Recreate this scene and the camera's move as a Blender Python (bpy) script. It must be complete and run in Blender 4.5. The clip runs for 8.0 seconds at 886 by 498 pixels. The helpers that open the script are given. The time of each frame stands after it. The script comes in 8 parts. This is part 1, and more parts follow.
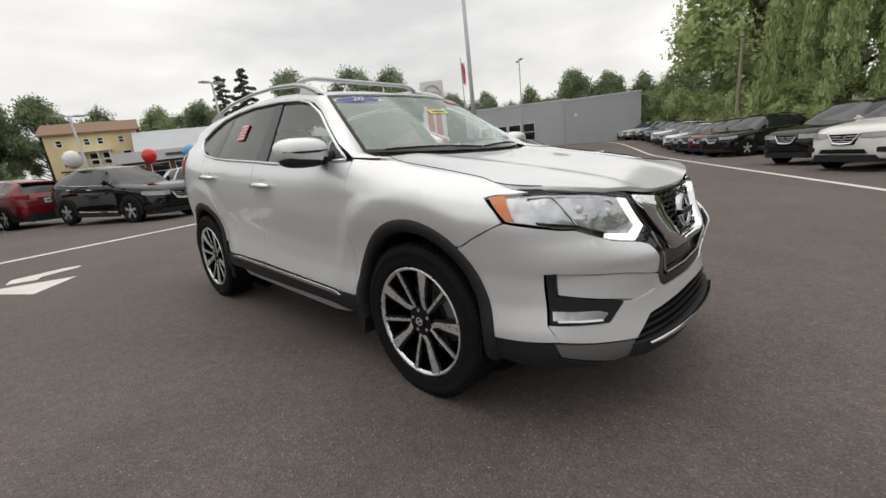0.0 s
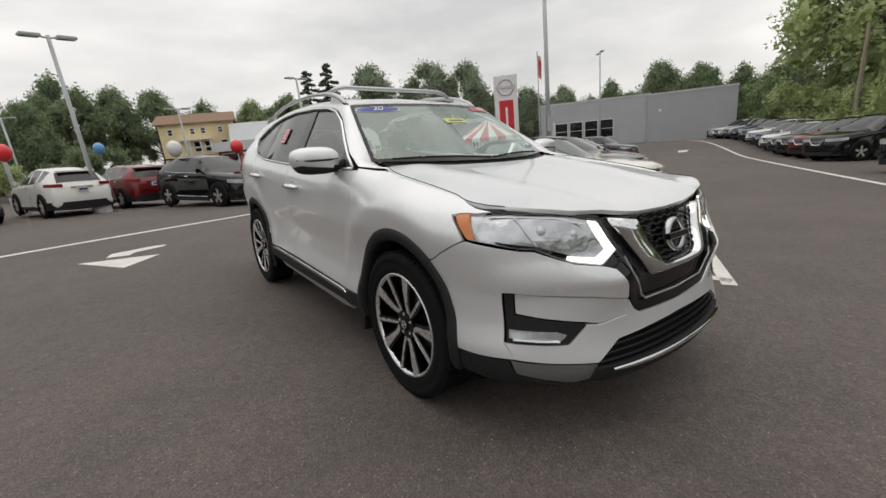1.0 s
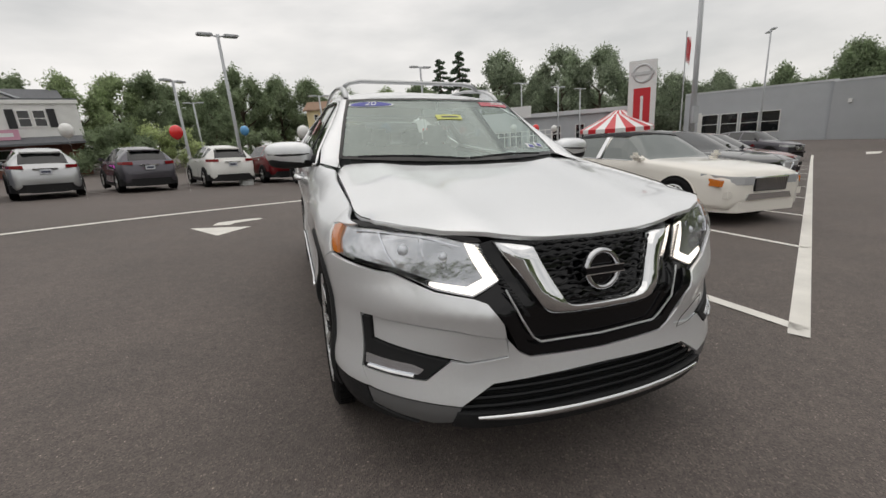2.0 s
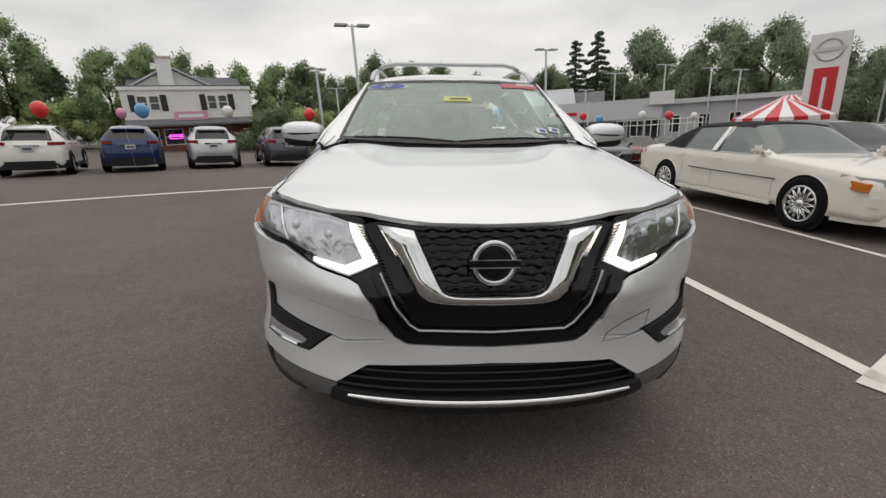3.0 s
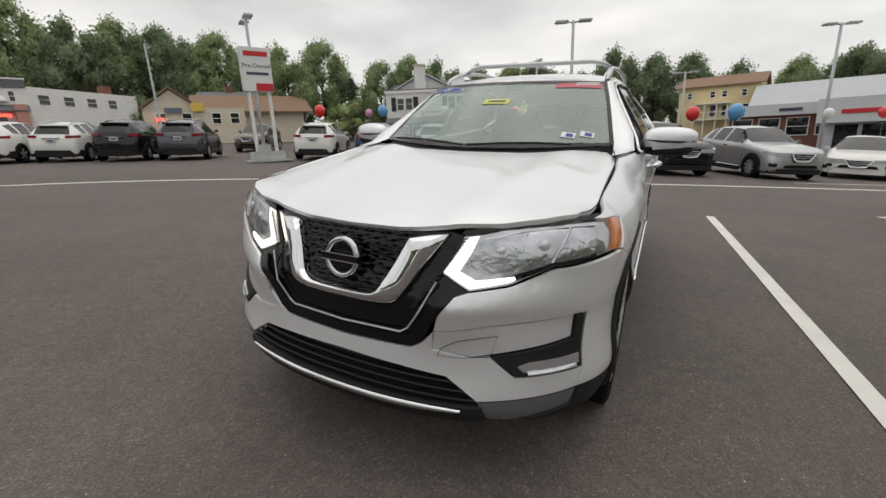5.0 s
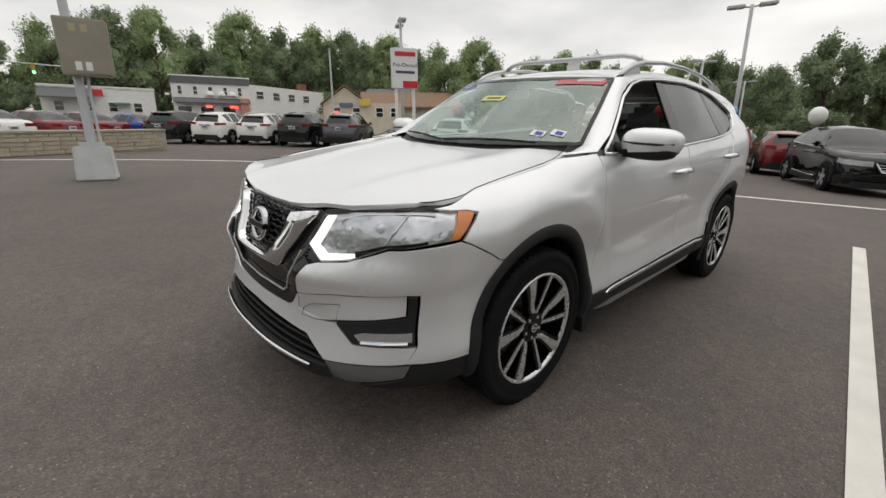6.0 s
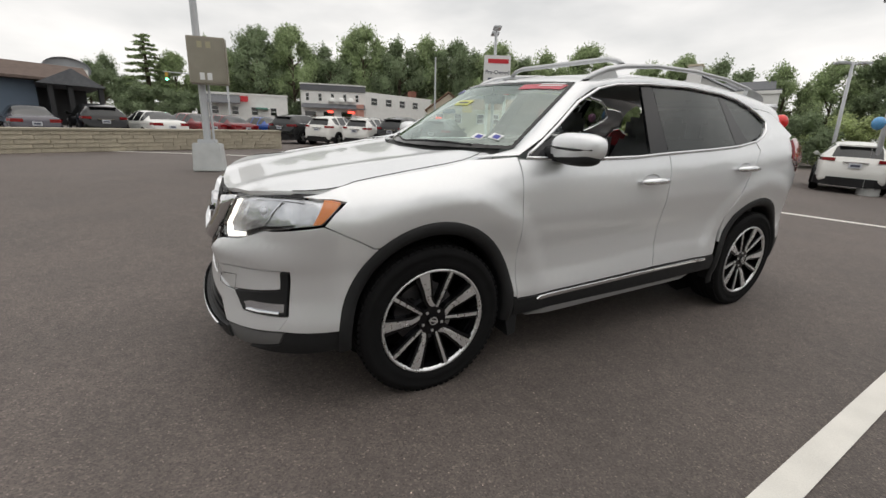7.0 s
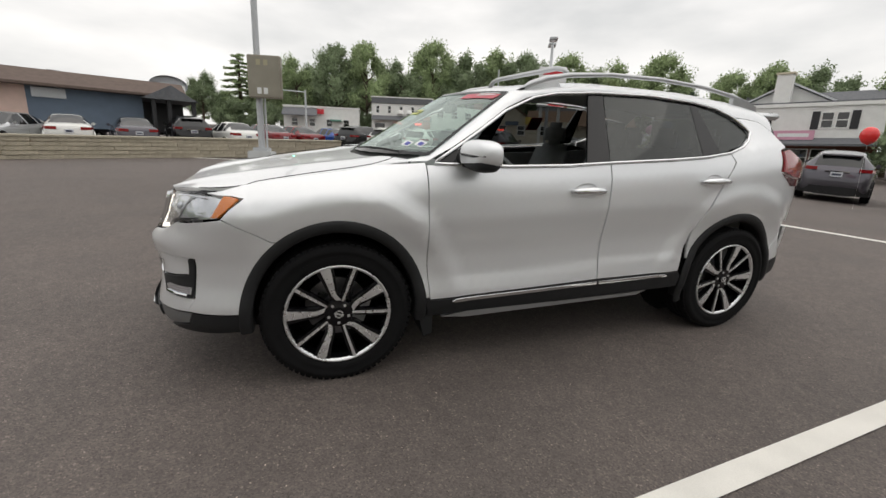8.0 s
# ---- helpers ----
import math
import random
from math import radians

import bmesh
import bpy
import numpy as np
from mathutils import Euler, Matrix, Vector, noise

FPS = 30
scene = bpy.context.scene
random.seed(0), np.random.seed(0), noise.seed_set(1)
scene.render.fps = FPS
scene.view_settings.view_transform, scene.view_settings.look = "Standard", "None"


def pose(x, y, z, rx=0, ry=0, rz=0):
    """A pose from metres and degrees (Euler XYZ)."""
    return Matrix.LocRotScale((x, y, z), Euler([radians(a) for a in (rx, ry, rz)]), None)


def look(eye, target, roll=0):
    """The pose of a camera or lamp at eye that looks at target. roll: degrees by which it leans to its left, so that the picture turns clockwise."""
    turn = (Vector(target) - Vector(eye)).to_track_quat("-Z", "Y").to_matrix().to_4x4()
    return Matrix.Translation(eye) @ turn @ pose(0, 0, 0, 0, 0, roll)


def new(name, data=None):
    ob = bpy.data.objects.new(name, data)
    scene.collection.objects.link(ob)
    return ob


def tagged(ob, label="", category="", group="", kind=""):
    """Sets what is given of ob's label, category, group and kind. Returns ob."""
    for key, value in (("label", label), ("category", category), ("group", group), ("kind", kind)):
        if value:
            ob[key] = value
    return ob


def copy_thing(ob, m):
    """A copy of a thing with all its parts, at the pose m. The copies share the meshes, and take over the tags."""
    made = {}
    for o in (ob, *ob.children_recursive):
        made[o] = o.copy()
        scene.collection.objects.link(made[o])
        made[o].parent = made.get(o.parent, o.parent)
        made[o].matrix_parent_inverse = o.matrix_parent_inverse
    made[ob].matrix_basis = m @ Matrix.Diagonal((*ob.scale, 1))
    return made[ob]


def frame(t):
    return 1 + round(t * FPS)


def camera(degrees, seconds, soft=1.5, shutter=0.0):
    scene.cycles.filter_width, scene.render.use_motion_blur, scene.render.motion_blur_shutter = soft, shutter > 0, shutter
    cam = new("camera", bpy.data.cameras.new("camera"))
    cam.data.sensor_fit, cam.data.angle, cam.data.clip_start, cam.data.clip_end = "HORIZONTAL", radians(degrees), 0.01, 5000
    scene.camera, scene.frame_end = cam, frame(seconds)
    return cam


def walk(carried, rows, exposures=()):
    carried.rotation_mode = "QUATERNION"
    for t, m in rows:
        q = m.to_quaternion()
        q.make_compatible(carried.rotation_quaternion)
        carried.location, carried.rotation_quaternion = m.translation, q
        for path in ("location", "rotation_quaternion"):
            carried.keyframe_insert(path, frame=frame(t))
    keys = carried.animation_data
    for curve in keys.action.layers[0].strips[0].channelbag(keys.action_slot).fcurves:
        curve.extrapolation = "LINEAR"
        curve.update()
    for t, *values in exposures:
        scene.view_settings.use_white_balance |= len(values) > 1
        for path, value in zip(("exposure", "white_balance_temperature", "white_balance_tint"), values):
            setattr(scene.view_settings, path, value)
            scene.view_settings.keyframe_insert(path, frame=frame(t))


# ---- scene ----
import functools

cam = camera(93.3, 8.0)
PATH = [
    (0, (-2.107, -1.382, 1.125), (-0.708, -0.024, 0.677), -4.3),
    (0.5, (-2.098, -1.416, 1.153), (-0.786, 0.025, 0.702), -3.9),
    (1, (-1.862, -1.699, 1.195), (-0.709, -0.13, 0.739), -3.0),
    (1.5, (-1.482, -1.903, 1.205), (-0.558, -0.193, 0.736), -1.9),
    (1.7, (-1.287, -1.943, 1.215), (-0.469, -0.18, 0.745), -1.7),
    (2.8, (-0.351, -2.124, 1.215), (-0.138, -0.21, 0.674), 0.5),
    (3, (-0.234, -2.14, 1.205), (-0.131, -0.219, 0.658), 0.3),
    (3.5, (-0.099, -2.168, 1.235), (-0.212, -0.25, 0.677), -0.3),
    (4, (0.007, -2.145, 1.234), (-0.321, -0.252, 0.68), -1.0),
    (4.2, (0.188, -2.146, 1.233), (-0.245, -0.271, 0.688), -1.0),
    (5.3, (1.254, -1.866, 1.249), (0.204, -0.267, 0.668), 1.3),
    (5.5, (1.45, -1.793, 1.247), (0.279, -0.281, 0.662), 1.5),
    (6, (1.84, -1.493, 1.26), (0.448, -0.186, 0.664), 2.2),
    (6.5, (2.207, -1.213, 1.275), (0.651, -0.107, 0.679), 2.7),
    (7, (2.467, -0.858, 1.277), (0.799, 0.076, 0.689), 3.1),
    (7.5, (2.727, -0.515, 1.294), (0.973, 0.267, 0.735), 3.3),
    (8, (2.878, -0.188, 1.297), (1.073, 0.471, 0.743), 3.3),
]
# the lot lies on a slope: places are given on its plane, whose true upright is LEVEL_UP, and are turned with the eye to stand level
LEVEL_UP = Vector((-0.061, 0.0, 1.0)).normalized()
SLOPE = LEVEL_UP.rotation_difference(Vector((0, 0, 1))).to_matrix().to_4x4()
walk(cam, [(t, SLOPE @ look(eye, target, roll)) for t, eye, target, roll in PATH], [(0.0, 0.60, 6740, 11), (1.5, 0.42, 6740, 11), (3.5, 0.42, 6740, 11), (5.5, 0.48, 6740, 11), (6.7, 0.60, 6740, 11), (8.0, 0.66, 6740, 11)])

# ---- world and sun: a bright overcast sky ----
SUN_ELEVATION, SUN_TURN = 80.0, 10.0
world = bpy.data.worlds.new("overcast")
scene.world = world
world.use_nodes = True
wn, wl = world.node_tree.nodes, world.node_tree.links
wn.clear()
w_out = wn.new("ShaderNodeOutputWorld")
w_bg = wn.new("ShaderNodeBackground")
w_sky = wn.new("ShaderNodeTexSky")
w_sky.sky_type, w_sky.sun_disc = "NISHITA", False
w_sky.sun_elevation, w_sky.sun_rotation = radians(SUN_ELEVATION), radians(SUN_TURN)
w_sky.dust_density, w_sky.air_density = 3.0, 1.0
w_bg.inputs["Strength"].default_value = 0.097
# cloud deck: broad soft lumps, squeezed towards the horizon
w_co = wn.new("ShaderNodeTexCoord")
w_map = wn.new("ShaderNodeMapping")
w_map.inputs["Scale"].default_value = (1.0, 1.0, 3.2)
wl.new(w_co.outputs["Generated"], w_map.inputs["Vector"])
w_n1 = wn.new("ShaderNodeTexNoise")
w_n1.inputs["Scale"].default_value, w_n1.inputs["Detail"].default_value = 2.1, 6.0
w_n1.inputs["Roughness"].default_value = 0.5
wl.new(w_map.outputs["Vector"], w_n1.inputs["Vector"])
w_ramp = wn.new("ShaderNodeValToRGB")
w_ramp.color_ramp.elements[0].position, w_ramp.color_ramp.elements[1].position = 0.34, 0.68
w_ramp.color_ramp.elements[0].color = (5.6, 5.75, 5.8, 1)
w_ramp.color_ramp.elements[1].color = (9.0, 8.95, 8.85, 1)
wl.new(w_n1.outputs["Fac"], w_ramp.inputs["Fac"])
w_mix = wn.new("ShaderNodeMix")
w_mix.data_type = "RGBA"
w_mix.inputs["Factor"].default_value = 0.93
wl.new(w_sky.outputs["Color"], w_mix.inputs["A"])
wl.new(w_ramp.outputs["Color"], w_mix.inputs["B"])
# an overcast sky grows brighter towards the zenith
w_sep = wn.new("ShaderNodeSeparateXYZ")
wl.new(w_co.outputs["Generated"], w_sep.inputs["Vector"])
w_up = wn.new("ShaderNodeMapRange")
w_up.inputs["From Min"].default_value, w_up.inputs["From Max"].default_value = 0.18, 0.85
w_up.interpolation_type = "SMOOTHSTEP"
w_up.inputs["To Min"].default_value, w_up.inputs["To Max"].default_value = 0.87, 0.96
wl.new(w_sep.outputs["Z"], w_up.inputs["Value"])
w_mul = wn.new("ShaderNodeVectorMath")
w_mul.operation = "SCALE"
wl.new(w_mix.outputs["Result"], w_mul.inputs[0])
wl.new(w_up.outputs["Result"], w_mul.inputs["Scale"])
wl.new(w_mul.outputs["Vector"], w_bg.inputs["Color"])
wl.new(w_bg.outputs["Background"], w_out.inputs["Surface"])

sun = new("sun", bpy.data.lights.new("sun", "SUN"))
sun.data.energy, sun.data.angle, sun.data.color = 0.4, radians(80), (1.0, 0.97, 0.93)
sun.matrix_world = look((0, 0, 30), (0 - 30 * math.sin(radians(SUN_TURN)) / math.tan(radians(SUN_ELEVATION)), 0 - 30 * math.cos(radians(SUN_TURN)) / math.tan(radians(SUN_ELEVATION)), 0))

# ---- materials ----
def material(name, color, rough=0.5, metal=0.0, vary=0.0, scale=8.0, bump=0.0, bscale=60.0, coat=0.0, spec=0.5, emit=None, power=0.0, rvary=0.0, object_random=0.0):
    """A node material: base colour with noise at two scales, roughness variation and a fine bump."""
    m = bpy.data.materials.new(name)
    m.use_nodes = True
    nt = m.node_tree
    b = nt.nodes["Principled BSDF"]
    b.inputs["Base Color"].default_value = (*color, 1)
    b.inputs["Roughness"].default_value = rough
    b.inputs["Metallic"].default_value = metal
    b.inputs["Specular IOR Level"].default_value = spec
    b.inputs["Coat Weight"].default_value = coat
    b.inputs["Coat Roughness"].default_value = 0.03
    if emit:
        b.inputs["Emission Color"].default_value = (*emit, 1)
        b.inputs["Emission Strength"].default_value = power
    if vary or bump or rvary or object_random:
        tc = nt.nodes.new("ShaderNodeTexCoord")
        n1 = nt.nodes.new("ShaderNodeTexNoise")
        n1.inputs["Scale"].default_value, n1.inputs["Detail"].default_value = scale, 5
        nt.links.new(tc.outputs["Object"], n1.inputs["Vector"])
        n2 = nt.nodes.new("ShaderNodeTexNoise")
        n2.inputs["Scale"].default_value, n2.inputs["Detail"].default_value = bscale, 4
        nt.links.new(tc.outputs["Object"], n2.inputs["Vector"])
        if vary or object_random:
            mix = nt.nodes.new("ShaderNodeMath")
            mix.operation = "MULTIPLY_ADD"
            nt.links.new(n1.outputs["Fac"], mix.inputs[0])
            mix.inputs[1].default_value = 0.65
            half = nt.nodes.new("ShaderNodeMath")
            half.operation = "MULTIPLY"
            half.inputs[1].default_value = 0.35
            nt.links.new(n2.outputs["Fac"], half.inputs[0])
            nt.links.new(half.outputs[0], mix.inputs[2])
            val = nt.nodes.new("ShaderNodeMapRange")
            val.inputs["From Min"].default_value, val.inputs["From Max"].default_value = 0.3, 0.7
            val.inputs["To Min"].default_value, val.inputs["To Max"].default_value = 1 - vary, 1 + vary
            nt.links.new(mix.outputs[0], val.inputs["Value"])
            hsv = nt.nodes.new("ShaderNodeHueSaturation")
            hsv.inputs["Color"].default_value = (*color, 1)
            if object_random:
                info = nt.nodes.new("ShaderNodeObjectInfo")
                r = nt.nodes.new("ShaderNodeMapRange")
                r.inputs["To Min"].default_value, r.inputs["To Max"].default_value = 1 - object_random, 1 + object_random
                nt.links.new(info.outputs["Random"], r.inputs["Value"])
                mul = nt.nodes.new("ShaderNodeMath")
                mul.operation = "MULTIPLY"
                nt.links.new(val.outputs[0], mul.inputs[0])
                nt.links.new(r.outputs[0], mul.inputs[1])
                nt.links.new(mul.outputs[0], hsv.inputs["Value"])
            else:
                nt.links.new(val.outputs[0], hsv.inputs["Value"])
            nt.links.new(hsv.outputs["Color"], b.inputs["Base Color"])
        if rvary:
            rr = nt.nodes.new("ShaderNodeMapRange")
            rr.inputs["From Min"].default_value, rr.inputs["From Max"].default_value = 0.3, 0.7
            rr.inputs["To Min"].default_value, rr.inputs["To Max"].default_value = max(0.0, rough - rvary), min(1.0, rough + rvary)
            nt.links.new(n1.outputs["Fac"], rr.inputs["Value"])
            nt.links.new(rr.outputs[0], b.inputs["Roughness"])
        if bump:
            bp = nt.nodes.new("ShaderNodeBump")
            bp.inputs["Strength"].default_value, bp.inputs["Distance"].default_value = bump, 0.01
            nt.links.new(n2.outputs["Fac"], bp.inputs["Height"])
            nt.links.new(bp.outputs["Normal"], b.inputs["Normal"])
    return m


def paint(name, color, metal=0.0, rough=0.35, flake=0.0, coat=1.0):
    """Car paint: a base under a clear coat, with fine metal flake where it is metallic."""
    m = material(name, color, rough, metal, coat=coat, spec=0.0)
    nt = m.node_tree
    b = nt.nodes["Principled BSDF"]
    b.inputs["Coat Roughness"].default_value = 0.02
    if flake:
        tc = nt.nodes.new("ShaderNodeTexCoord")
        n = nt.nodes.new("ShaderNodeTexNoise")
        n.inputs["Scale"].default_value, n.inputs["Detail"].default_value = 900, 1
        nt.links.new(tc.outputs["Object"], n.inputs["Vector"])
        r = nt.nodes.new("ShaderNodeMapRange")
        r.inputs["From Min"].default_value, r.inputs["From Max"].default_value = 0.3, 0.7
        r.inputs["To Min"].default_value, r.inputs["To Max"].default_value = 1 - flake, 1 + flake
        nt.links.new(n.outputs["Fac"], r.inputs["Value"])
        h = nt.nodes.new("ShaderNodeHueSaturation")
        h.inputs["Color"].default_value = (*color, 1)
        nt.links.new(r.outputs[0], h.inputs["Value"])
        nt.links.new(h.outputs["Color"], b.inputs["Base Color"])
    return m


def clear_glass(name, tint=(1, 1, 1), rough=0.0, ior=1.45, sheen=(0.94, 0.97, 0.95)):
    """Thin clear glass: a transparent pane under a sharp gloss that grows
    towards grazing angles alike on both faces (Schlick)."""
    m = bpy.data.materials.new(name)
    m.use_nodes = True
    nt = m.node_tree
    nt.nodes.clear()
    out = nt.nodes.new("ShaderNodeOutputMaterial")
    mix = nt.nodes.new("ShaderNodeMixShader")
    tr = nt.nodes.new("ShaderNodeBsdfTransparent")
    tr.inputs["Color"].default_value = (*tint, 1)
    gl = nt.nodes.new("ShaderNodeBsdfGlossy")
    gl.inputs["Roughness"].default_value = rough
    gl.inputs["Color"].default_value = (*sheen, 1)
    head_on = ((ior - 1) / (ior + 1)) ** 2
    lw = nt.nodes.new("ShaderNodeLayerWeight")
    lw.inputs["Blend"].default_value = 0.5
    power = nt.nodes.new("ShaderNodeMath")
    power.operation = "POWER"
    power.inputs[1].default_value = 5.0
    gain = nt.nodes.new("ShaderNodeMath")
    gain.operation = "MULTIPLY_ADD"
    gain.inputs[1].default_value = 1 - head_on
    gain.inputs[2].default_value = head_on
    nt.links.new(lw.outputs["Facing"], power.inputs[0])
    nt.links.new(power.outputs[0], gain.inputs[0])
    nt.links.new(gain.outputs[0], mix.inputs[0])
    nt.links.new(tr.outputs[0], mix.inputs[1])
    nt.links.new(gl.outputs[0], mix.inputs[2])
    nt.links.new(mix.outputs[0], out.inputs["Surface"])
    return m


def asphalt_material():
    m = bpy.data.materials.new("asphalt")
    m.use_nodes = True
    nt = m.node_tree
    b = nt.nodes["Principled BSDF"]
    tc = nt.nodes.new("ShaderNodeTexCoord")

    def tex(kind, scale, detail=4):
        n = nt.nodes.new(kind)
        n.inputs["Scale"].default_value = scale
        if kind == "ShaderNodeTexNoise":
            n.inputs["Detail"].default_value = detail
        nt.links.new(tc.outputs["Object"], n.inputs["Vector"])
        return n

    def ramp(src, stops):
        r = nt.nodes.new("ShaderNodeValToRGB")
        e = r.color_ramp.elements
        e[0].position, e[0].color = stops[0][0], (*stops[0][1], 1)
        e[1].position, e[1].color = stops[-1][0], (*stops[-1][1], 1)
        for p, c in stops[1:-1]:
            k = e.new(p)
            k.color = (*c, 1)
        nt.links.new(src, r.inputs["Fac"])
        return r

    def mixed(kind, fac, a, bb):
        x = nt.nodes.new("ShaderNodeMix")
        x.data_type, x.blend_type = "RGBA", kind
        x.inputs["Factor"].default_value = fac
        nt.links.new(a, x.inputs["A"])
        nt.links.new(bb, x.inputs["B"])
        return x.outputs["Result"]

    broad = tex("ShaderNodeTexNoise", 0.22, 6)
    stain = tex("ShaderNodeTexNoise", 1.3, 5)
    grain = tex("ShaderNodeTexVoronoi", 150)
    fine = tex("ShaderNodeTexNoise", 260, 2)
    base = ramp(broad.outputs["Fac"], [(0.3, (0.106, 0.089, 0.080)), (0.7, (0.138, 0.115, 0.105))])
    st = ramp(stain.outputs["Fac"], [(0.35, (0.86, 0.86, 0.86)), (0.62, (1.08, 1.08, 1.08))])
    gr = ramp(grain.outputs["Color"], [(0.0, (0.5, 0.5, 0.5)), (0.5, (0.93, 0.93, 0.93)), (0.82, (1.2, 1.19, 1.17)), (0.97, (2.2, 2.15, 2.1))])
    col = mixed("MULTIPLY", 1.0, base.outputs["Color"], st.outputs["Color"])
    col = mixed("MULTIPLY", 0.9, col, gr.outputs["Color"])
    mott = tex("ShaderNodeTexNoise", 14, 6)
    mo = ramp(mott.outputs["Fac"], [(0.34, (0.72, 0.72, 0.72)), (0.5, (1.0, 1.0, 1.0)), (0.66, (1.22, 1.21, 1.2))])
    col = mixed("MULTIPLY", 0.4, col, mo.outputs["Color"])
    pits = tex("ShaderNodeTexVoronoi", 60)
    pt = ramp(pits.outputs["Distance"], [(0.0, (0.35, 0.35, 0.35)), (0.16, (0.55, 0.55, 0.55)), (0.26, (1.0, 1.0, 1.0))])
    pf = ramp(pits.outputs["Color"], [(0.58, (0.0, 0.0, 0.0)), (0.62, (1.0, 1.0, 1.0))])
    dig = nt.nodes.new("ShaderNodeMix")
    dig.data_type, dig.blend_type = "RGBA", "MULTIPLY"
    nt.links.new(pf.outputs["Color"], dig.inputs["Factor"])
    nt.links.new(col, dig.inputs["A"])
    nt.links.new(pt.outputs["Color"], dig.inputs["B"])
    col = dig.outputs["Result"]
    chips = tex("ShaderNodeTexVoronoi", 24)
    ch = ramp(chips.outputs["Distance"], [(0.0, (5.2, 5.1, 4.9)), (0.06, (3.4, 3.3, 3.2)), (0.10, (1.0, 1.0, 1.0))])
    few = ramp(chips.outputs["Color"], [(0.60, (0.0, 0.0, 0.0)), (0.64, (1.0, 1.0, 1.0))])
    pick = nt.nodes.new("ShaderNodeMix")
    pick.data_type, pick.blend_type = "RGBA", "MULTIPLY"
    nt.links.new(few.outputs["Color"], pick.inputs["Factor"])
    nt.links.new(col, pick.inputs["A"])
    nt.links.new(ch.outputs["Color"], pick.inputs["B"])
    col = pick.outputs["Result"]
    nt.links.new(col, b.inputs["Base Color"])
    rr = nt.nodes.new("ShaderNodeMapRange")
    rr.inputs["To Min"].default_value, rr.inputs["To Max"].default_value = 0.62, 0.86
    nt.links.new(stain.outputs["Fac"], rr.inputs["Value"])
    nt.links.new(rr.outputs[0], b.inputs["Roughness"])
    add = nt.nodes.new("ShaderNodeMath")
    nt.links.new(grain.outputs["Distance"], add.inputs[0])
    nt.links.new(fine.outputs["Fac"], add.inputs[1])
    bp = nt.nodes.new("ShaderNodeBump")
    bp.inputs["Strength"].default_value, bp.inputs["Distance"].default_value = 0.65, 0.004
    nt.links.new(add.outputs[0], bp.inputs["Height"])
    nt.links.new(bp.outputs["Normal"], b.inputs["Normal"])
    return m


ASPHALT = asphalt_material()
LINE_PAINT = material("line_paint", (0.72, 0.70, 0.65), 0.7, vary=0.14, scale=3, bump=0.35, bscale=220)
CONCRETE = material("concrete", (0.45, 0.46, 0.45), 0.85, vary=0.15, scale=3, bump=0.3, bscale=70)
STONE = material("wall_stone", (0.43, 0.385, 0.30), 0.9, vary=0.3, scale=4, bump=0.5, bscale=40, object_random=0.07)
MORTAR = material("mortar", (0.40, 0.36, 0.28), 0.95, vary=0.15, scale=5, bump=0.3)
STEEL = material("galvanised_steel", (0.55, 0.56, 0.57), 0.45, 0.6, vary=0.1, scale=3)
POLE_GREY = material("pole_grey_paint", (0.5, 0.52, 0.54), 0.45, vary=0.06, scale=2)
WHITE = material("white_paint", (0.78, 0.78, 0.76), 0.5, vary=0.05, scale=3)
BLACK_PLASTIC = material("black_plastic", (0.014, 0.014, 0.015), 0.55, spec=0.3, vary=0.1, scale=30, bump=0.12, bscale=500)
GLOSS_BLACK = material("gloss_black", (0.004, 0.004, 0.005), 0.1, spec=0.35)
DARK_WELL = material("dark_wheel_well", (0.013, 0.013, 0.013), 0.95, spec=0.1)
RUBBER = material("tyre_rubber", (0.010, 0.010, 0.0105), 0.8, spec=0.1, vary=0.2, scale=12, bump=0.15, bscale=300)
CHROME = material("chrome", (0.72, 0.73, 0.74), 0.05, 1.0)
ALLOY = material("machined_alloy", (0.78, 0.79, 0.8), 0.3, 0.85, rvary=0.06, scale=40)
DARK_GLASS = material("dark_glass", (0.012, 0.014, 0.015), 0.03, spec=0.7)
RED_LENS = material("red_lens", (0.26, 0.012, 0.016), 0.12, coat=0.8)
AMBER_LENS = material("amber_lens", (0.62, 0.17, 0.015), 0.12, coat=0.5)
CLEAR_LENS = material("pale_lens", (0.62, 0.64, 0.66), 0.12, 0.3, coat=0.8)
PLATE = material("plate_white", (0.6, 0.62, 0.66), 0.4)
BAR_DARK = material("bar_dark", (0.05, 0.06, 0.1), 0.5)
RED_PAINT = material("red_sign_paint", (0.56, 0.02, 0.03), 0.35, vary=0.05)
SIGN_WHITE = material("sign_white", (0.75, 0.76, 0.76), 0.35, vary=0.04)
BARK = material("bark", (0.11, 0.085, 0.06), 0.95, vary=0.3, scale=6, bump=0.6, bscale=30)


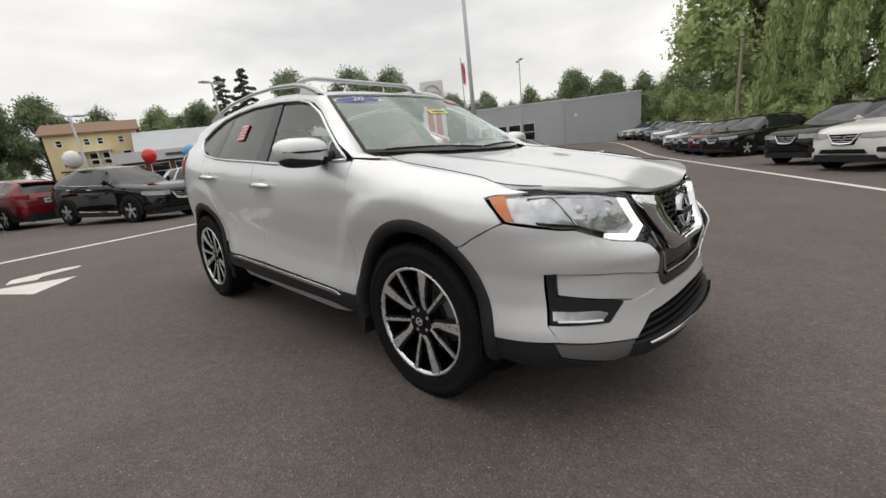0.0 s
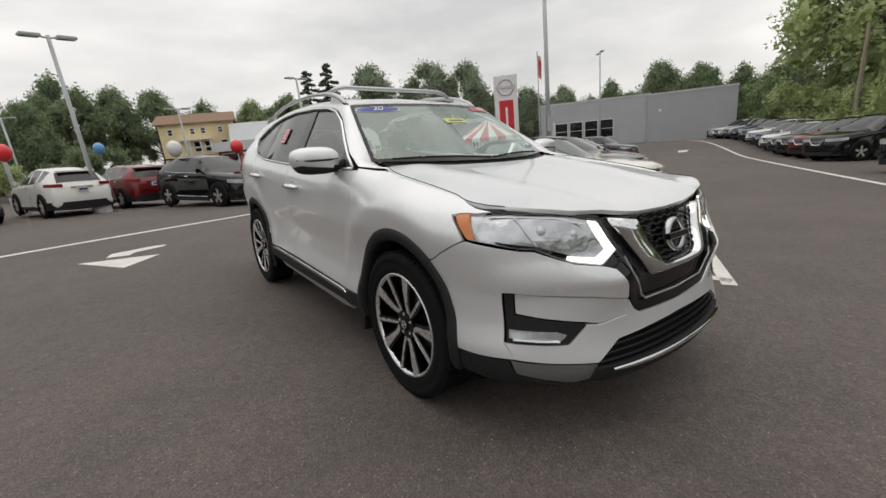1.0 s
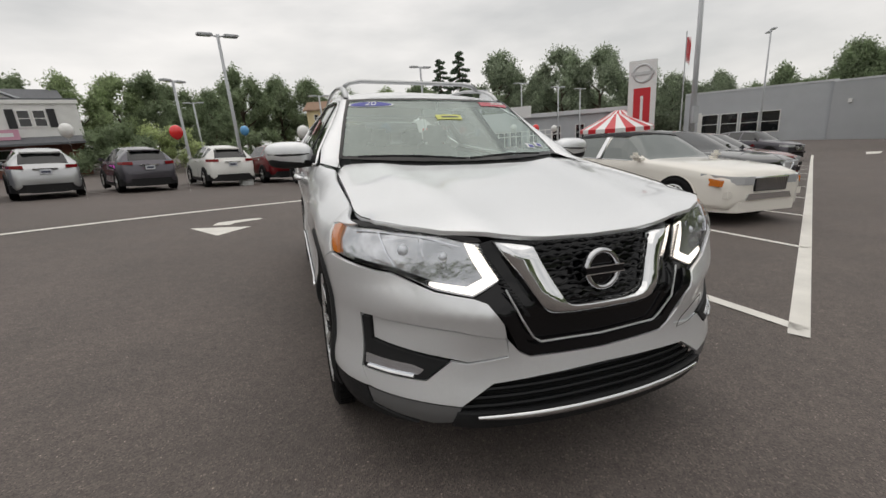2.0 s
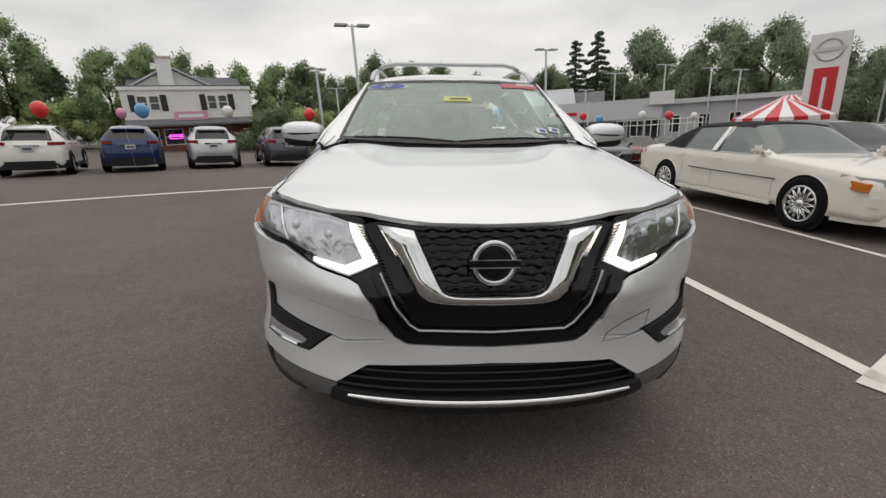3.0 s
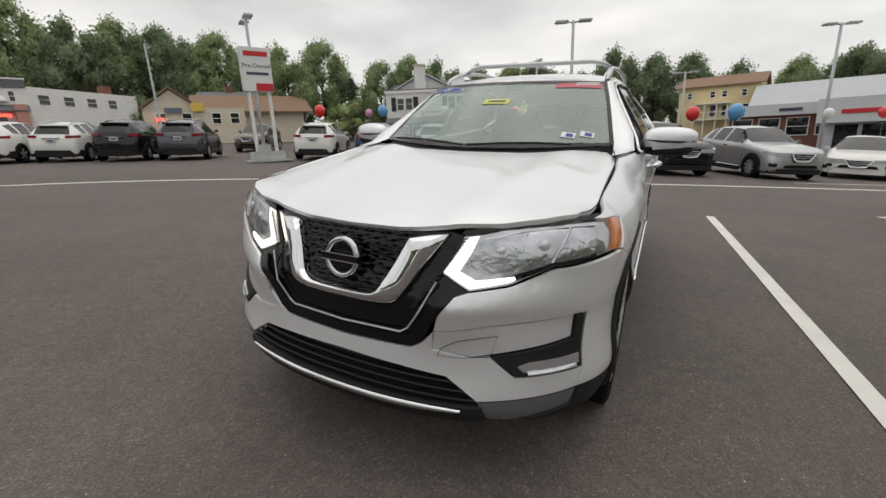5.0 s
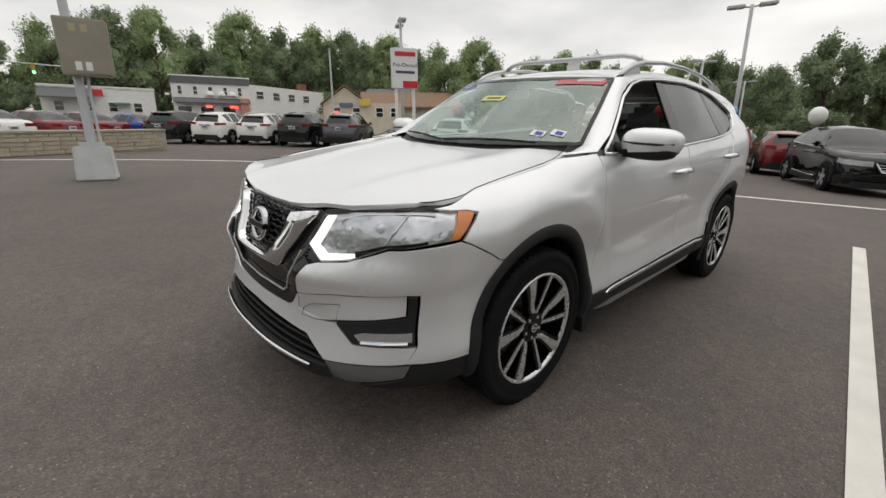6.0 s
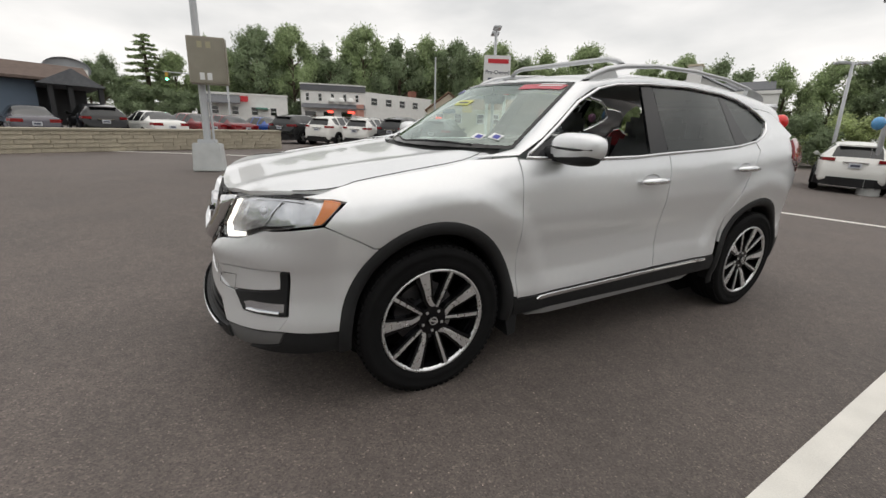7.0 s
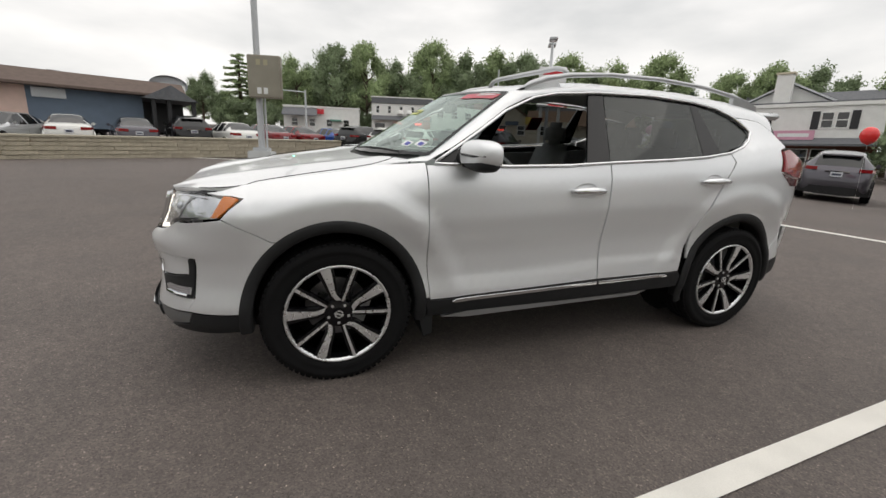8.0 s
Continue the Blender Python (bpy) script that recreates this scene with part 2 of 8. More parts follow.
def leaf_material(name, color):
    m = material(name, color, 0.6, spec=0.25)
    nt = m.node_tree
    b = nt.nodes["Principled BSDF"]
    g = nt.nodes.new("ShaderNodeNewGeometry")
    r = nt.nodes.new("ShaderNodeMapRange")
    r.inputs["To Min"].default_value, r.inputs["To Max"].default_value = 0.7, 1.35
    nt.links.new(g.outputs["Random Per Island"], r.inputs["Value"])
    h = nt.nodes.new("ShaderNodeHueSaturation")
    h.inputs["Color"].default_value = (*color, 1)
    nt.links.new(r.outputs[0], h.inputs["Value"])
    nt.links.new(h.outputs["Color"], b.inputs["Base Color"])
    tl = nt.nodes.new("ShaderNodeBsdfTranslucent")
    nt.links.new(h.outputs["Color"], tl.inputs["Color"])
    mx = nt.nodes.new("ShaderNodeMixShader")
    mx.inputs[0].default_value = 0.42
    nt.links.new(b.outputs[0], mx.inputs[1])
    nt.links.new(tl.outputs[0], mx.inputs[2])
    nt.links.new(mx.outputs[0], nt.nodes["Material Output"].inputs["Surface"])
    return m


LEAF_MID = leaf_material("leaf_mid", (0.31, 0.385, 0.205))
LEAF_DARK = leaf_material("leaf_dark", (0.235, 0.295, 0.175))
LEAF_LIGHT = leaf_material("leaf_light", (0.42, 0.49, 0.245))
# haze over the far hill is put into this greyer leaf colour
LEAF_HAZE = leaf_material("leaf_grey_green", (0.29, 0.345, 0.24))
NEEDLE = leaf_material("needle_green", (0.12, 0.165, 0.11))

# ---- mesh tools ----
def link_mesh(name, bm, mat, smooth=False):
    me = bpy.data.meshes.new(name)
    bm.to_mesh(me)
    bm.free()
    if mat:
        me.materials.append(mat)
    if smooth:
        for p in me.polygons:
            p.use_smooth = True
    return me


def part(name, bm, mat, parent, label="", smooth=False):
    """Links a bmesh as one mesh object under a thing or a part."""
    ob = new(name, link_mesh(name, bm, mat, smooth))
    ob.parent = parent
    return tagged(ob, label)


def thing(name, m, label, category, group="", kind=""):
    ob = new(name)
    ob.matrix_basis = m
    return tagged(ob, label, category, group, kind)


def solid(name, bm, mat, label, category="", kind="", group="", smooth=False, m=None):
    ob = new(name, link_mesh(name, bm, mat, smooth))
    if m is not None:
        ob.matrix_basis = m
    return tagged(ob, label, category, group, kind)


def box(bm, lo, hi, bevel=0.0, m=None):
    c = [(a + b) / 2 for a, b in zip(lo, hi)]
    s = [b - a for a, b in zip(lo, hi)]
    r = bmesh.ops.create_cube(bm, size=1.0, matrix=Matrix.Translation(c) @ Matrix.Diagonal((*s, 1)))
    if bevel:
        es = list({e for v in r["verts"] for e in v.link_edges})
        got = bmesh.ops.bevel(bm, geom=es, offset=bevel, segments=2, affect="EDGES", clamp_overlap=True)
        vs = list({v for f in got["faces"] for v in f.verts} | {v for v in r["verts"] if v.is_valid})
    else:
        vs = r["verts"]
    if m is not None:
        bmesh.ops.transform(bm, matrix=m, verts=vs)
    return bm


def rod(bm, a, b, r0, r1=None, seg=12, caps=True):
    """A round bar from a to b."""
    a, b = Vector(a), Vector(b)
    d = b - a
    m = Matrix.Translation((a + b) / 2) @ d.to_track_quat("Z", "Y").to_matrix().to_4x4()
    bmesh.ops.create_cone(bm, cap_ends=caps, segments=seg, radius1=r0, radius2=r0 if r1 is None else r1, depth=d.length, matrix=m)
    return bm


def tube(bm, pts, rad, seg=10, flat=1.0):
    """A round bar along points; rad is one radius or one for each point; flat squeezes it upright."""
    pts = [Vector(p) for p in pts]
    rads = [rad] * len(pts) if not isinstance(rad, (list, tuple)) else rad
    rings = []
    for i, p in enumerate(pts):
        d = (pts[min(i + 1, len(pts) - 1)] - pts[max(i - 1, 0)]).normalized()
        side = d.cross(Vector((0, 0, 1)))
        side = side.normalized() if side.length > 1e-4 else Vector((1, 0, 0))
        up = side.cross(d).normalized()
        rings.append([bm.verts.new(p + side * rads[i] * math.cos(k * 2 * math.pi / seg) + up * rads[i] * flat * math.sin(k * 2 * math.pi / seg)) for k in range(seg)])
    for r0, r1 in zip(rings, rings[1:]):
        for k in range(seg):
            bm.faces.new((r0[k], r0[(k + 1) % seg], r1[(k + 1) % seg], r1[k]))
    bm.faces.new(rings[0][::-1])
    bm.faces.new(rings[-1])
    return bm


def lathe(bm, prof, seg=40, m=None):
    """Turns (radius, along) pairs round the local x axis."""
    rings = []
    for r, x in prof:
        rings.append([bm.verts.new((x, r * math.cos(k * 2 * math.pi / seg), r * math.sin(k * 2 * math.pi / seg))) for k in range(seg)])
    for r0, r1 in zip(rings, rings[1:]):
        for k in range(seg):
            bm.faces.new((r0[k], r0[(k + 1) % seg], r1[(k + 1) % seg], r1[k]))
    if m is not None:
        bmesh.ops.transform(bm, matrix=m, verts=[v for ring in rings for v in ring])
    return bm


def prism(bm, poly, lo, hi, axis="z", m=None):
    """A flat outline given thickness: axis names the direction of the thickness."""
    def at(p, h):
        return {"z": (p[0], p[1], h), "y": (p[0], h, p[1]), "x": (h, p[0], p[1])}[axis]
    a = [bm.verts.new(at(p, lo)) for p in poly]
    b = [bm.verts.new(at(p, hi)) for p in poly]
    n = len(poly)
    fs = [bm.faces.new(a[::-1]), bm.faces.new(b)]
    for i in range(n):
        fs.append(bm.faces.new((a[i], a[(i + 1) % n], b[(i + 1) % n], b[i])))
    if m is not None:
        bmesh.ops.transform(bm, matrix=m, verts=a + b)
    bmesh.ops.recalc_face_normals(bm, faces=fs)
    return bm


def heading(x, y, z, fx, fy):
    """Pose of a car model, which faces -y, so that it faces (fx, fy)."""
    return Matrix.Translation((x, y, z)) @ Matrix.Rotation(math.atan2(fx, -fy), 4, "Z")


def smoothstep(a, b, x):
    t = min(1.0, max(0.0, (x - a) / (b - a)))
    return t * t * (3 - 2 * t)


def spline(keys):
    """A smooth curve through (position, value) keys, without overshoot."""
    xs, ys = [k[0] for k in keys], [k[1] for k in keys]
    n = len(xs)
    d = [(ys[i + 1] - ys[i]) / (xs[i + 1] - xs[i]) for i in range(n - 1)]
    g = [d[0]] + [0 if d[i - 1] * d[i] <= 0 else 2 * d[i - 1] * d[i] / (d[i - 1] + d[i]) for i in range(1, n - 1)] + [d[-1]]

    def at(x):
        if x <= xs[0]:
            return ys[0]
        if x >= xs[-1]:
            return ys[-1]
        i = 0
        while x > xs[i + 1]:
            i += 1
        h = xs[i + 1] - xs[i]
        t = (x - xs[i]) / h
        return ((1 + 2 * t) * (1 - t) ** 2 * ys[i] + t * (1 - t) ** 2 * h * g[i] + t * t * (3 - 2 * t) * ys[i + 1] + t * t * (t - 1) * h * g[i + 1])
    return at

# ---- ground and markings ----
def ground_z(x, y):
    """The lot falls away gently from the subject towards the street, stays level across the aisle and climbs at its far end."""
    r, az = math.hypot(x, y), math.degrees(math.atan2(x, y))
    g = 1 - smoothstep(32, 62, az) if az > -130 else 1.0
    if az > 130:
        g = smoothstep(150, 180, az)
    rise = 1.0 * smoothstep(26, 46, r) * smoothstep(40, 54, az) * (1 - smoothstep(82, 96, az))
    return -0.01 - g * 0.027 * 1.2 * math.log1p(math.exp((min(r, 27) - 6.5) / 1.2)) + rise


def ground():
    bm = bmesh.new()
    radii = [k * 0.6 for k in range(1, 50)] + [30 + 1.0 * k for k in range(1, 19)] + [60, 100, 130, 200, 500, 1500]
    rings = []
    n = 160
    mid = bm.verts.new((0, 0, ground_z(0, 0)))
    for r in radii:
        ring = []
        for k in range(n):
            x, y = r * math.sin(2 * math.pi * k / n), r * math.cos(2 * math.pi * k / n)
            # past the slope the land lies level
            far = max(0.0, 1 - 115 / r)
            ring.append(bm.verts.new((x, y, ground_z(x, y) - far * (x * LEVEL_UP.x + y * LEVEL_UP.y) / LEVEL_UP.z)))
        rings.append(ring)
    for k in range(n):
        bm.faces.new((mid, rings[0][(k + 1) % n], rings[0][k]))
    for r0, r1 in zip(rings, rings[1:]):
        for k in range(n):
            bm.faces.new((r0[k], r0[(k + 1) % n], r1[(k + 1) % n], r1[k]))
    bmesh.ops.recalc_face_normals(bm, faces=bm.faces)
    if sum(f.normal.z for f in bm.faces) < 0:
        bmesh.ops.reverse_faces(bm, faces=bm.faces)
    solid("ground", bm, ASPHALT, "dark worn asphalt of an open car lot", "ground", "structure", smooth=True)


def stripe(pts, width, label="white painted line on the asphalt", h=0.007):
    """A painted band along points on the ground."""
    fine = []
    for a, b in zip(pts, pts[1:]):
        a, b = Vector((a[0], a[1], 0)), Vector((b[0], b[1], 0))
        k = max(1, int((b - a).length / 0.4))
        fine += [a.lerp(b, i / k) for i in range(k)]
    pts = fine + [Vector((pts[-1][0], pts[-1][1], 0))]
    bm = bmesh.new()
    rows = []
    for i, p in enumerate(pts):
        d = (pts[min(i + 1, len(pts) - 1)] - pts[max(i - 1, 0)]).normalized()
        s = Vector((-d.y, d.x, 0)) * width / 2
        row = []
        for q in (p + s, p - s):
            row.append(bm.verts.new((q.x, q.y, ground_z(q.x, q.y) + h)))
        rows.append(row)
    for a, b in zip(rows, rows[1:]):
        bm.faces.new((a[0], a[1], b[1], b[0]))
    bmesh.ops.recalc_face_normals(bm, faces=bm.faces)
    if sum(f.normal.z for f in bm.faces) < 0:
        bmesh.ops.reverse_faces(bm, faces=bm.faces)
    return solid("line_marking", bm, LINE_PAINT, label, "road marking", "structure")


def curve_points(keys, steps=8):
    """Catmull-Rom points through keys on the plan."""
    k = [Vector((a, b)) for a, b in keys]
    k = [2 * k[0] - k[1]] + k + [2 * k[-1] - k[-2]]
    out = []
    for i in range(1, len(k) - 2):
        for s in range(steps):
            t = s / steps
            p0, p1, p2, p3 = k[i - 1:i + 3]
            out.append(0.5 * (2 * p1 + (p2 - p0) * t + (2 * p0 - 5 * p1 + 4 * p2 - p3) * t * t + (3 * p1 - p0 - 3 * p2 + p3) * t ** 3))
    out.append(k[-2])
    return [tuple(p) for p in out]


ground()
ROW = Vector((0.871, 0.491))
A = Vector((2.02, -0.43))
# stalls: the front line and the side lines that run back from it
stripe([A - ROW * 0.06, A + ROW * 30], 0.115, "long white line along the fronts of the stalls")
stripe([(2.10, -0.43), (1.72, 5.36)], 0.112, "white painted stall line beside the subject")
for k in range(8):
    p = Vector((4.5 + 2.28 * k, 0.93 + 1.285 * k))
    q = p + Vector((-0.3, 6.0))
    stripe([p, q], 0.09, "white painted stall line on the asphalt")
    stripe([q + Vector((-0.1, -0.07)), q + Vector((1.25, 0.85))], 0.09, "short white painted bar at a stall end")
stripe([(4.4, 13.2), (9.0, 16.0), (16, 20.2)], 0.1, "white line before the far row of cars")
# the curved line before the outer row of cars
stripe(curve_points([(-14.9, -3.6), (-13.4, -0.5), (-11.6, 2.1), (-9.3, 4.2), (-6.5, 6.0), (-3.7, 7.5), (-0.2, 9.1), (1.8, 10.2), (3.6, 11.2), (9.0, 14.2), (20, 20.2)]), 0.2, "curved white line before the outer row of cars")
RIGHT = Vector((0.898, 0.44))
stripe(curve_points([(5.0, -3.4), (7.8, -1.95), (13.7, 1.1), (20, 4.3), (27.2, 7.85), (33, 11.0), (38.0, 14.2), (41.5, 17.2)]), 0.16, "long white line before the row of parked cars")
bm = bmesh.new()
for poly in ([(-2.07, 4.72), (-1.66, 5.32), (-2.56, 5.56)], [(-2.27, 5.72), (-2.0, 5.64), (-1.95, 5.82), (-1.58, 6.02), (-1.52, 6.16), (-1.72, 6.2), (-2.22, 6.0)]):
    prism(bm, poly, -0.02, -0.008)
for v in bm.verts:
    v.co.z = ground_z(v.co.x, v.co.y) + (0.007 if v.co.z > -0.014 else 0.001)
solid("arrow_marking", bm, LINE_PAINT, "white painted turn arrow on the asphalt", "road marking", "structure")
bm = bmesh.new()
prism(bm, [(29.6, 12.5), (30.8, 13.1), (31.4, 12.6), (30.2, 12.2)], 0.001, 0.008)
for v in bm.verts:
    v.co.z += ground_z(v.co.x, v.co.y) + 0.02
solid("arrow_marking", bm, LINE_PAINT, "far white painted arrow on the asphalt", "road marking", "structure")


# ---- retaining wall and the upper lot ----
WALL_A, WALL_B = Vector((-8.6, -15.4)), Vector((-17.9, 2.0))
WALL_H = 0.71


def retaining_wall():
    d = (WALL_B - WALL_A).normalized()
    n = Vector((-d.y, d.x))
    length = (WALL_B - WALL_A).length
    m = Matrix(((d.x, n.x, 0, WALL_A.x), (d.y, n.y, 0, WALL_A.y), (0, 0, 1, -0.25), (0, 0, 0, 1)))
    bm = bmesh.new()
    box(bm, (0, 0.03, -0.2), (length, 0.4, WALL_H - 0.06))
    wall = solid("retaining_wall", bm, MORTAR, "low tan stone retaining wall with a flat cap, streaked by damp", "wall", "structure", m=m)
    rng = random.Random(4)
    bm = bmesh.new()
    box(bm, (0, -0.03, WALL_H - 0.07), (length, 0.46, WALL_H), 0.012)
    part("coping", bm, material("coping_stone", (0.36, 0.33, 0.26), 0.9, vary=0.2, scale=3, bump=0.4), wall, "flat concrete cap")
    meshes = []
    for w in (0.34, 0.46, 0.6, 0.78):
        for h in (0.125, 0.125):
            b = bmesh.new()
            box(b, (-w / 2 + 0.006, -0.012 - 0.02 * rng.random(), -h / 2 + 0.005), (w / 2 - 0.006, 0.06, h / 2 - 0.005), 0.008)
            meshes.append((w, link_mesh("stone", b, STONE)))
    count = 0
    for row in range(5):
        x = 3.0 + rng.random() * 0.3
        while x < length - 0.4 and count < 290:
            w, me = rng.choice(meshes)
            o = new("stone", me)
            o.parent = wall
            o.location = (x + w / 2, 0.03 - rng.random() * 0.012, 0.065 + row * 0.13)
            x += w
            count += 1


retaining_wall()


# ---- parked cars ----
def wheel_mesh_set(r=0.35, w=0.22, spokes=5, style="split"):
    """Tyre, rim and spokes of a road wheel, axle along x, outer side +x."""
    rr = r * 0.7
    b = bmesh.new()
    lathe(b, [(rr, -w / 2), (r - 0.03, -w / 2), (r, -w / 2 + 0.035), (r, w / 2 - 0.035), (r - 0.03, w / 2), (rr, w / 2 - 0.012), (rr - 0.02, 0), (rr, -w / 2)], 32)
    tyre = link_mesh("tyre", b, RUBBER, True)
    b = bmesh.new()
    lathe(b, [(rr, w / 2 - 0.012), (rr - 0.018, w / 2 - 0.008), (rr - 0.03, w / 2 - 0.03), (rr - 0.05, 0.0), (0.0, -0.02)], 32)
    well = link_mesh("rim_barrel", b, GLOSS_BLACK, True)
    b = bmesh.new()
    n = spokes
    for k in range(n):
        a = k * 2 * math.pi / n
        hw = 0.035 if style == "split" else 0.022
        prism(b, [(-hw * 0.8, 0.02), (hw * 0.8, 0.02), (hw * 1.3, rr - 0.02), (-hw * 1.3, rr - 0.02)], w / 2 - 0.04, w / 2 - 0.014, "x", Matrix.Rotation(a, 4, "X"))
    lathe(b, [(0.05, w / 2 - 0.04), (0.05, w / 2 - 0.008), (0.0, w / 2 - 0.004)], 16)
    if style == "disc":
        # crossed wires between an inner and an outer ring
        b.free()
        b = bmesh.new()
        for k in range(n):
            for lean in (-0.22, 0.22):
                a = k * 2 * math.pi / n
                p = [(w / 2 - 0.01, q * math.sin(a + lean * f), q * math.cos(a + lean * f)) for q, f in ((0.055, 0.0), (rr * 0.55, 0.5), (rr - 0.022, 1.0))]
                tube(b, p, [0.009, 0.011, 0.009], 5)
        lathe(b, [(0.0, w / 2 + 0.012), (0.04, w / 2 + 0.008), (0.062, w / 2 - 0.01), (0.062, w / 2 - 0.03)], 20)
        lathe(b, [(rr - 0.03, w / 2 - 0.03), (rr - 0.024, w / 2 - 0.004), (rr - 0.002, w / 2 - 0.002), (rr, w / 2 - 0.012)], 32)
    sp = link_mesh("spokes", b, CHROME if style == "disc" else ALLOY, style == "disc")
    return tyre, well, sp


WHEELS = {k: wheel_mesh_set(*v) for k, v in {"suv": (0.36, 0.23, 5, "split"), "ten": (0.355, 0.23, 10, "thin"), "sedan": (0.325, 0.21, 12, "thin"), "disc": (0.335, 0.21, 14, "disc")}.items()}

# stations along the car: position, sill, top, belt, half width low, at belt, at roof edge, roof edge height
SHAPES = {
    "suv": dict(front=-0.88, base=2.65, rear=3.5, r=0.36, keys=[
        (-0.88, 0.42, 0.72, 0.62, 0.55, 0.52, 0.50, 0.66), (-0.8, 0.27, 0.88, 0.78, 0.74, 0.68, 0.58, 0.85), (-0.55, 0.23, 0.98, 0.92, 0.87, 0.82, 0.66, 0.965), (0.0, 0.22, 1.06, 0.98, 0.9, 0.88, 0.7, 1.04),
        (0.42, 0.22, 1.11, 1.03, 0.905, 0.89, 0.7, 1.09), (0.62, 0.22, 1.26, 1.06, 0.905, 0.885, 0.72, 1.2), (1.1, 0.22, 1.56, 1.08, 0.905, 0.88, 0.6, 1.5), (1.6, 0.22, 1.62, 1.09, 0.905, 0.88, 0.585, 1.545), (1.68, 0.22, 1.625, 1.09, 0.905, 0.88, 0.585, 1.55),
        (2.35, 0.22, 1.61, 1.12, 0.905, 0.875, 0.575, 1.535), (2.45, 0.23, 1.60, 1.13, 0.905, 0.87, 0.57, 1.525), (2.85, 0.25, 1.55, 1.17, 0.9, 0.85, 0.55, 1.47), (3.1, 0.27, 1.50, 1.16, 0.88, 0.82, 0.54, 1.42), (3.34, 0.3, 1.13, 1.07, 0.83, 0.78, 0.6, 1.11), (3.46, 0.33, 0.95, 0.86, 0.78, 0.74, 0.6, 0.93), (3.52, 0.42, 0.74, 0.66, 0.66, 0.62, 0.55, 0.7)]),
    "sedan": dict(front=-0.9, base=2.75, rear=3.75, r=0.325, keys=[
        (-0.92, 0.36, 0.6, 0.52, 0.55, 0.52, 0.50, 0.56), (-0.82, 0.22, 0.72, 0.64, 0.76, 0.72, 0.6, 0.7), (-0.55, 0.2, 0.8, 0.75, 0.87, 0.83, 0.68, 0.785), (0.0, 0.19, 0.88, 0.81, 0.9, 0.87, 0.7, 0.86),
        (0.5, 0.19, 0.94, 0.87, 0.905, 0.88, 0.7, 0.92), (0.72, 0.19, 1.06, 0.9, 0.905, 0.875, 0.7, 1.01), (1.35, 0.19, 1.38, 0.91, 0.905, 0.87, 0.56, 1.33), (1.62, 0.19, 1.42, 0.92, 0.905, 0.87, 0.55, 1.36), (1.7, 0.19, 1.425, 0.92, 0.905, 0.87, 0.55, 1.365),
        (2.3, 0.2, 1.40, 0.94, 0.9, 0.865, 0.54, 1.34), (2.4, 0.2, 1.385, 0.945, 0.9, 0.86, 0.54, 1.325), (2.75, 0.22, 1.25, 0.96, 0.89, 0.84, 0.56, 1.2), (3.1, 0.24, 1.05, 0.97, 0.87, 0.82, 0.66, 1.03), (3.55, 0.27, 1.0, 0.92, 0.83, 0.78, 0.66, 0.985), (3.68, 0.3, 0.88, 0.8, 0.78, 0.74, 0.62, 0.86), (3.74, 0.38, 0.66, 0.58, 0.68, 0.64, 0.55, 0.63)]),
    "town": dict(nose=0.84, front=-0.95, base=2.75, rear=3.85, r=0.335, keys=[
        (-0.97, 0.36, 0.66, 0.56, 0.6, 0.58, 0.55, 0.62), (-0.88, 0.25, 0.78, 0.68, 0.8, 0.77, 0.66, 0.755), (-0.6, 0.24, 0.85, 0.78, 0.89, 0.86, 0.72, 0.83), (0.0, 0.235, 0.91, 0.84, 0.905, 0.885, 0.74, 0.89),
        (0.62, 0.235, 0.95, 0.90, 0.905, 0.89, 0.74, 0.93), (0.78, 0.235, 1.04, 0.91, 0.905, 0.885, 0.74, 1.0), (1.22, 0.235, 1.36, 0.92, 0.905, 0.88, 0.62, 1.30), (1.58, 0.235, 1.40, 0.925, 0.905, 0.88, 0.60, 1.325), (1.66, 0.235, 1.405, 0.925, 0.905, 0.88, 0.60, 1.33),
        (2.36, 0.24, 1.39, 0.94, 0.9, 0.875, 0.60, 1.31), (2.5, 0.24, 1.375, 0.945, 0.9, 0.87, 0.60, 1.285), (2.78, 0.25, 1.25, 0.955, 0.895, 0.865, 0.64, 1.17), (3.0, 0.24, 1.04, 0.96, 0.885, 0.85, 0.72, 1.01), (3.55, 0.27, 0.99, 0.93, 0.86, 0.82, 0.7, 0.975), (3.78, 0.3, 0.93, 0.86, 0.82, 0.78, 0.66, 0.91), (3.86, 0.42, 0.8, 0.74, 0.7, 0.68, 0.6, 0.78)]),
}
# which stretches of stations carry side glass, the windscreen and the rear window
PANES = {"suv": dict(side=[(5, 7), (8, 9), (10, 11)], front=(4, 6), rear=(12, 13)), "sedan": dict(side=[(5, 7), (8, 9), (10, 11)], front=(4, 6), rear=(10, 12)), "town": dict(side=[(5, 7), (8, 9), (10, 11)], front=(4, 6), rear=(10, 12))}


def car_sections(kind, sx=1.0, sy=1.0, sz=1.0):
    rows = []
    for y, lo, top, belt, wl_, wb, wr, ze in SHAPES[kind]["keys"]:
        h = belt - lo
        pts = [(0, lo), (wl_ * 0.8, lo), (wl_ * 0.97, lo + 0.03), (wl_ * 1.0, lo + 0.16 * h / 0.8), (wl_ * 0.975, lo + 0.42 * h), (wl_ * 1.0, lo + 0.78 * h), (wb * 1.0, belt - 0.02), (wb * 0.985, belt),
               (wr + (wb - wr) * 0.5, belt + (ze - belt) * 0.52), (wr, ze), (wr * 0.86, ze + (top - ze) * 0.55), (wr * 0.45, top - (top - ze) * 0.08), (0, top)]
        rows.append([(p * sx, y * (sy if y > 0 else SHAPES[kind].get("nose", sy)), z * sz) for p, z in pts])
    return rows


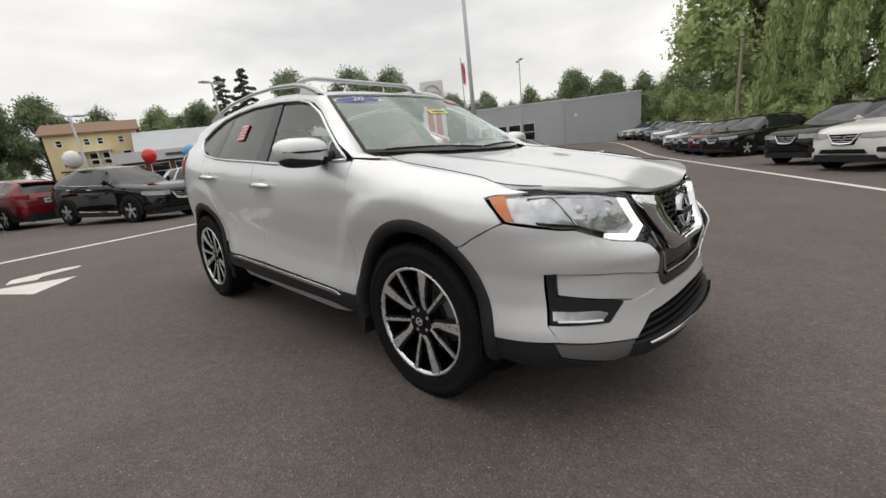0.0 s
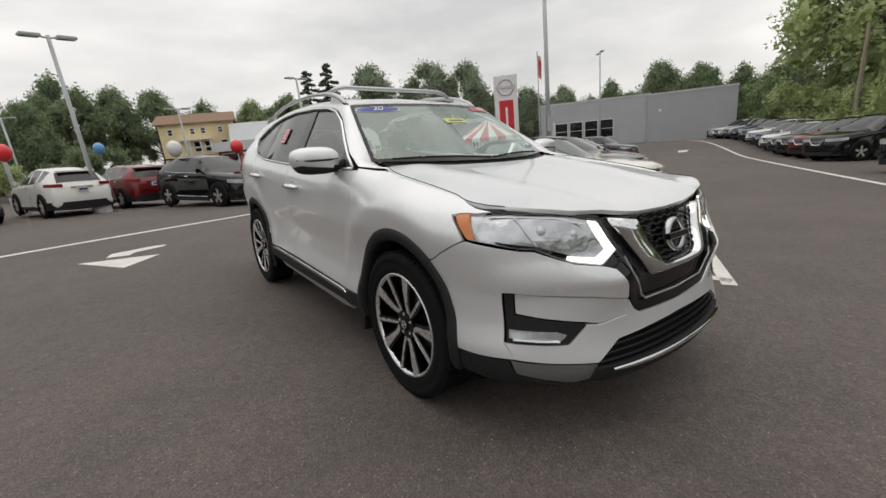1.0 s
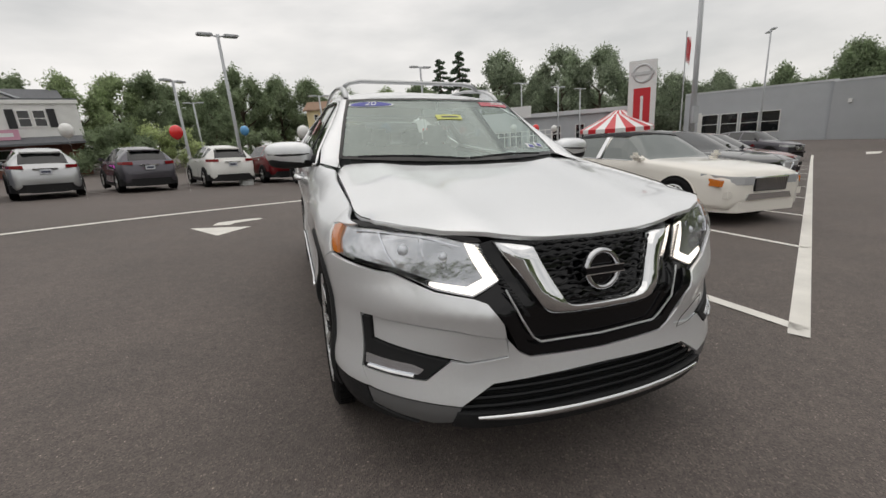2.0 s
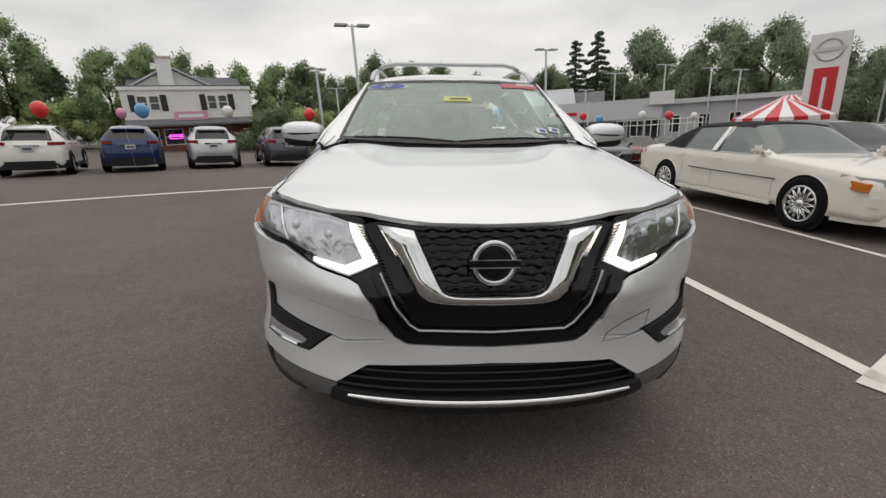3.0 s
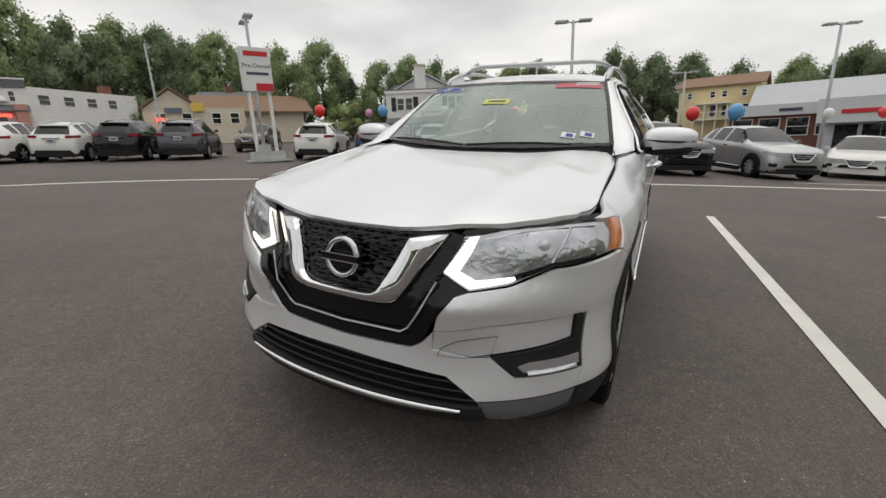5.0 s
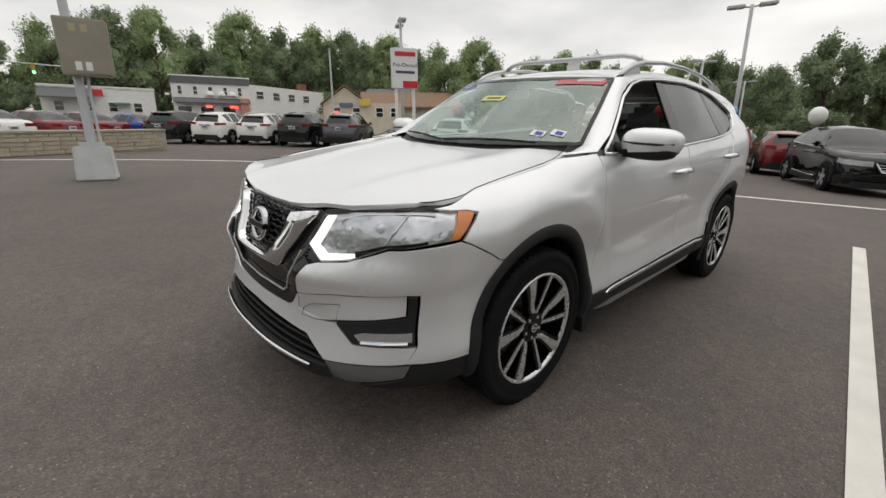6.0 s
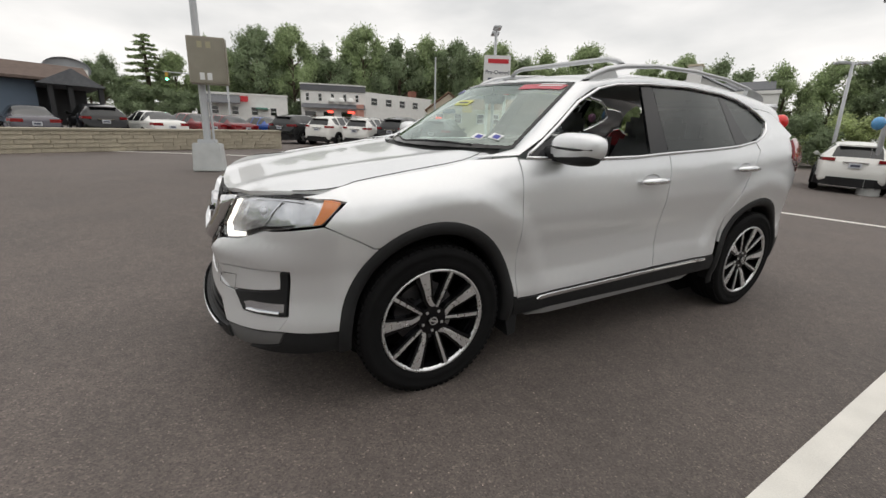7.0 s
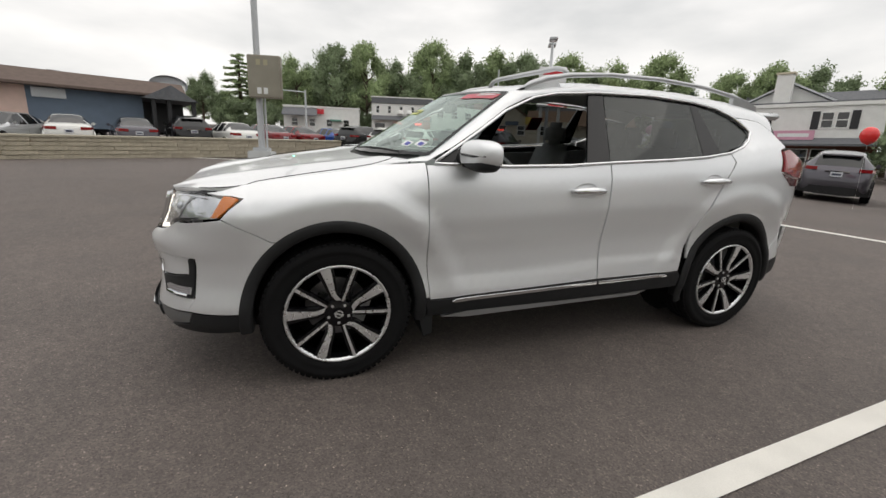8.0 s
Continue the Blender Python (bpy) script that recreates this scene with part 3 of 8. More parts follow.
def dense(rows, sub=3):
    """More stations by a smooth curve along the car."""
    a = np.array(rows)
    out, idx = [], []
    n = len(a)
    for i in range(n - 1):
        p0, p1, p2, p3 = a[max(i - 1, 0)], a[i], a[i + 1], a[min(i + 2, n - 1)]
        for s in range(sub):
            t = s / sub
            cr = 0.5 * (2 * p1 + (p2 - p0) * t + (2 * p0 - 5 * p1 + 4 * p2 - p3) * t * t + (3 * p1 - p0 - 3 * p2 + p3) * t ** 3)
            out.append(0.4 * cr + 0.6 * (p1 + (p2 - p1) * t))
            idx.append(i)
    out.append(a[-1])
    return np.array(out), idx


def shell(faces_for, grid, sides=(1, -1), caps=False):
    """A mesh of the quads (i, j) of a half section grid, on both sides or one."""
    bm = bmesh.new()
    if caps:
        for i in (0, len(grid) - 1):
            ring = [grid[i, j] for j in range(1, grid.shape[1] - 1)]
            bm.faces.new([bm.verts.new(p) for p in [grid[i, 0]] + ring + [grid[i, -1]]] + [bm.verts.new((-p[0], p[1], p[2])) for p in ring[::-1]])
    for side in sides:
        cache = {}

        def v(i, j):
            if (i, j) not in cache:
                p = grid[i, j]
                cache[i, j] = bm.verts.new((p[0] * side, p[1], p[2]))
            return cache[i, j]
        for i, j in faces_for:
            q = [v(i, j), v(i, j + 1), v(i + 1, j + 1), v(i + 1, j)]
            if len({tuple(round(c, 5) for c in x.co) for x in q}) >= 3:
                try:
                    bm.faces.new(q)
                except ValueError:
                    pass
    bmesh.ops.remove_doubles(bm, verts=bm.verts, dist=1e-4)
    bmesh.ops.recalc_face_normals(bm, faces=bm.faces)
    return bm


# green-tinted glass whose base colour is paled to hold the sky's reflection
SKY_PALE_GLASS = material("pale_green_glass", (0.11, 0.13, 0.125), 0.04, spec=0.8)
PAINTS = {}


def car_paint(name, color, metal=0.0, rough=0.35):
    if name not in PAINTS:
        PAINTS[name] = paint(name, color, metal, rough)
    return PAINTS[name]


def parked_car(name, kind, m, mat, label, sx=1.0, sy=1.0, sz=1.0, wheels="suv", rails=False, roof=None, nose="v", group="cars parked on the lot", plate=True, cladding=True):
    car = thing(name, m, label, "car", group)
    g, idx = dense(car_sections(kind, sx, sy, sz))
    nj = g.shape[1]
    pn = dict(PANES[kind])
    if roof:
        pn["side"] = pn["side"][:2]
    glass, screen, back, body = {}, [], [], []
    for i in range(len(g) - 1):
        for j in range(nj - 1):
            k = idx[i]
            hit = None
            for w, (a, b) in enumerate(pn["side"]):
                if a <= k < b and j in (7, 8):
                    hit = w
            if pn["front"][0] <= k < pn["front"][1] and j >= 9:
                screen.append((i, j))
            elif pn["rear"][0] <= k < pn["rear"][1] and j >= 9:
                back.append((i, j))
            elif hit is not None:
                glass.setdefault(hit, []).append((i, j))
            else:
                body.append((i, j))
    part("body", shell(body, g, caps=True), mat, car, smooth=True)
    for w, quads in glass.items():
        for s in (1, -1):
            part("side_window", shell(quads, g, (s,)), SKY_PALE_GLASS if roof else DARK_GLASS, car, "dark tinted window")
    part("windscreen", shell(screen, g), SKY_PALE_GLASS if roof else DARK_GLASS, car, "sloping windscreen", True)
    part("rear_window", shell(back, g), DARK_GLASS, car, "", True)
    if roof:
        rq = [(i, j) for (i, j) in body if (j >= 9 and pn["side"][0][1] - 1 <= idx[i] <= pn["rear"][0]) or (j in (7, 8) and 9 <= idx[i] <= 11 and (i, j) in body)]
        g2 = g.copy()
        g2[:, :, 2] += 0.012
        g2[:, :, 0] *= 1.02
        part("vinyl_roof", shell(rq, g2), roof, car, "black vinyl roof covering", True)
    if roof:
        for sd in (1, -1):
            b = bmesh.new()
            tube(b, [(sd * 0.915 * sx, 0.45, 0.60), (sd * 0.918 * sx, 1.5, 0.61), (sd * 0.915 * sx, 2.3, 0.625)], 0.008, 6)
            part("side_moulding", b, BLACK_PLASTIC, car, "thin dark side moulding")
            b = bmesh.new()
            prism(b, [(-0.70, 0.575), (-0.52, 0.59), (-0.52, 0.69), (-0.70, 0.665)], 0.80 * sx, 0.878 * sx, "x")
            bmesh.ops.scale(b, verts=b.verts, vec=(sd, 1, 1))
            bmesh.ops.recalc_face_normals(b, faces=b.faces)
            part("corner_lamp", b, AMBER_LENS, car, "amber corner lamp")
            b = bmesh.new()
            prism(b, [(1.56 * sy, 0.925), (1.66 * sy, 0.925), (1.70 * sy, 1.295), (1.62 * sy, 1.295)], 0.0, 0.014, "x")
            for v in b.verts:
                k = (v.co.z - 0.925) / 0.37
                v.co.x = sd * (v.co.x + (0.885 - 0.275 * k) * sx)
            bmesh.ops.recalc_face_normals(b, faces=b.faces)
            part("door_pillar", b, CHROME, car, "bright centre pillar")
            b = bmesh.new()
            tube(b, [(sd * 0.908 * sx, 0.5, 0.275), (sd * 0.91 * sx, 2.5, 0.285)], 0.014, 6)
            part("sill_strip", b, CHROME, car, "bright sill strip")
    # wheels, arches and wells
    base, r = SHAPES[kind]["base"] * sy, SHAPES[kind]["r"]
    half = 0.905 * sx
    tyre, well, sp = WHEELS[wheels]
    for y in (0.0, base):
        for s in (1, -1):
            b = bmesh.new()
            lathe(b, [(r + 0.075, half - 0.1), (r + 0.075, half + 0.006), (r + 0.03, half + 0.008), (r + 0.03, half - 0.1)] if cladding else [(r + 0.04, half - 0.1), (r + 0.04, half + 0.004), (r + 0.03, half + 0.004), (r + 0.03, half - 0.1)], 28)
            bmesh.ops.translate(b, verts=b.verts, vec=(0, y, r))
            bmesh.ops.delete(b, geom=[v for v in b.verts if v.co.z < 0.2], context="VERTS")
            if s < 0:
                bmesh.ops.scale(b, verts=b.verts, vec=(-1, 1, 1))
            part("wheel_arch", b, BLACK_PLASTIC if cladding else mat, car)
            # flat dark disc on the body side, coloured as the arch's shaded hollow
            b = bmesh.new()
            bmesh.ops.create_circle(b, cap_ends=True, segments=28, radius=r + 0.035, matrix=Matrix.Translation((s * (half + 0.003), y, r)) @ Matrix.Rotation(math.pi / 2, 4, "Y"))
            part("wheel_well", b, DARK_WELL, car)
            wheel = new("wheel", tyre)
            wheel.parent = car
            wheel.matrix_basis = Matrix.Translation((s * (half - 0.075), y, r)) @ (Matrix.Rotation(math.pi, 4, "Z") if s < 0 else Matrix.Identity(4))
            for nm, me in (("rim_barrel", well), ("spokes", sp)):
                o = new(nm, me)
                o.parent = wheel
    top = lambda y: float(np.interp(y, g[:, -1, 1], g[:, -1, 2]))
    belt = lambda y: float(np.interp(y, g[:, 7, 1], g[:, 7, 2]))
    wide = lambda y: float(np.interp(y, g[:, 5, 1], g[:, 5, 0]))
    fy, ry = g[0, 5, 1], g[-1, 5, 1]
    # lamps
    for s in (1, -1):
        b = bmesh.new()
        hz = belt(fy + 0.2) * 0.93
        prism(b, [(0.36 * sx, fy - 0.015), (0.56 * sx, fy - 0.012), (0.73 * sx, fy + 0.06), (0.84 * sx, fy + 0.22), (0.882 * sx, fy + 0.42), (0.78 * sx, fy + 0.42), (0.36 * sx, fy + 0.25)], hz - 0.075, hz + 0.04)
        for v in b.verts:
            v.co.z += 0.09 * (v.co.y - fy)
        if s < 0:
            bmesh.ops.scale(b, verts=b.verts, vec=(-1, 1, 1))
            bmesh.ops.reverse_faces(b, faces=b.faces)
        part("headlight", b, CLEAR_LENS, car)
        b = bmesh.new()
        tz = belt(ry - 0.25)
        if kind == "suv":
            prism(b, [(0.5 * sx, ry - 0.02), (0.8 * sx, ry - 0.14), (0.872 * sx, ry - 0.42), (0.8 * sx, ry - 0.42), (0.5 * sx, ry - 0.22)], tz - 0.115, tz - 0.015)
        else:
            prism(b, [(0.4 * sx, ry + 0.0), (0.76 * sx, ry - 0.06), (0.855 * sx, ry - 0.3), (0.7 * sx, ry - 0.3), (0.4 * sx, ry - 0.14)], tz - 0.15, tz - 0.02)
        if s < 0:
            bmesh.ops.scale(b, verts=b.verts, vec=(-1, 1, 1))
            bmesh.ops.reverse_faces(b, faces=b.faces)
        part("tail_light", b, RED_LENS, car)
        b = bmesh.new()
        box(b, (0.87 * sx, 0.66 * sy, belt(0.8) + 0.01), (1.06 * sx, 0.77 * sy, belt(0.8) + 0.145), 0.048)
        box(b, (0.8 * sx, 0.66 * sy, belt(0.8) + 0.0), (0.9 * sx, 0.74 * sy, belt(0.8) + 0.05))
        if s < 0:
            bmesh.ops.scale(b, verts=b.verts, vec=(-1, 1, 1))
            bmesh.ops.reverse_faces(b, faces=b.faces)
        part("mirror", b, mat, car)
        for y in (1.5, 2.38):
            b = bmesh.new()
            zz = belt(y) - 0.11
            box(b, (s * (0.895 * sx) - 0.02, y * sy - 0.1, zz - 0.015), (s * (0.895 * sx) + 0.025, y * sy + 0.1, zz + 0.015), 0.01)
            part("door_handle", b, CHROME if kind == "suv" else mat, car)
        b = bmesh.new()
        sill = 0.25 if roof else 0.2
        box(b, (s * half - 0.035, r + 0.12, sill * sz), (s * half + 0.008, base - r - 0.12, sill * sz + (0.06 if roof else 0.13)), 0.01)
        part("sill_trim", b, BLACK_PLASTIC if cladding else mat, car)
        if rails:
            b = bmesh.new()
            zr = top(1.6)
            tube(b, [(s * 0.52 * sx, 1.2, top(1.2) - 0.05), (s * 0.54 * sx, 1.35, top(1.35) + 0.02), (s * 0.54 * sx, 2.1, zr + 0.035), (s * 0.52 * sx, 2.85, top(2.85) + 0.01), (s * 0.5 * sx, 3.0, top(3.0) - 0.05)], 0.022, 8)
            part("roof_rail", b, BLACK_PLASTIC if rails == "black" else STEEL, car)
        for y in (0.46, 1.6, 2.32):
            b = bmesh.new()
            yy = y * sy if y > 0.5 else r + 0.17
            rod(b, (s * half + 0.001, yy, 0.36), (s * (half - 0.02), yy, belt(yy) - 0.03), 0.0014 if roof else 0.0028, seg=6)
            part("door_gap", b, DARK_WELL, car)
    # grille, lower bumpers, plate
    zf = belt(fy + 0.15)
    b = bmesh.new()
    prism(b, [(-0.34, zf - 0.02), (0.34, zf - 0.02), (0.24, zf - 0.27), (-0.24, zf - 0.27)] if nose == "v" else [(-0.36, zf - 0.01), (0.36, zf - 0.01), (0.34, zf - 0.2), (-0.34, zf - 0.2)], fy - 0.02, fy + 0.22, "y")
    grille = part("grille", b, GLOSS_BLACK, car)
    b = bmesh.new()
    if nose == "v":
        for s in (1, -1):
            tube(b, [(s * 0.34, fy - 0.02, zf - 0.03), (s * 0.2, fy - 0.035, zf - 0.23), (0, fy - 0.045, zf - 0.25)], 0.024, 6)
    else:
        tube(b, [(-0.36, fy - 0.01, zf - 0.01), (0.36, fy - 0.01, zf - 0.01)], 0.018, 6)
        for k in range(-8, 9):
            tube(b, [(k * 0.04, fy - 0.025, zf - 0.02), (k * 0.04, fy - 0.03, zf - 0.19)], 0.006, 5)
    part("grille_trim", b, CHROME, grille, "bright chrome trim")
    if nose == "v":
        for k in range(3):
            b = bmesh.new()
            z = zf - 0.07 - 0.06 * k
            w = 0.27 - 0.03 * k
            tube(b, [(-w, fy - 0.022, z), (w, fy - 0.022, z)], 0.009, 6)
            part("grille_bar", b, STEEL, grille)
        b = bmesh.new()
        lathe(b, [(0.062, 0.0), (0.058, 0.016), (0.04, 0.016), (0.038, 0.0)], 18, Matrix.Translation((0, fy - 0.03, zf - 0.12)) @ Matrix.Rotation(-math.pi / 2, 4, "Z"))
        part("emblem", b, CHROME, grille)
    b = bmesh.new()
    prism(b, [(-0.5 * sx, 0.39 * sz), (0.5 * sx, 0.39 * sz), (0.44 * sx, 0.48 * sz), (-0.44 * sx, 0.48 * sz)], fy - 0.018, fy + 0.2, "y")
    part("intake", b, DARK_WELL if not roof else CHROME, car)
    for s in (1, -1):
        b = bmesh.new()
        prism(b, [(s * 0.58 * sx, 0.42 * sz), (s * 0.80 * sx, 0.42 * sz), (s * 0.80 * sx, 0.52 * sz), (s * 0.66 * sx, 0.52 * sz)], fy + 0.04, fy + 0.3, "y")
        part("fog_lamp_pocket", b, BLACK_PLASTIC if not roof else mat, car)
        b = bmesh.new()
        k = [i for i in range(len(g)) if (0.62 if kind == "suv" else 0.8) * sy <= g[i, 7, 1] <= (2.9 if kind == "suv" else 2.6) * sy]
        tube(b, [((g[i, 7, 0] + 0.004) * s, g[i, 7, 1], g[i, 7, 2]) for i in k], 0.009, 6)
        part("belt_trim", b, CHROME, car, "bright window line")
        if cladding:
            b = bmesh.new()
            tube(b, [(s * (half + 0.01), r + 0.2, 0.235 * sz + 0.1), (s * (half + 0.012), base * 0.5, 0.24 * sz + 0.1), (s * (half + 0.01), base - r - 0.2, 0.26 * sz + 0.1)], 0.012, 6)
            part("sill_strip", b, CHROME, car, "bright sill strip")
    b = bmesh.new()
    prism(b, [(-0.8 * sx, fy + 0.2), (-0.6 * sx, fy + 0.0), (0.6 * sx, fy + 0.0), (0.8 * sx, fy + 0.2), (0.86 * sx, fy + 0.45), (-0.86 * sx, fy + 0.45)], 0.21 * sz, 0.36 * sz)
    part("front_bumper", b, BLACK_PLASTIC if cladding else mat, car)
    b = bmesh.new()
    low = 0.25 if cladding else 0.3
    prism(b, [(-0.92 * sx, ry - 0.5), (-0.88 * sx, ry - 0.28), (-0.78 * sx, ry - 0.09), (-0.55 * sx, ry + 0.03), (0.55 * sx, ry + 0.03), (0.78 * sx, ry - 0.09), (0.88 * sx, ry - 0.28), (0.92 * sx, ry - 0.5)], low * sz, 0.5 * sz)
    part("rear_bumper", b, BLACK_PLASTIC if cladding else mat, car)
    if plate:
        b = bmesh.new()
        pz = belt(ry - 0.2) - 0.2
        box(b, (-0.15, ry - 0.03, pz - 0.075), (0.15, ry + 0.035, pz + 0.075), 0.005)
        pl = part("licence_plate", b, PLATE, car)
        b = bmesh.new()
        box(b, (-0.11, ry + 0.035, pz - 0.03), (0.11, ry + 0.039, pz + 0.03))
        part("bar", b, BAR_DARK, pl)
    if kind == "suv":
        b = bmesh.new()
        zb = belt(ry - 0.2) - 0.105
        box(b, (-0.3 * sx, ry - 0.12, zb - 0.014), (0.3 * sx, ry + 0.0, zb + 0.014), 0.006)
        part("tailgate_strip", b, CHROME, car, "bright strip above the plate")
        b = bmesh.new()
        prism(b, [(-0.52 * sx, ry - 0.3), (-0.4 * sx, ry + 0.045), (0.4 * sx, ry + 0.045), (0.52 * sx, ry - 0.3)], 0.23 * sz, 0.31 * sz)
        part("rear_diffuser", b, BLACK_PLASTIC, car)
        b = bmesh.new()
        zt, yt = top(3.12), 3.12 * sy
        prism(b, [(-0.5 * sx, yt - 0.12), (0.5 * sx, yt - 0.12), (0.47 * sx, yt + 0.12), (-0.47 * sx, yt + 0.12)], zt - 0.02, zt + 0.025)
        part("spoiler", b, mat, car)
    return car


C_WHITE = car_paint("paint_white", (0.76, 0.76, 0.73))
C_IVORY = car_paint("paint_ivory", (0.80, 0.77, 0.71))
C_BLACK = car_paint("paint_black", (0.006, 0.006, 0.007))
C_RED = car_paint("paint_dark_red", (0.16, 0.012, 0.016), 0.3)
C_BLUE = car_paint("paint_navy", (0.012, 0.025, 0.1), 0.4)
C_GREY = car_paint("paint_gunmetal", (0.085, 0.08, 0.095), 0.6)
C_SILVER = car_paint("paint_light_silver", (0.5, 0.51, 0.52), 0.7)
C_BROWN = car_paint("paint_bronze", (0.14, 0.11, 0.085), 0.5)
C_MIDBLUE = car_paint("paint_blue", (0.02, 0.07, 0.3), 0.3)
VINYL = material("black_vinyl", (0.010, 0.010, 0.013), 0.75, spec=0.2, vary=0.15, scale=40, bump=0.2, bscale=400)


def tail_at(x, y, fx, fy, sy=1.0, kind="suv"):
    """Pose of a car whose tail stands at (x, y) and which faces (fx, fy)."""
    n = math.hypot(fx, fy)
    fx, fy = fx / n, fy / n
    b = SHAPES[kind]["rear"] * sy - 0.15
    return heading(x + fx * b, y + fy * b, ground_z(x, y), fx, fy)


def axle_at(x, y, fx, fy):
    """Pose of a car whose front axle stands at (x, y) and which faces (fx, fy)."""
    n = math.hypot(fx, fy)
    return heading(x, y, ground_z(x, y), fx / n, fy / n)


# outer row, tails towards the aisle
for nm, col, lab, x, y, fx, fy, kw in [
    ("parked_suv", C_WHITE, "white compact crossover with black lower cladding", -12.6, 12.1, -0.5, 0.87, {}),
    ("parked_suv", C_BLUE, "dark blue metallic compact crossover beside a white one", -10.45, 13.6, -0.5, 0.87, {}),
    ("parked_suv", C_SILVER, "silver compact crossover with black lower cladding", -8.3, 15.1, -0.45, 0.89, {}),
    ("parked_suv", C_GREY, "dark grey compact crossover with red tail lights", -5.75, 16.2, -0.45, 0.89, {}),
    ("parked_suv", C_WHITE, "white crossover with silver wheels beside a red one", -3.1, 16.9, -0.36, 0.93, {}),
    ("parked_suv", C_RED, "dark red crossover with black wheels", -1.0, 18.1, -0.36, 0.93, {}),
    ("parked_suv", C_BLACK, "black crossover at the end of the stone wall", -23.6, 2.8, -0.7, 0.72, {}),
    ("parked_suv", C_WHITE, "white crossover with a dark rear window", -22.4, 4.6, -0.7, 0.72, {}),
    ("parked_suv", C_WHITE, "white seven-seat crossover with silver roof rails", -21.2, 6.4, -0.7, 0.72, dict(rails=True)),
    ("parked_suv", C_BLACK, "black crossover with tall red tail lights", -19.2, 7.7, -0.7, 0.72, dict(sz=1.05)),
    ("parked_suv", C_GREY, "dark grey large crossover with silver roof rails", -17.7, 9.4, -0.7, 0.72, dict(sz=1.06, sx=1.05, rails=True)),
]:
    parked_car(nm, "suv", tail_at(x, y, fx, fy), col, lab, wheels="ten" if kw else "suv", group="outer row of parked cars", **kw)
parked_car("parked_suv", "suv", axle_at(1.3, 13.9, 0.42, -0.91), C_BLACK, "glossy black crossover with a chrome V grille, nose towards the aisle", sx=1.04, sy=1.06, sz=1.04, wheels="suv", group="outer row of parked cars")
parked_car("parked_suv", "suv", axle_at(4.3, 15.0, 0.42, -0.91), C_SILVER, "silver crossover with black cladding, nose towards the aisle", wheels="ten", group="outer row of parked cars")

# stalls beside the subject
parked_car("parked_sedan", "town", axle_at(5.5, 2.92, 0.02, -1), C_IVORY, "long ivory white sedan with a black vinyl roof and wire-look wheels", sx=1.0, sy=1.087, sz=0.98, wheels="disc", roof=VINYL, nose="bars", cladding=False, plate=False, group="cars in the stalls")
parked_car("parked_suv", "suv", axle_at(8.0, 4.6, 0.06, -1), C_BLACK, "black full-size crossover in the stall past the white sedan", sx=1.03, sz=0.9, group="cars in the stalls")
parked_car("parked_sedan", "sedan", axle_at(10.4, 5.9, 0.06, -1), C_GREY, "dark grey sedan in a stall", wheels="sedan", group="cars in the stalls", cladding=False)
parked_car("parked_sedan", "sedan", axle_at(12.7, 7.2, 0.06, -1), C_RED, "red sedan in a stall", wheels="sedan", group="cars in the stalls", cladding=False)
parked_car("parked_suv", "suv", axle_at(24.0, 13.6, 0.06, -1), C_GREY, "dark crossover far along the stalls", group="cars in the stalls")
for k, (col, lab) in enumerate([(C_WHITE, "white sedan with a dark V grille"), (C_GREY, "dark grey sedan in the far row"), (C_RED, "red sedan in the far row"), (C_BLACK, "black sedan in the far row"), (C_SILVER, "silver sedan in the far row"), (C_WHITE, "white sedan in the far row"), (C_GREY, "grey sedan in the far row")]):
    parked_car("parked_sedan", "sedan", axle_at(7.0 + k * 2.35, 17.6 + k * 1.3, -0.3, -0.95), col, lab, wheels="sedan", group="far row of cars", cladding=False, plate=False)

# long row across the aisle, noses towards it
NR = Vector((-RIGHT.y, RIGHT.x))
cols = [(C_WHITE, "white"), (C_BLACK, "black"), (C_BLACK, "black"), (C_RED, "dark red"), (C_BLACK, "black"), (C_GREY, "dark grey"), (C_WHITE, "white"), (C_BLUE, "navy"), (C_WHITE, "white"), (C_GREY, "grey"), (C_BLUE, "dark blue"), (C_SILVER, "silver"), (C_WHITE, "white"), (C_SILVER, "silver"), (C_BLACK, "black"), (C_WHITE, "white")]
for k, (col, word) in enumerate(cols):
    f = Vector((-0.79, 0.61))
    q = k if k < 2 else 3.5 + 0.85 * (k - 2)
    p = Vector((11.9, -1.4)) + Vector((2.62, 1.28)) * q - f * 0.75 + NR * 0.08 * max(0.0, q - 8) ** 2
    big = k < 5
    parked_car("parked_suv", "suv", axle_at(p.x, p.y, f.x, f.y), col, f"{word} crossover in a long row, chrome grille towards the aisle", sx=1.05 if big else 1.0, sy=1.05 if big else 1.0, sz=1.08 if big else 1.0, wheels="suv", rails="black" if big else False, group="long row of parked cars", plate=False)

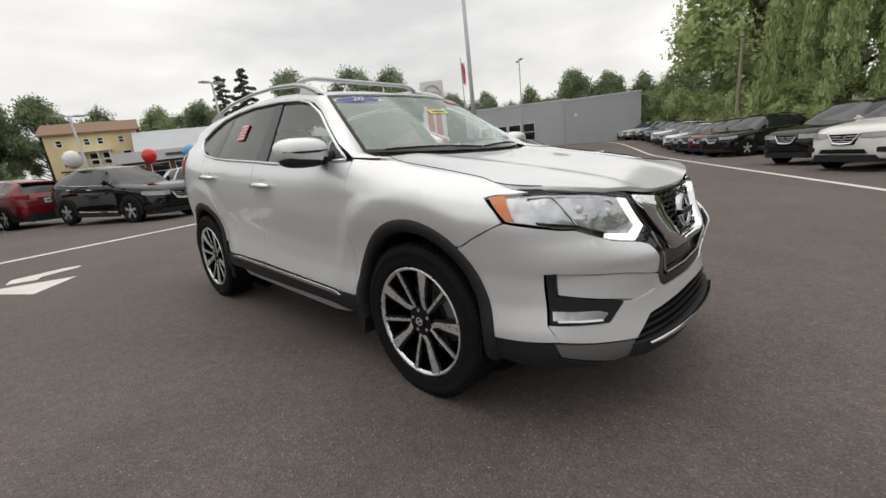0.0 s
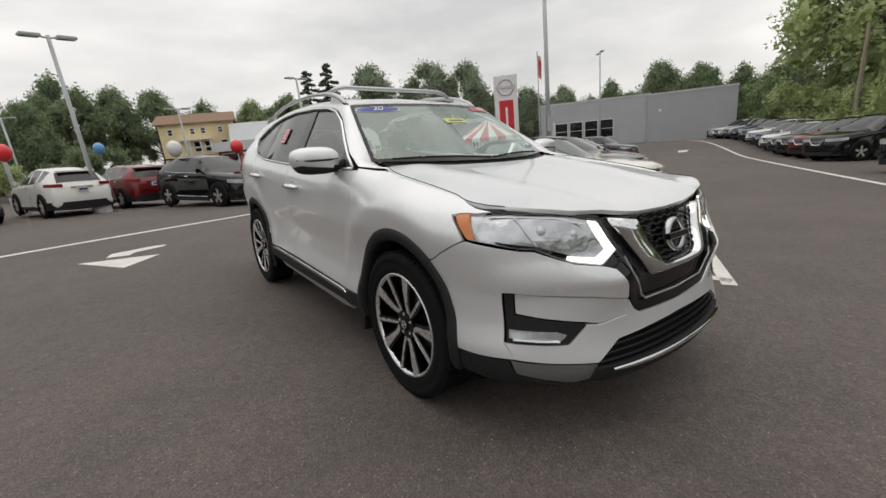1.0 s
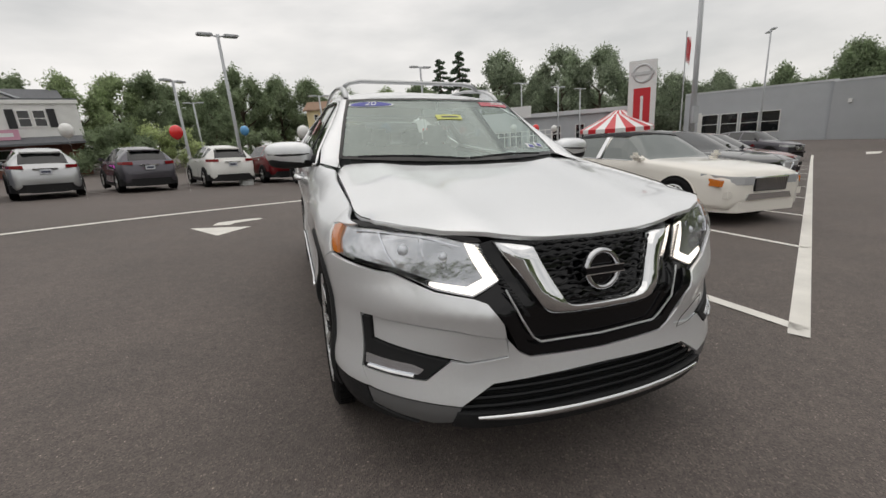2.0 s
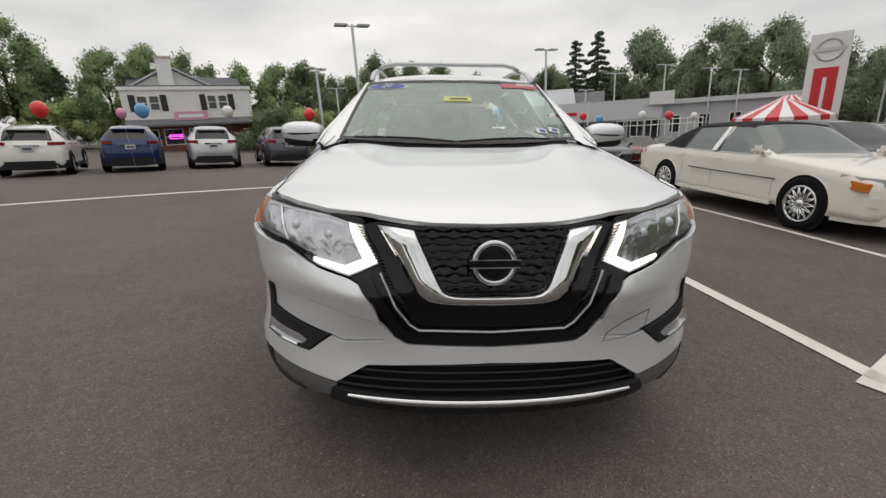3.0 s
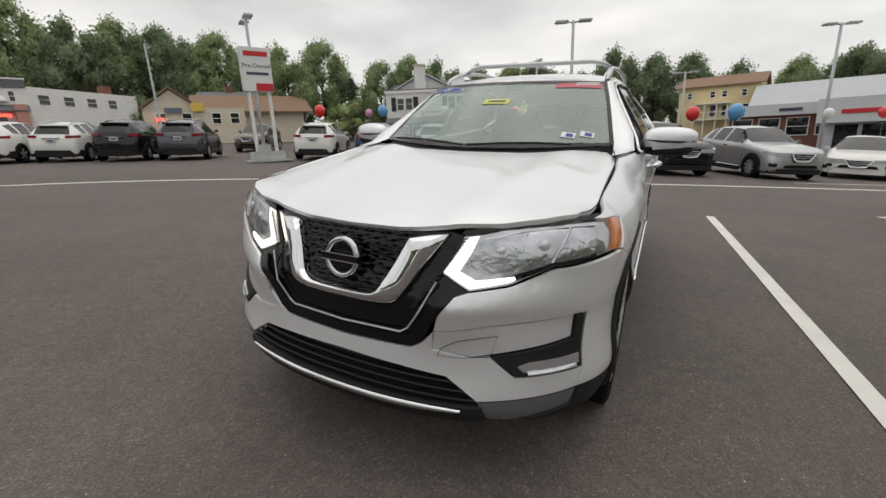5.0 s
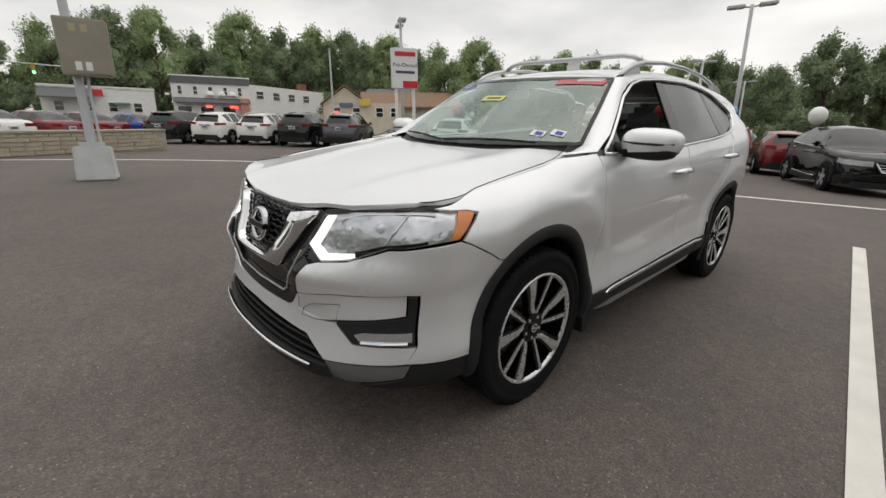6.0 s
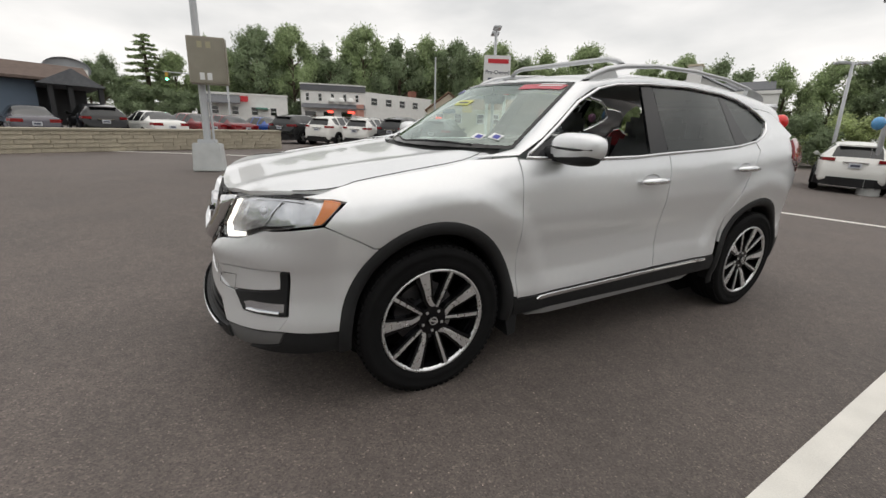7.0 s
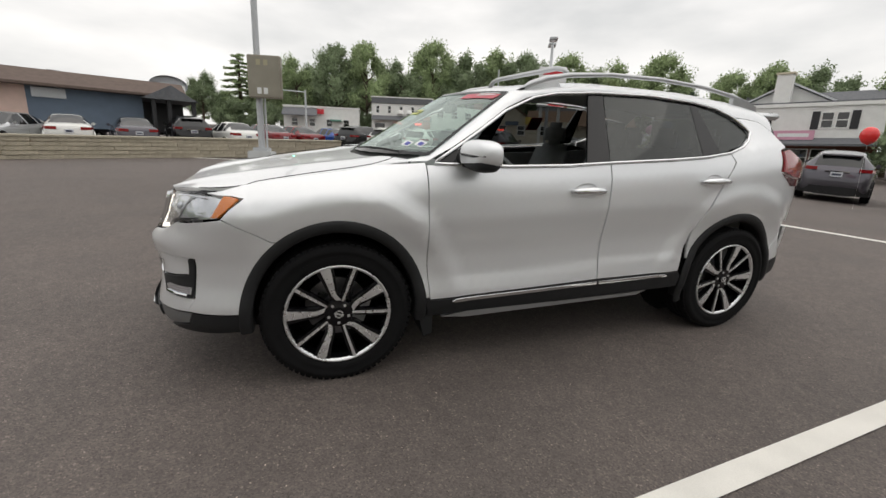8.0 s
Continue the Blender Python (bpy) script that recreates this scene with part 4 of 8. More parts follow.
# beyond the stone wall
for kind, col, lab, x, y, fx, fy in [
    ("sedan", C_SILVER, "pale grey-green sedan behind the stone wall", -20.2, -12.4, 0.8, -0.1), ("sedan", C_GREY, "grey sedan behind the stone wall", -23.5, -11.8, 0.8, -0.2), ("sedan", C_WHITE, "white sedan with a wide tail light behind the wall", -20.5, -9.4, -0.9, -0.35),
    ("sedan", C_GREY, "dark grey sedan behind the stone wall", -21.2, -7.0, -0.9, -0.35), ("suv", C_BLACK, "black boxy crossover behind the stone wall", -21.7, -4.8, -0.9, -0.3), ("sedan", C_WHITE, "white low sedan behind the stone wall", -22.4, -2.4, -0.85, -0.45),
    ("sedan", C_RED, "red sedan behind the stone wall", -23.8, -0.6, -0.8, -0.55), ("sedan", C_RED, "dark red sedan at the end of the wall", -24.6, 1.1, -0.8, -0.55), ("sedan", C_MIDBLUE, "bright blue sedan at the end of the wall", -28.0, 3.4, -0.8, -0.5), ("sedan", C_WHITE, "white sedan far behind the wall", -30.0, 5.6, -0.8, -0.5)]:
    if fx < 0:
        m = tail_at(x, y, fx, fy, kind=kind)
    else:
        m = axle_at(x, y, fx, fy)
    parked_car("parked_sedan" if kind == "sedan" else "parked_suv", kind, m, col, lab, wheels="sedan" if kind == "sedan" else "suv", group="cars beyond the wall", cladding=kind == "suv")
parked_car("parked_suv", "suv", axle_at(-22.8, 17.2, 0.5, -0.86), C_BROWN, "bronze off-roader by the street", sz=1.1, wheels="ten", group="cars by the street")


# ---- trees ----
@functools.lru_cache(None)
def core_shape():
    b = bmesh.new()
    bmesh.ops.create_icosphere(b, subdivisions=2, radius=1.0)
    b.verts.ensure_lookup_table()
    out = np.array([v.co[:] for v in b.verts]), np.array([[v.index for v in f.verts] for f in b.faces])
    b.free()
    return out


def leaf_cloud(name, centres, radii, per, size, mat, seed, droop=0.0, flat=1.0, core=0.0):
    """Many small leaves scattered in clumps."""
    rng = np.random.default_rng(seed)
    vs = []
    for c, r in zip(centres, radii):
        n = int(per * r * r)
        d = rng.normal(size=(n, 3))
        d /= np.linalg.norm(d, axis=1)[:, None]
        rad = r * (0.55 + 0.5 * rng.random(n)) * (0.8 + 0.3 * np.sin(d[:, 0] * 5 + c[0]) * np.cos(d[:, 2] * 6))
        p = np.array(c) + d * rad[:, None] * np.array([1, 1, flat])
        if droop:
            p[:, 2] -= droop * rng.random(n) ** 2 * r
        a = rng.normal(size=(n, 3))
        a /= np.linalg.norm(a, axis=1)[:, None]
        if droop:
            a = a * 0.3 + np.array([0, 0, -1.0])
        b = np.cross(a, d + 0.5 * rng.normal(size=(n, 3)))
        b /= np.linalg.norm(b, axis=1)[:, None] + 1e-6
        s = size * (0.6 + 0.8 * rng.random(n))[:, None]
        w = 0.22 if droop else 0.42
        leaf = np.stack([p - a * s, p + b * s * w * 1.5 + a * s * 0.3, p + a * s * 0.6 - b * s * w + d * s * 0.2], 1)
        vs.append(leaf.reshape(-1, 3))
    v = np.concatenate(vs)
    f = np.arange(len(v)).reshape(-1, 3)
    if core:
        # the close-grown heart of each clump
        cv, cf = core_shape()
        for c, r in zip(centres, radii):
            q = cv * (1 + 0.34 * rng.normal(size=(len(cv), 1))) * r * core * np.array([1, 1, flat]) + np.array(c)
            f = np.concatenate([f, cf + len(v)])
            v = np.concatenate([v, q])
    me = bpy.data.meshes.new(name)
    me.from_pydata(v.tolist(), [], f.tolist())
    me.materials.append(mat)
    return me


def make_tree(kind, seed, h=10.0, leaf=None):
    """One tree standing at the origin: trunk with limbs, and a crown of leaf clumps."""
    rng = random.Random(seed)
    tree = thing("tree", Matrix.Identity(4), "", "tree")
    bm = bmesh.new()
    cs, rs = [], []
    if kind == "broad":
        tube(bm, [(0, 0, 0), (0.1, 0.05, h * 0.2), (0.0, 0.15, h * 0.42), (0.2, 0.0, h * 0.68)], [0.035 * h * 0.8, 0.024 * h, 0.018 * h, 0.006 * h], 9)
        for k in range(9):
            a, z = k * 2.4 + rng.random(), h * (0.24 + 0.05 * k)
            q = (math.cos(a) * h * 0.26 * (1.15 - 0.06 * k), math.sin(a) * h * 0.26 * (1.15 - 0.06 * k), z + h * 0.18)
            tube(bm, [(0.05, 0.05, z), (q[0] * 0.5, q[1] * 0.5, z + h * 0.07), q], [0.011 * h, 0.007 * h, 0.003 * h], 6)
            cs.append(q)
            rs.append(h * (0.12 + 0.06 * rng.random()))
        for k in range(26):
            a, u = rng.random() * 6.283, rng.random()
            z = h * (0.3 + 0.64 * u)
            rad = h * 0.34 * math.sin(math.pi * min(1, 0.2 + 0.75 * u)) * math.sqrt(0.25 + 0.75 * rng.random())
            cs.append((math.cos(a) * rad, math.sin(a) * rad, z))
            rs.append(h * (0.075 + 0.075 * rng.random()))
        me = leaf_cloud("crown", cs, rs, 22500 / (h * h), 0.0145 * h, leaf, seed, core=0.40)
    elif kind == "pine":
        tube(bm, [(0, 0, 0), (0, 0, h * 0.5), (0.05, 0, h * 0.98)], [0.02 * h, 0.014 * h, 0.003 * h], 8)
        for k in range(46):
            u = k / 46
            a, z = k * 2.4, h * (0.12 + 0.86 * u)
            out = h * 0.21 * (1 - u) ** 0.85 * (0.75 + 0.5 * rng.random()) + 0.02 * h
            for s in (0.35, 0.7, 1.0):
                cs.append((math.cos(a) * out * s, math.sin(a) * out * s, z - out * s * 0.18))
                rs.append(h * 0.034 * (1.25 - 0.5 * u))
            tube(bm, [(0, 0, z), (math.cos(a) * out, math.sin(a) * out, z - out * 0.15)], [0.004 * h, 0.001 * h], 4)
        me = leaf_cloud("crown", cs, rs, 9000 / (h * h) * 6.0, 0.014 * h, leaf, seed, flat=0.55)
    elif kind == "willow":
        tube(bm, [(0, 0, 0), (0.2, 0, h * 0.3), (0, 0.2, h * 0.6)], [0.045 * h, 0.035 * h, 0.012 * h], 9)
        for k in range(60):
            a, u = k * 2.4, rng.random()
            rad = h * (0.14 + 0.34 * u)
            top_z = h * (0.98 - 0.28 * u * u)
            for s in range(7):
                cs.append((math.cos(a) * rad * (1 + 0.02 * s), math.sin(a) * rad * (1 + 0.02 * s), top_z - s * h * 0.085 * (0.6 + u * 0.5)))
                rs.append(h * 0.035)
        me = leaf_cloud("crown", cs, rs, 900, 0.018 * h, leaf, seed, droop=1.5)
    else:  # low shrub mass
        for k in range(30):
            a, u = rng.random() * 6.283, rng.random()
            cs.append((math.cos(a) * h * 0.7 * u, math.sin(a) * h * 0.7 * u, h * (0.15 + 0.7 * rng.random() * (1 - 0.5 * u))))
            rs.append(h * (0.14 + 0.1 * rng.random()))
            tube(bm, [(0, 0, 0), cs[-1]], [0.02, 0.008], 4)
        me = leaf_cloud("crown", cs, rs, 11000 / (h * h), 0.024 * h, leaf, seed, core=0.45)
    part("trunk", bm, BARK, tree, smooth=True)
    crown = new("crown", me)
    crown.parent = tree
    return tree


PROTO = {}


def tree_at(kind, leafname, x, y, h, seed=0, turn=0.0, z=0.0, label="", group="trees round the lot", wide=1.0):
    leaf = {"mid": LEAF_MID, "dark": LEAF_DARK, "light": LEAF_LIGHT, "grey": LEAF_HAZE, "needle": NEEDLE}[leafname]
    key = (kind, leafname, seed)
    s = h / 10.0
    m = Matrix.Translation((x, y, z)) @ Matrix.Rotation(turn, 4, "Z") @ Matrix.Diagonal((s * wide, s * wide, s, 1))
    if key not in PROTO:
        PROTO[key] = make_tree(kind, 11 + seed, 10.0, leaf)
        t = PROTO[key]
        t.matrix_basis = m
    else:
        t = copy_thing(PROTO[key], Matrix.Identity(4))
        t.matrix_basis = m
    return tagged(t, label or "leafy green deciduous tree with an uneven crown", "tree", group)


def polar(t, d):
    """A place d metres off in the compass direction t (degrees from +y towards +x)."""
    return d * math.sin(radians(t)), d * math.cos(radians(t))


# each tree by its direction from the subject, the height of its top in degrees, its width in degrees, kind and leaf
def stand(rows, d, z, label, group):
    for k, (az, el, w, kind, lf) in enumerate(rows):
        x, y = polar(az, d + 3.0 * math.sin(7.3 * k))
        r = math.hypot(x, y)
        ht = (1.2 + r * math.tan(radians(el)) - z) * 1.06
        lab = "dark conifer with drooping branches" if kind == "pine" else label
        x, y = x - LEVEL_UP.x * ht * 0.7, y - LEVEL_UP.y * ht * 0.7
        tree_at(kind, lf, x, y, ht, k % 3 if kind == "broad" else 0, 1.7 * k + az, z=z, label=lab, group=group, wide=max(0.85, min(1.5, 1.35 * r * math.tan(radians(w)) / ht)) if kind == "broad" else (1.7 if lf == "mid" else 1.0))


def fill(a0, a1, step, el, d, z, label, group, leaves=("mid", "dark", "dark")):
    """A closed stand of lower trees behind the tall ones."""
    for k in range(int((a1 - a0) / step) + 1):
        x, y = polar(a0 + step * k + rng.uniform(-0.5, 0.5), d + rng.uniform(-3, 3))
        ht = 1.2 + d * math.tan(radians(el + rng.uniform(-0.7, 0.7))) - z
        tree_at("broad", rng.choice(leaves), x, y, ht, k % 3, rng.uniform(0, 6), z=z, label=label, group=group, wide=1.1)


rng = random.Random(9)
B, P = "broad", "pine"
stand([(-100, 4.6, 2.4, B, "dark"), (-95.8, 6.9, 3.3, P, "mid"), (-93.2, 5.3, 2.4, B, "mid"), (-89.2, 7.2, 4.2, B, "mid"), (-84.5, 8.8, 5, B, "dark"), (-80.5, 9.3, 4.6, B, "mid"), (-76, 7.8, 3.8, B, "dark"), (-72, 10.0, 5, B, "mid")], 78, -0.6, "tall tree in the wood behind the street", "street wood")
stand([(-67.3, 9.4, 5, B, "dark"), (-63.6, 9.3, 4.2, B, "mid"), (-60.3, 9.0, 3.8, B, "dark"), (-57.4, 8.2, 3.6, B, "dark"), (-54.6, 9.1, 4.2, B, "mid"), (-51, 7.6, 4, B, "dark")], 78, -0.6, "tall tree in the wood behind the street", "street wood")
fill(-101, -90, 3.4, 3.6, 86, -0.6, "tree in the wood behind the street", "street wood")
fill(-88, -48, 3.1, 6.4, 88, -0.6, "tree in the wood behind the street", "street wood")
for k in range(14):
    x, y = polar(-96 + k * 3.4, 72 + rng.random() * 4)
    tree_at("shrub", "dark", x, y, 4.6 + 1.6 * rng.random(), k % 2, rng.random() * 6, z=-0.6, label="dense undergrowth at the edge of the wood", group="street wood")
stand([(-47.2, 8.7, 6.2, B, "mid"), (-43, 9.2, 4.4, B, "mid"), (-41, 6.4, 2.8, B, "dark"), (-39.3, 5.5, 2.8, P, "needle"), (-35.6, 7.3, 4.8, B, "mid"), (-31.6, 8.0, 4.8, B, "mid"), (-27.4, 8.0, 4, B, "dark")], 50, -0.6, "leafy green deciduous tree with an uneven crown", "trees round the lot")
stand([(-22, 7.1, 4.5, B, "mid"), (-18.2, 7.1, 5.6, B, "mid"), (-15.0, 7.5, 3.6, B, "dark"), (-12.4, 6.2, 4.8, B, "dark"), (-9.3, 6.2, 3.6, B, "dark")], 48, -0.6, "leafy green deciduous tree with an uneven crown", "trees round the lot")
fill(-50, -8, 4.2, 3.4, 56, -0.6, "lower tree behind the street houses", "trees round the lot")
stand([(-5.6, 9.0, 5.0, B, "dark"), (-1.2, 7.7, 3.8, B, "dark"), (2.1, 7.5, 3.8, B, "dark"), (6.6, 6.8, 3.8, B, "dark"), (12.4, 6.7, 4.2, B, "mid"), (16.8, 7.3, 4.1, B, "dark")], 62, -0.6, "dark rounded deciduous tree", "trees round the lot")
fill(-6, 12, 4.5, 4.2, 68, -0.6, "lower tree behind the yellow house", "trees round the lot")
stand([(19.7, 10.2, 2.4, P, "needle"), (22.2, 11.0, 2.4, P, "needle"), (27.2, 10.4, 4.8, B, "grey"), (31.6, 8.2, 3.2, B, "grey"), (35.2, 10.6, 5, B, "grey"), (39.8, 10.2, 4.6, B, "grey"), (44.2, 8.2, 3.6, B, "grey"), (48.1, 7.0, 3, B, "grey"), (52.6, 6.7, 3.8, B, "grey")], 75, -0.5, "dark tree on the wooded rise behind the showroom", "hill wood")
fill(13, 41, 2.6, 6.6, 86, -0.5, "tree on the wooded rise behind the showroom", "hill wood", ("grey", "grey", "dark"))
fill(43, 56, 3.2, 5.2, 86, -0.5, "tree on the wooded rise behind the showroom", "hill wood", ("grey", "grey", "dark"))
stand([(58.7, 7.1, 5.2, B, "dark"), (63.9, 8.4, 4.6, B, "dark"), (68.2, 7.6, 4.6, B, "dark"), (72.3, 7.2, 4.8, B, "dark"), (76.4, 7.4, 5, B, "dark")], 62, 0.0, "dark tree behind the grey building", "trees round the lot")
fill(57, 78, 4.0, 6.2, 68, 0.0, "dark tree behind the grey building", "trees round the lot")
EDGE = [(-31, 37, 5.0, "shrub", "light"), (-13, 36, 4.2, "shrub", "dark"), (-9.6, 37, 4.2, "shrub", "light"), (-3.2, 39, 4.0, "shrub", "dark"), (44, 5.2, 17.5, B, "light"), (45, -1.0, 17.0, B, "mid"), (46, 3.0, 12.5, B, "mid"), (41, 5.7, 5.5, "shrub", "light"), (38, 3.9, 5.1, "shrub", "light"), (35.5, 2.1, 5.0, "shrub", "light"), (44.5, 9.5, 6.3, "shrub", "light"), (47, 13, 6.5, B, "mid"),
        (33, -0.3, 4.9, "shrub", "light"), (30.2, -2.3, 4.7, "shrub", "light"), (27, -4.7, 4.5, "shrub", "light"), (32, -3, 12.0, "willow", "light"), (31.5, -7.2, 12.0, "willow", "light"), (37, -8.5, 15.0, B, "mid"), (24, -8.5, 4.1, "shrub", "light"), (29, -13, 13.5, B, "dark")]
for k, (x, y, ht, kind, lf) in enumerate(EDGE):
    lab = {"willow": "weeping willow with long hanging strands", "shrub": "bushy undergrowth at the edge of the lot"}.get(kind, "")
    tree_at(kind, lf, x, y, ht, k % 3 if kind == B else 0, x, z=-0.5 if x < 30 else 0.0, label=lab)
# woods on the side of the lot behind the aisle's end
for k in range(12):
    x, y = polar(118 + k * 9.0, 38 + 9 * rng.random())
    tree_at(B, rng.choice(["dark", "mid", "mid"]), x, y, 9 + 3 * rng.random(), k % 3, rng.random() * 6, z=-0.6, label="tall tree in the belt of woods across the lot", group="south wood", wide=1.3)


# ---- poles, lamps and signs ----
def lamp_post(x, y, h, arm=0.55, turn=0.0, double=True, base=True, r=0.075, label="grey square-armed car lot light with two flat heads"):
    t = thing("street_lamp", Matrix.Translation((x, y, ground_z(x, y))) @ Matrix.Rotation(radians(turn), 4, "Z"), label, "street lamp", "lot lights")
    b = bmesh.new()
    rod(b, (0, 0, 0), (0, 0, h), r, r * 0.75, 12)
    part("pole", b, POLE_GREY, t, smooth=True)
    for s in ((1, -1) if double else (1,)):
        b = bmesh.new()
        rod(b, (0, 0, h - 0.08), (s * arm * 0.5, 0, h - 0.05), 0.03, seg=8)
        part("arm", b, POLE_GREY, t)
        b = bmesh.new()
        box(b, (s * arm * 0.4 if s > 0 else -arm * 1.45, -0.16, h - 0.08), (arm * 1.45 if s > 0 else -arm * 0.4, 0.16, h + 0.01), 0.02)
        head = part("lamp_head", b, POLE_GREY, t)
        b = bmesh.new()
        box(b, (s * arm * 0.9 - 0.2, -0.12, h - 0.088), (s * arm * 0.9 + 0.2, 0.12, h - 0.08))
        part("lens", b, CLEAR_LENS, head)
    if base:
        b = bmesh.new()
        rod(b, (0, 0, 0), (0, 0, 0.7), 0.28, 0.26, 16)
        part("footing", b, CONCRETE, t, "round concrete footing")
    return t


# each by the place of its heads
for x, y, ht, arm, turn in [(-3.02, 17.2, 5.7, 0.5, 20), (7.12, 24.1, 6.3, 0.5, 20), (-5.6, 21.5, 4.7, 0.45, 60), (1.5, 30.0, 5.2, 0.5, 15), (-13.72, 10.2, 5.3, 0.5, -30), (36.0, 23.2, 8.6, 0.8, 45),
                            (15.7, 40.0, 5.6, 0.6, 20), (18.0, 39.0, 7.0, 0.7, 20), (21.6, 37.0, 7.5, 0.7, 20), (24.7, 35.2, 7.0, 0.7, 20), (26.4, 34.0, 6.7, 0.6, 20), (12.6, 31.0, 3.9, 0.5, 20), (-7.4, 36.5, 5.2, 0.5, 20)]:
    lamp_post(x - LEVEL_UP.x * ht, y - LEVEL_UP.y * ht, ht, arm, turn)


def tall_pole():
    t = thing("tall_pole", Matrix.Translation((33.2, 26.8, 0)), "very tall grey steel lighting mast", "pole")
    b = bmesh.new()
    rod(b, (0, 0, 0), (0, 0, 19), 0.24, 0.17, 16)
    part("mast", b, POLE_GREY, t, smooth=True)
    b = bmesh.new()
    box(b, (-0.3, -0.35, 2.6), (0.3, -0.1, 4.0), 0.02)
    part("box", b, POLE_GREY, t)
    f = thing("flagpole", Matrix.Translation((30.6, 25.7, 0)), "thin pole with a folded striped flag", "flagpole")
    b = bmesh.new()
    rod(b, (0, 0, 0), (0, 0, 9.6), 0.06, 0.04, 10)
    part("pole", b, POLE_GREY, f)
    b = bmesh.new()
    for k in range(7):
        prism(b, [(0.03 + k * 0.07, 9.2), (0.1 + k * 0.07, 9.15 - k * 0.1), (0.08 + k * 0.06, 7.4 - k * 0.05), (0.03 + k * 0.06, 7.4)], -0.03 + 0.04 * (k % 2), 0.0 + 0.04 * (k % 2), "y")
    part("flag", b, RED_PAINT, f, "faded red and white cloth")


tall_pole()


def panel_box(b, w, d, z0, z1, bevel=0.02):
    return box(b, (-w / 2, -d / 2, z0), (w / 2, d / 2, z1), bevel)


def pylon_sign():
    t = thing("pylon_sign", heading(26.9, 26.3, 0, -0.72, -0.70), "tall pale dealership pylon with a round emblem over a red panel", "sign")
    b = bmesh.new()
    panel_box(b, 2.05, 0.5, 0, 7.4, 0.04)
    part("slab", b, SIGN_WHITE, t)
    b = bmesh.new()
    box(b, (-0.62, -0.27, 2.6), (0.62, -0.24, 5.3), 0.01)
    p = part("red_panel", b, RED_PAINT, t)
    b = bmesh.new()
    box(b, (-0.1, -0.285, 2.6), (0.1, -0.265, 4.7), 0.0)
    part("bar", b, SIGN_WHITE, p)
    b = bmesh.new()
    lathe(b, [(0.68, -0.03), (0.74, 0.03), (0.68, 0.06), (0.58, 0.06), (0.55, -0.03)], 36, Matrix.Translation((0, -0.26, 6.4)) @ Matrix.Rotation(-math.pi / 2, 4, "Z"))
    e = part("emblem_ring", b, STEEL, t, smooth=True)
    b = bmesh.new()
    box(b, (-0.85, -0.33, 6.28), (0.85, -0.26, 6.52), 0.02)
    part("emblem_bar", b, STEEL, e)


pylon_sign()


def sale_sign():
    t = thing("sale_sign", heading(-13.35, 10.3, -0.28, 0.9, -0.42), "white pre-owned sales sign on two posts over a concrete base", "sign")
    b = bmesh.new()
    box(b, (-0.85, -0.55, 0), (0.85, 0.55, 0.08), 0.03)
    box(b, (-0.62, -0.3, 0.08), (0.62, 0.3, 0.42), 0.02)
    part("footing", b, CONCRETE, t)
    for x in (-0.38, 0.38):
        b = bmesh.new()
        box(b, (x - 0.06, -0.06, 0.4), (x + 0.06, 0.06, 2.75), 0.01)
        part("post", b, WHITE, t)
    b = bmesh.new()
    box(b, (-0.56, -0.13, 2.7), (0.56, 0.13, 4.3), 0.02)
    cab = part("cabinet", b, SIGN_WHITE, t)
    b = bmesh.new()
    box(b, (-0.1, -0.145, 2.72), (0.54, -0.13, 3.0))
    part("bar", b, RED_PAINT, cab)
    b = bmesh.new()
    box(b, (-0.42, -0.145, 3.98), (0.46, -0.13, 4.15))
    part("bar", b, RED_PAINT, cab)
    for z, txt in ((3.56, "Pre-Owned"),):
        cu = bpy.data.curves.new("lettering", "FONT")
        cu.body, cu.size, cu.align_x, cu.extrude = txt, 0.22, "CENTER", 0.003
        o = new("lettering", cu)
        o.parent = cab
        o.matrix_basis = Matrix.Translation((0, -0.135, z)) @ Matrix.Rotation(math.pi / 2, 4, "X")
        cu.materials.append(BAR_DARK)
    b = bmesh.new()
    box(b, (-0.4, -0.14, 3.3), (0.42, -0.13, 3.4))
    part("bar", b, BAR_DARK, cab)


sale_sign()


def box_pole():
    t = thing("lamp_pole_with_sign_box", heading(-8.3, -0.88, -0.07, 0.97, -0.2), "light pole on a pale concrete block with a blank sign box", "pole")
    b = bmesh.new()
    prism(b, [(-0.29, -0.29), (0.29, -0.29), (0.29, 0.29), (-0.29, 0.29)], 0, 0.6)
    for v in b.verts:
        if v.co.z > 0.3:
            v.co.x *= 0.9
            v.co.y *= 0.9
    bmesh.ops.bevel(b, geom=list(b.edges), offset=0.02, segments=2, affect="EDGES")
    part("concrete_block", b, material("painted_concrete", (0.55, 0.57, 0.57), 0.8, vary=0.12, scale=4, bump=0.3), t, "pale grey painted concrete")
    b = bmesh.new()
    box(b, (-0.17, -0.17, 0.6), (0.17, 0.17, 0.68), 0.01)
    rod(b, (0, 0, 0.6), (0, 0, 7.5), 0.075, 0.06, 14)
    part("pole", b, POLE_GREY, t)
    b = bmesh.new()
    rod(b, (0.13, -0.02, 0.66), (0.13, -0.02, 1.82), 0.025, 0.025, 8)
    part("conduit", b, POLE_GREY, t)
    b = bmesh.new()
    box(b, (-0.16, -0.24, 1.8), (0.56, -0.05, 2.72), 0.015)
    p = part("sign_box", b, material("bare_aluminium_box", (0.34, 0.31, 0.26), 0.45, 0.5, vary=0.15, scale=2), t, "blank grey-brown metal cabinet")
    b = bmesh.new()
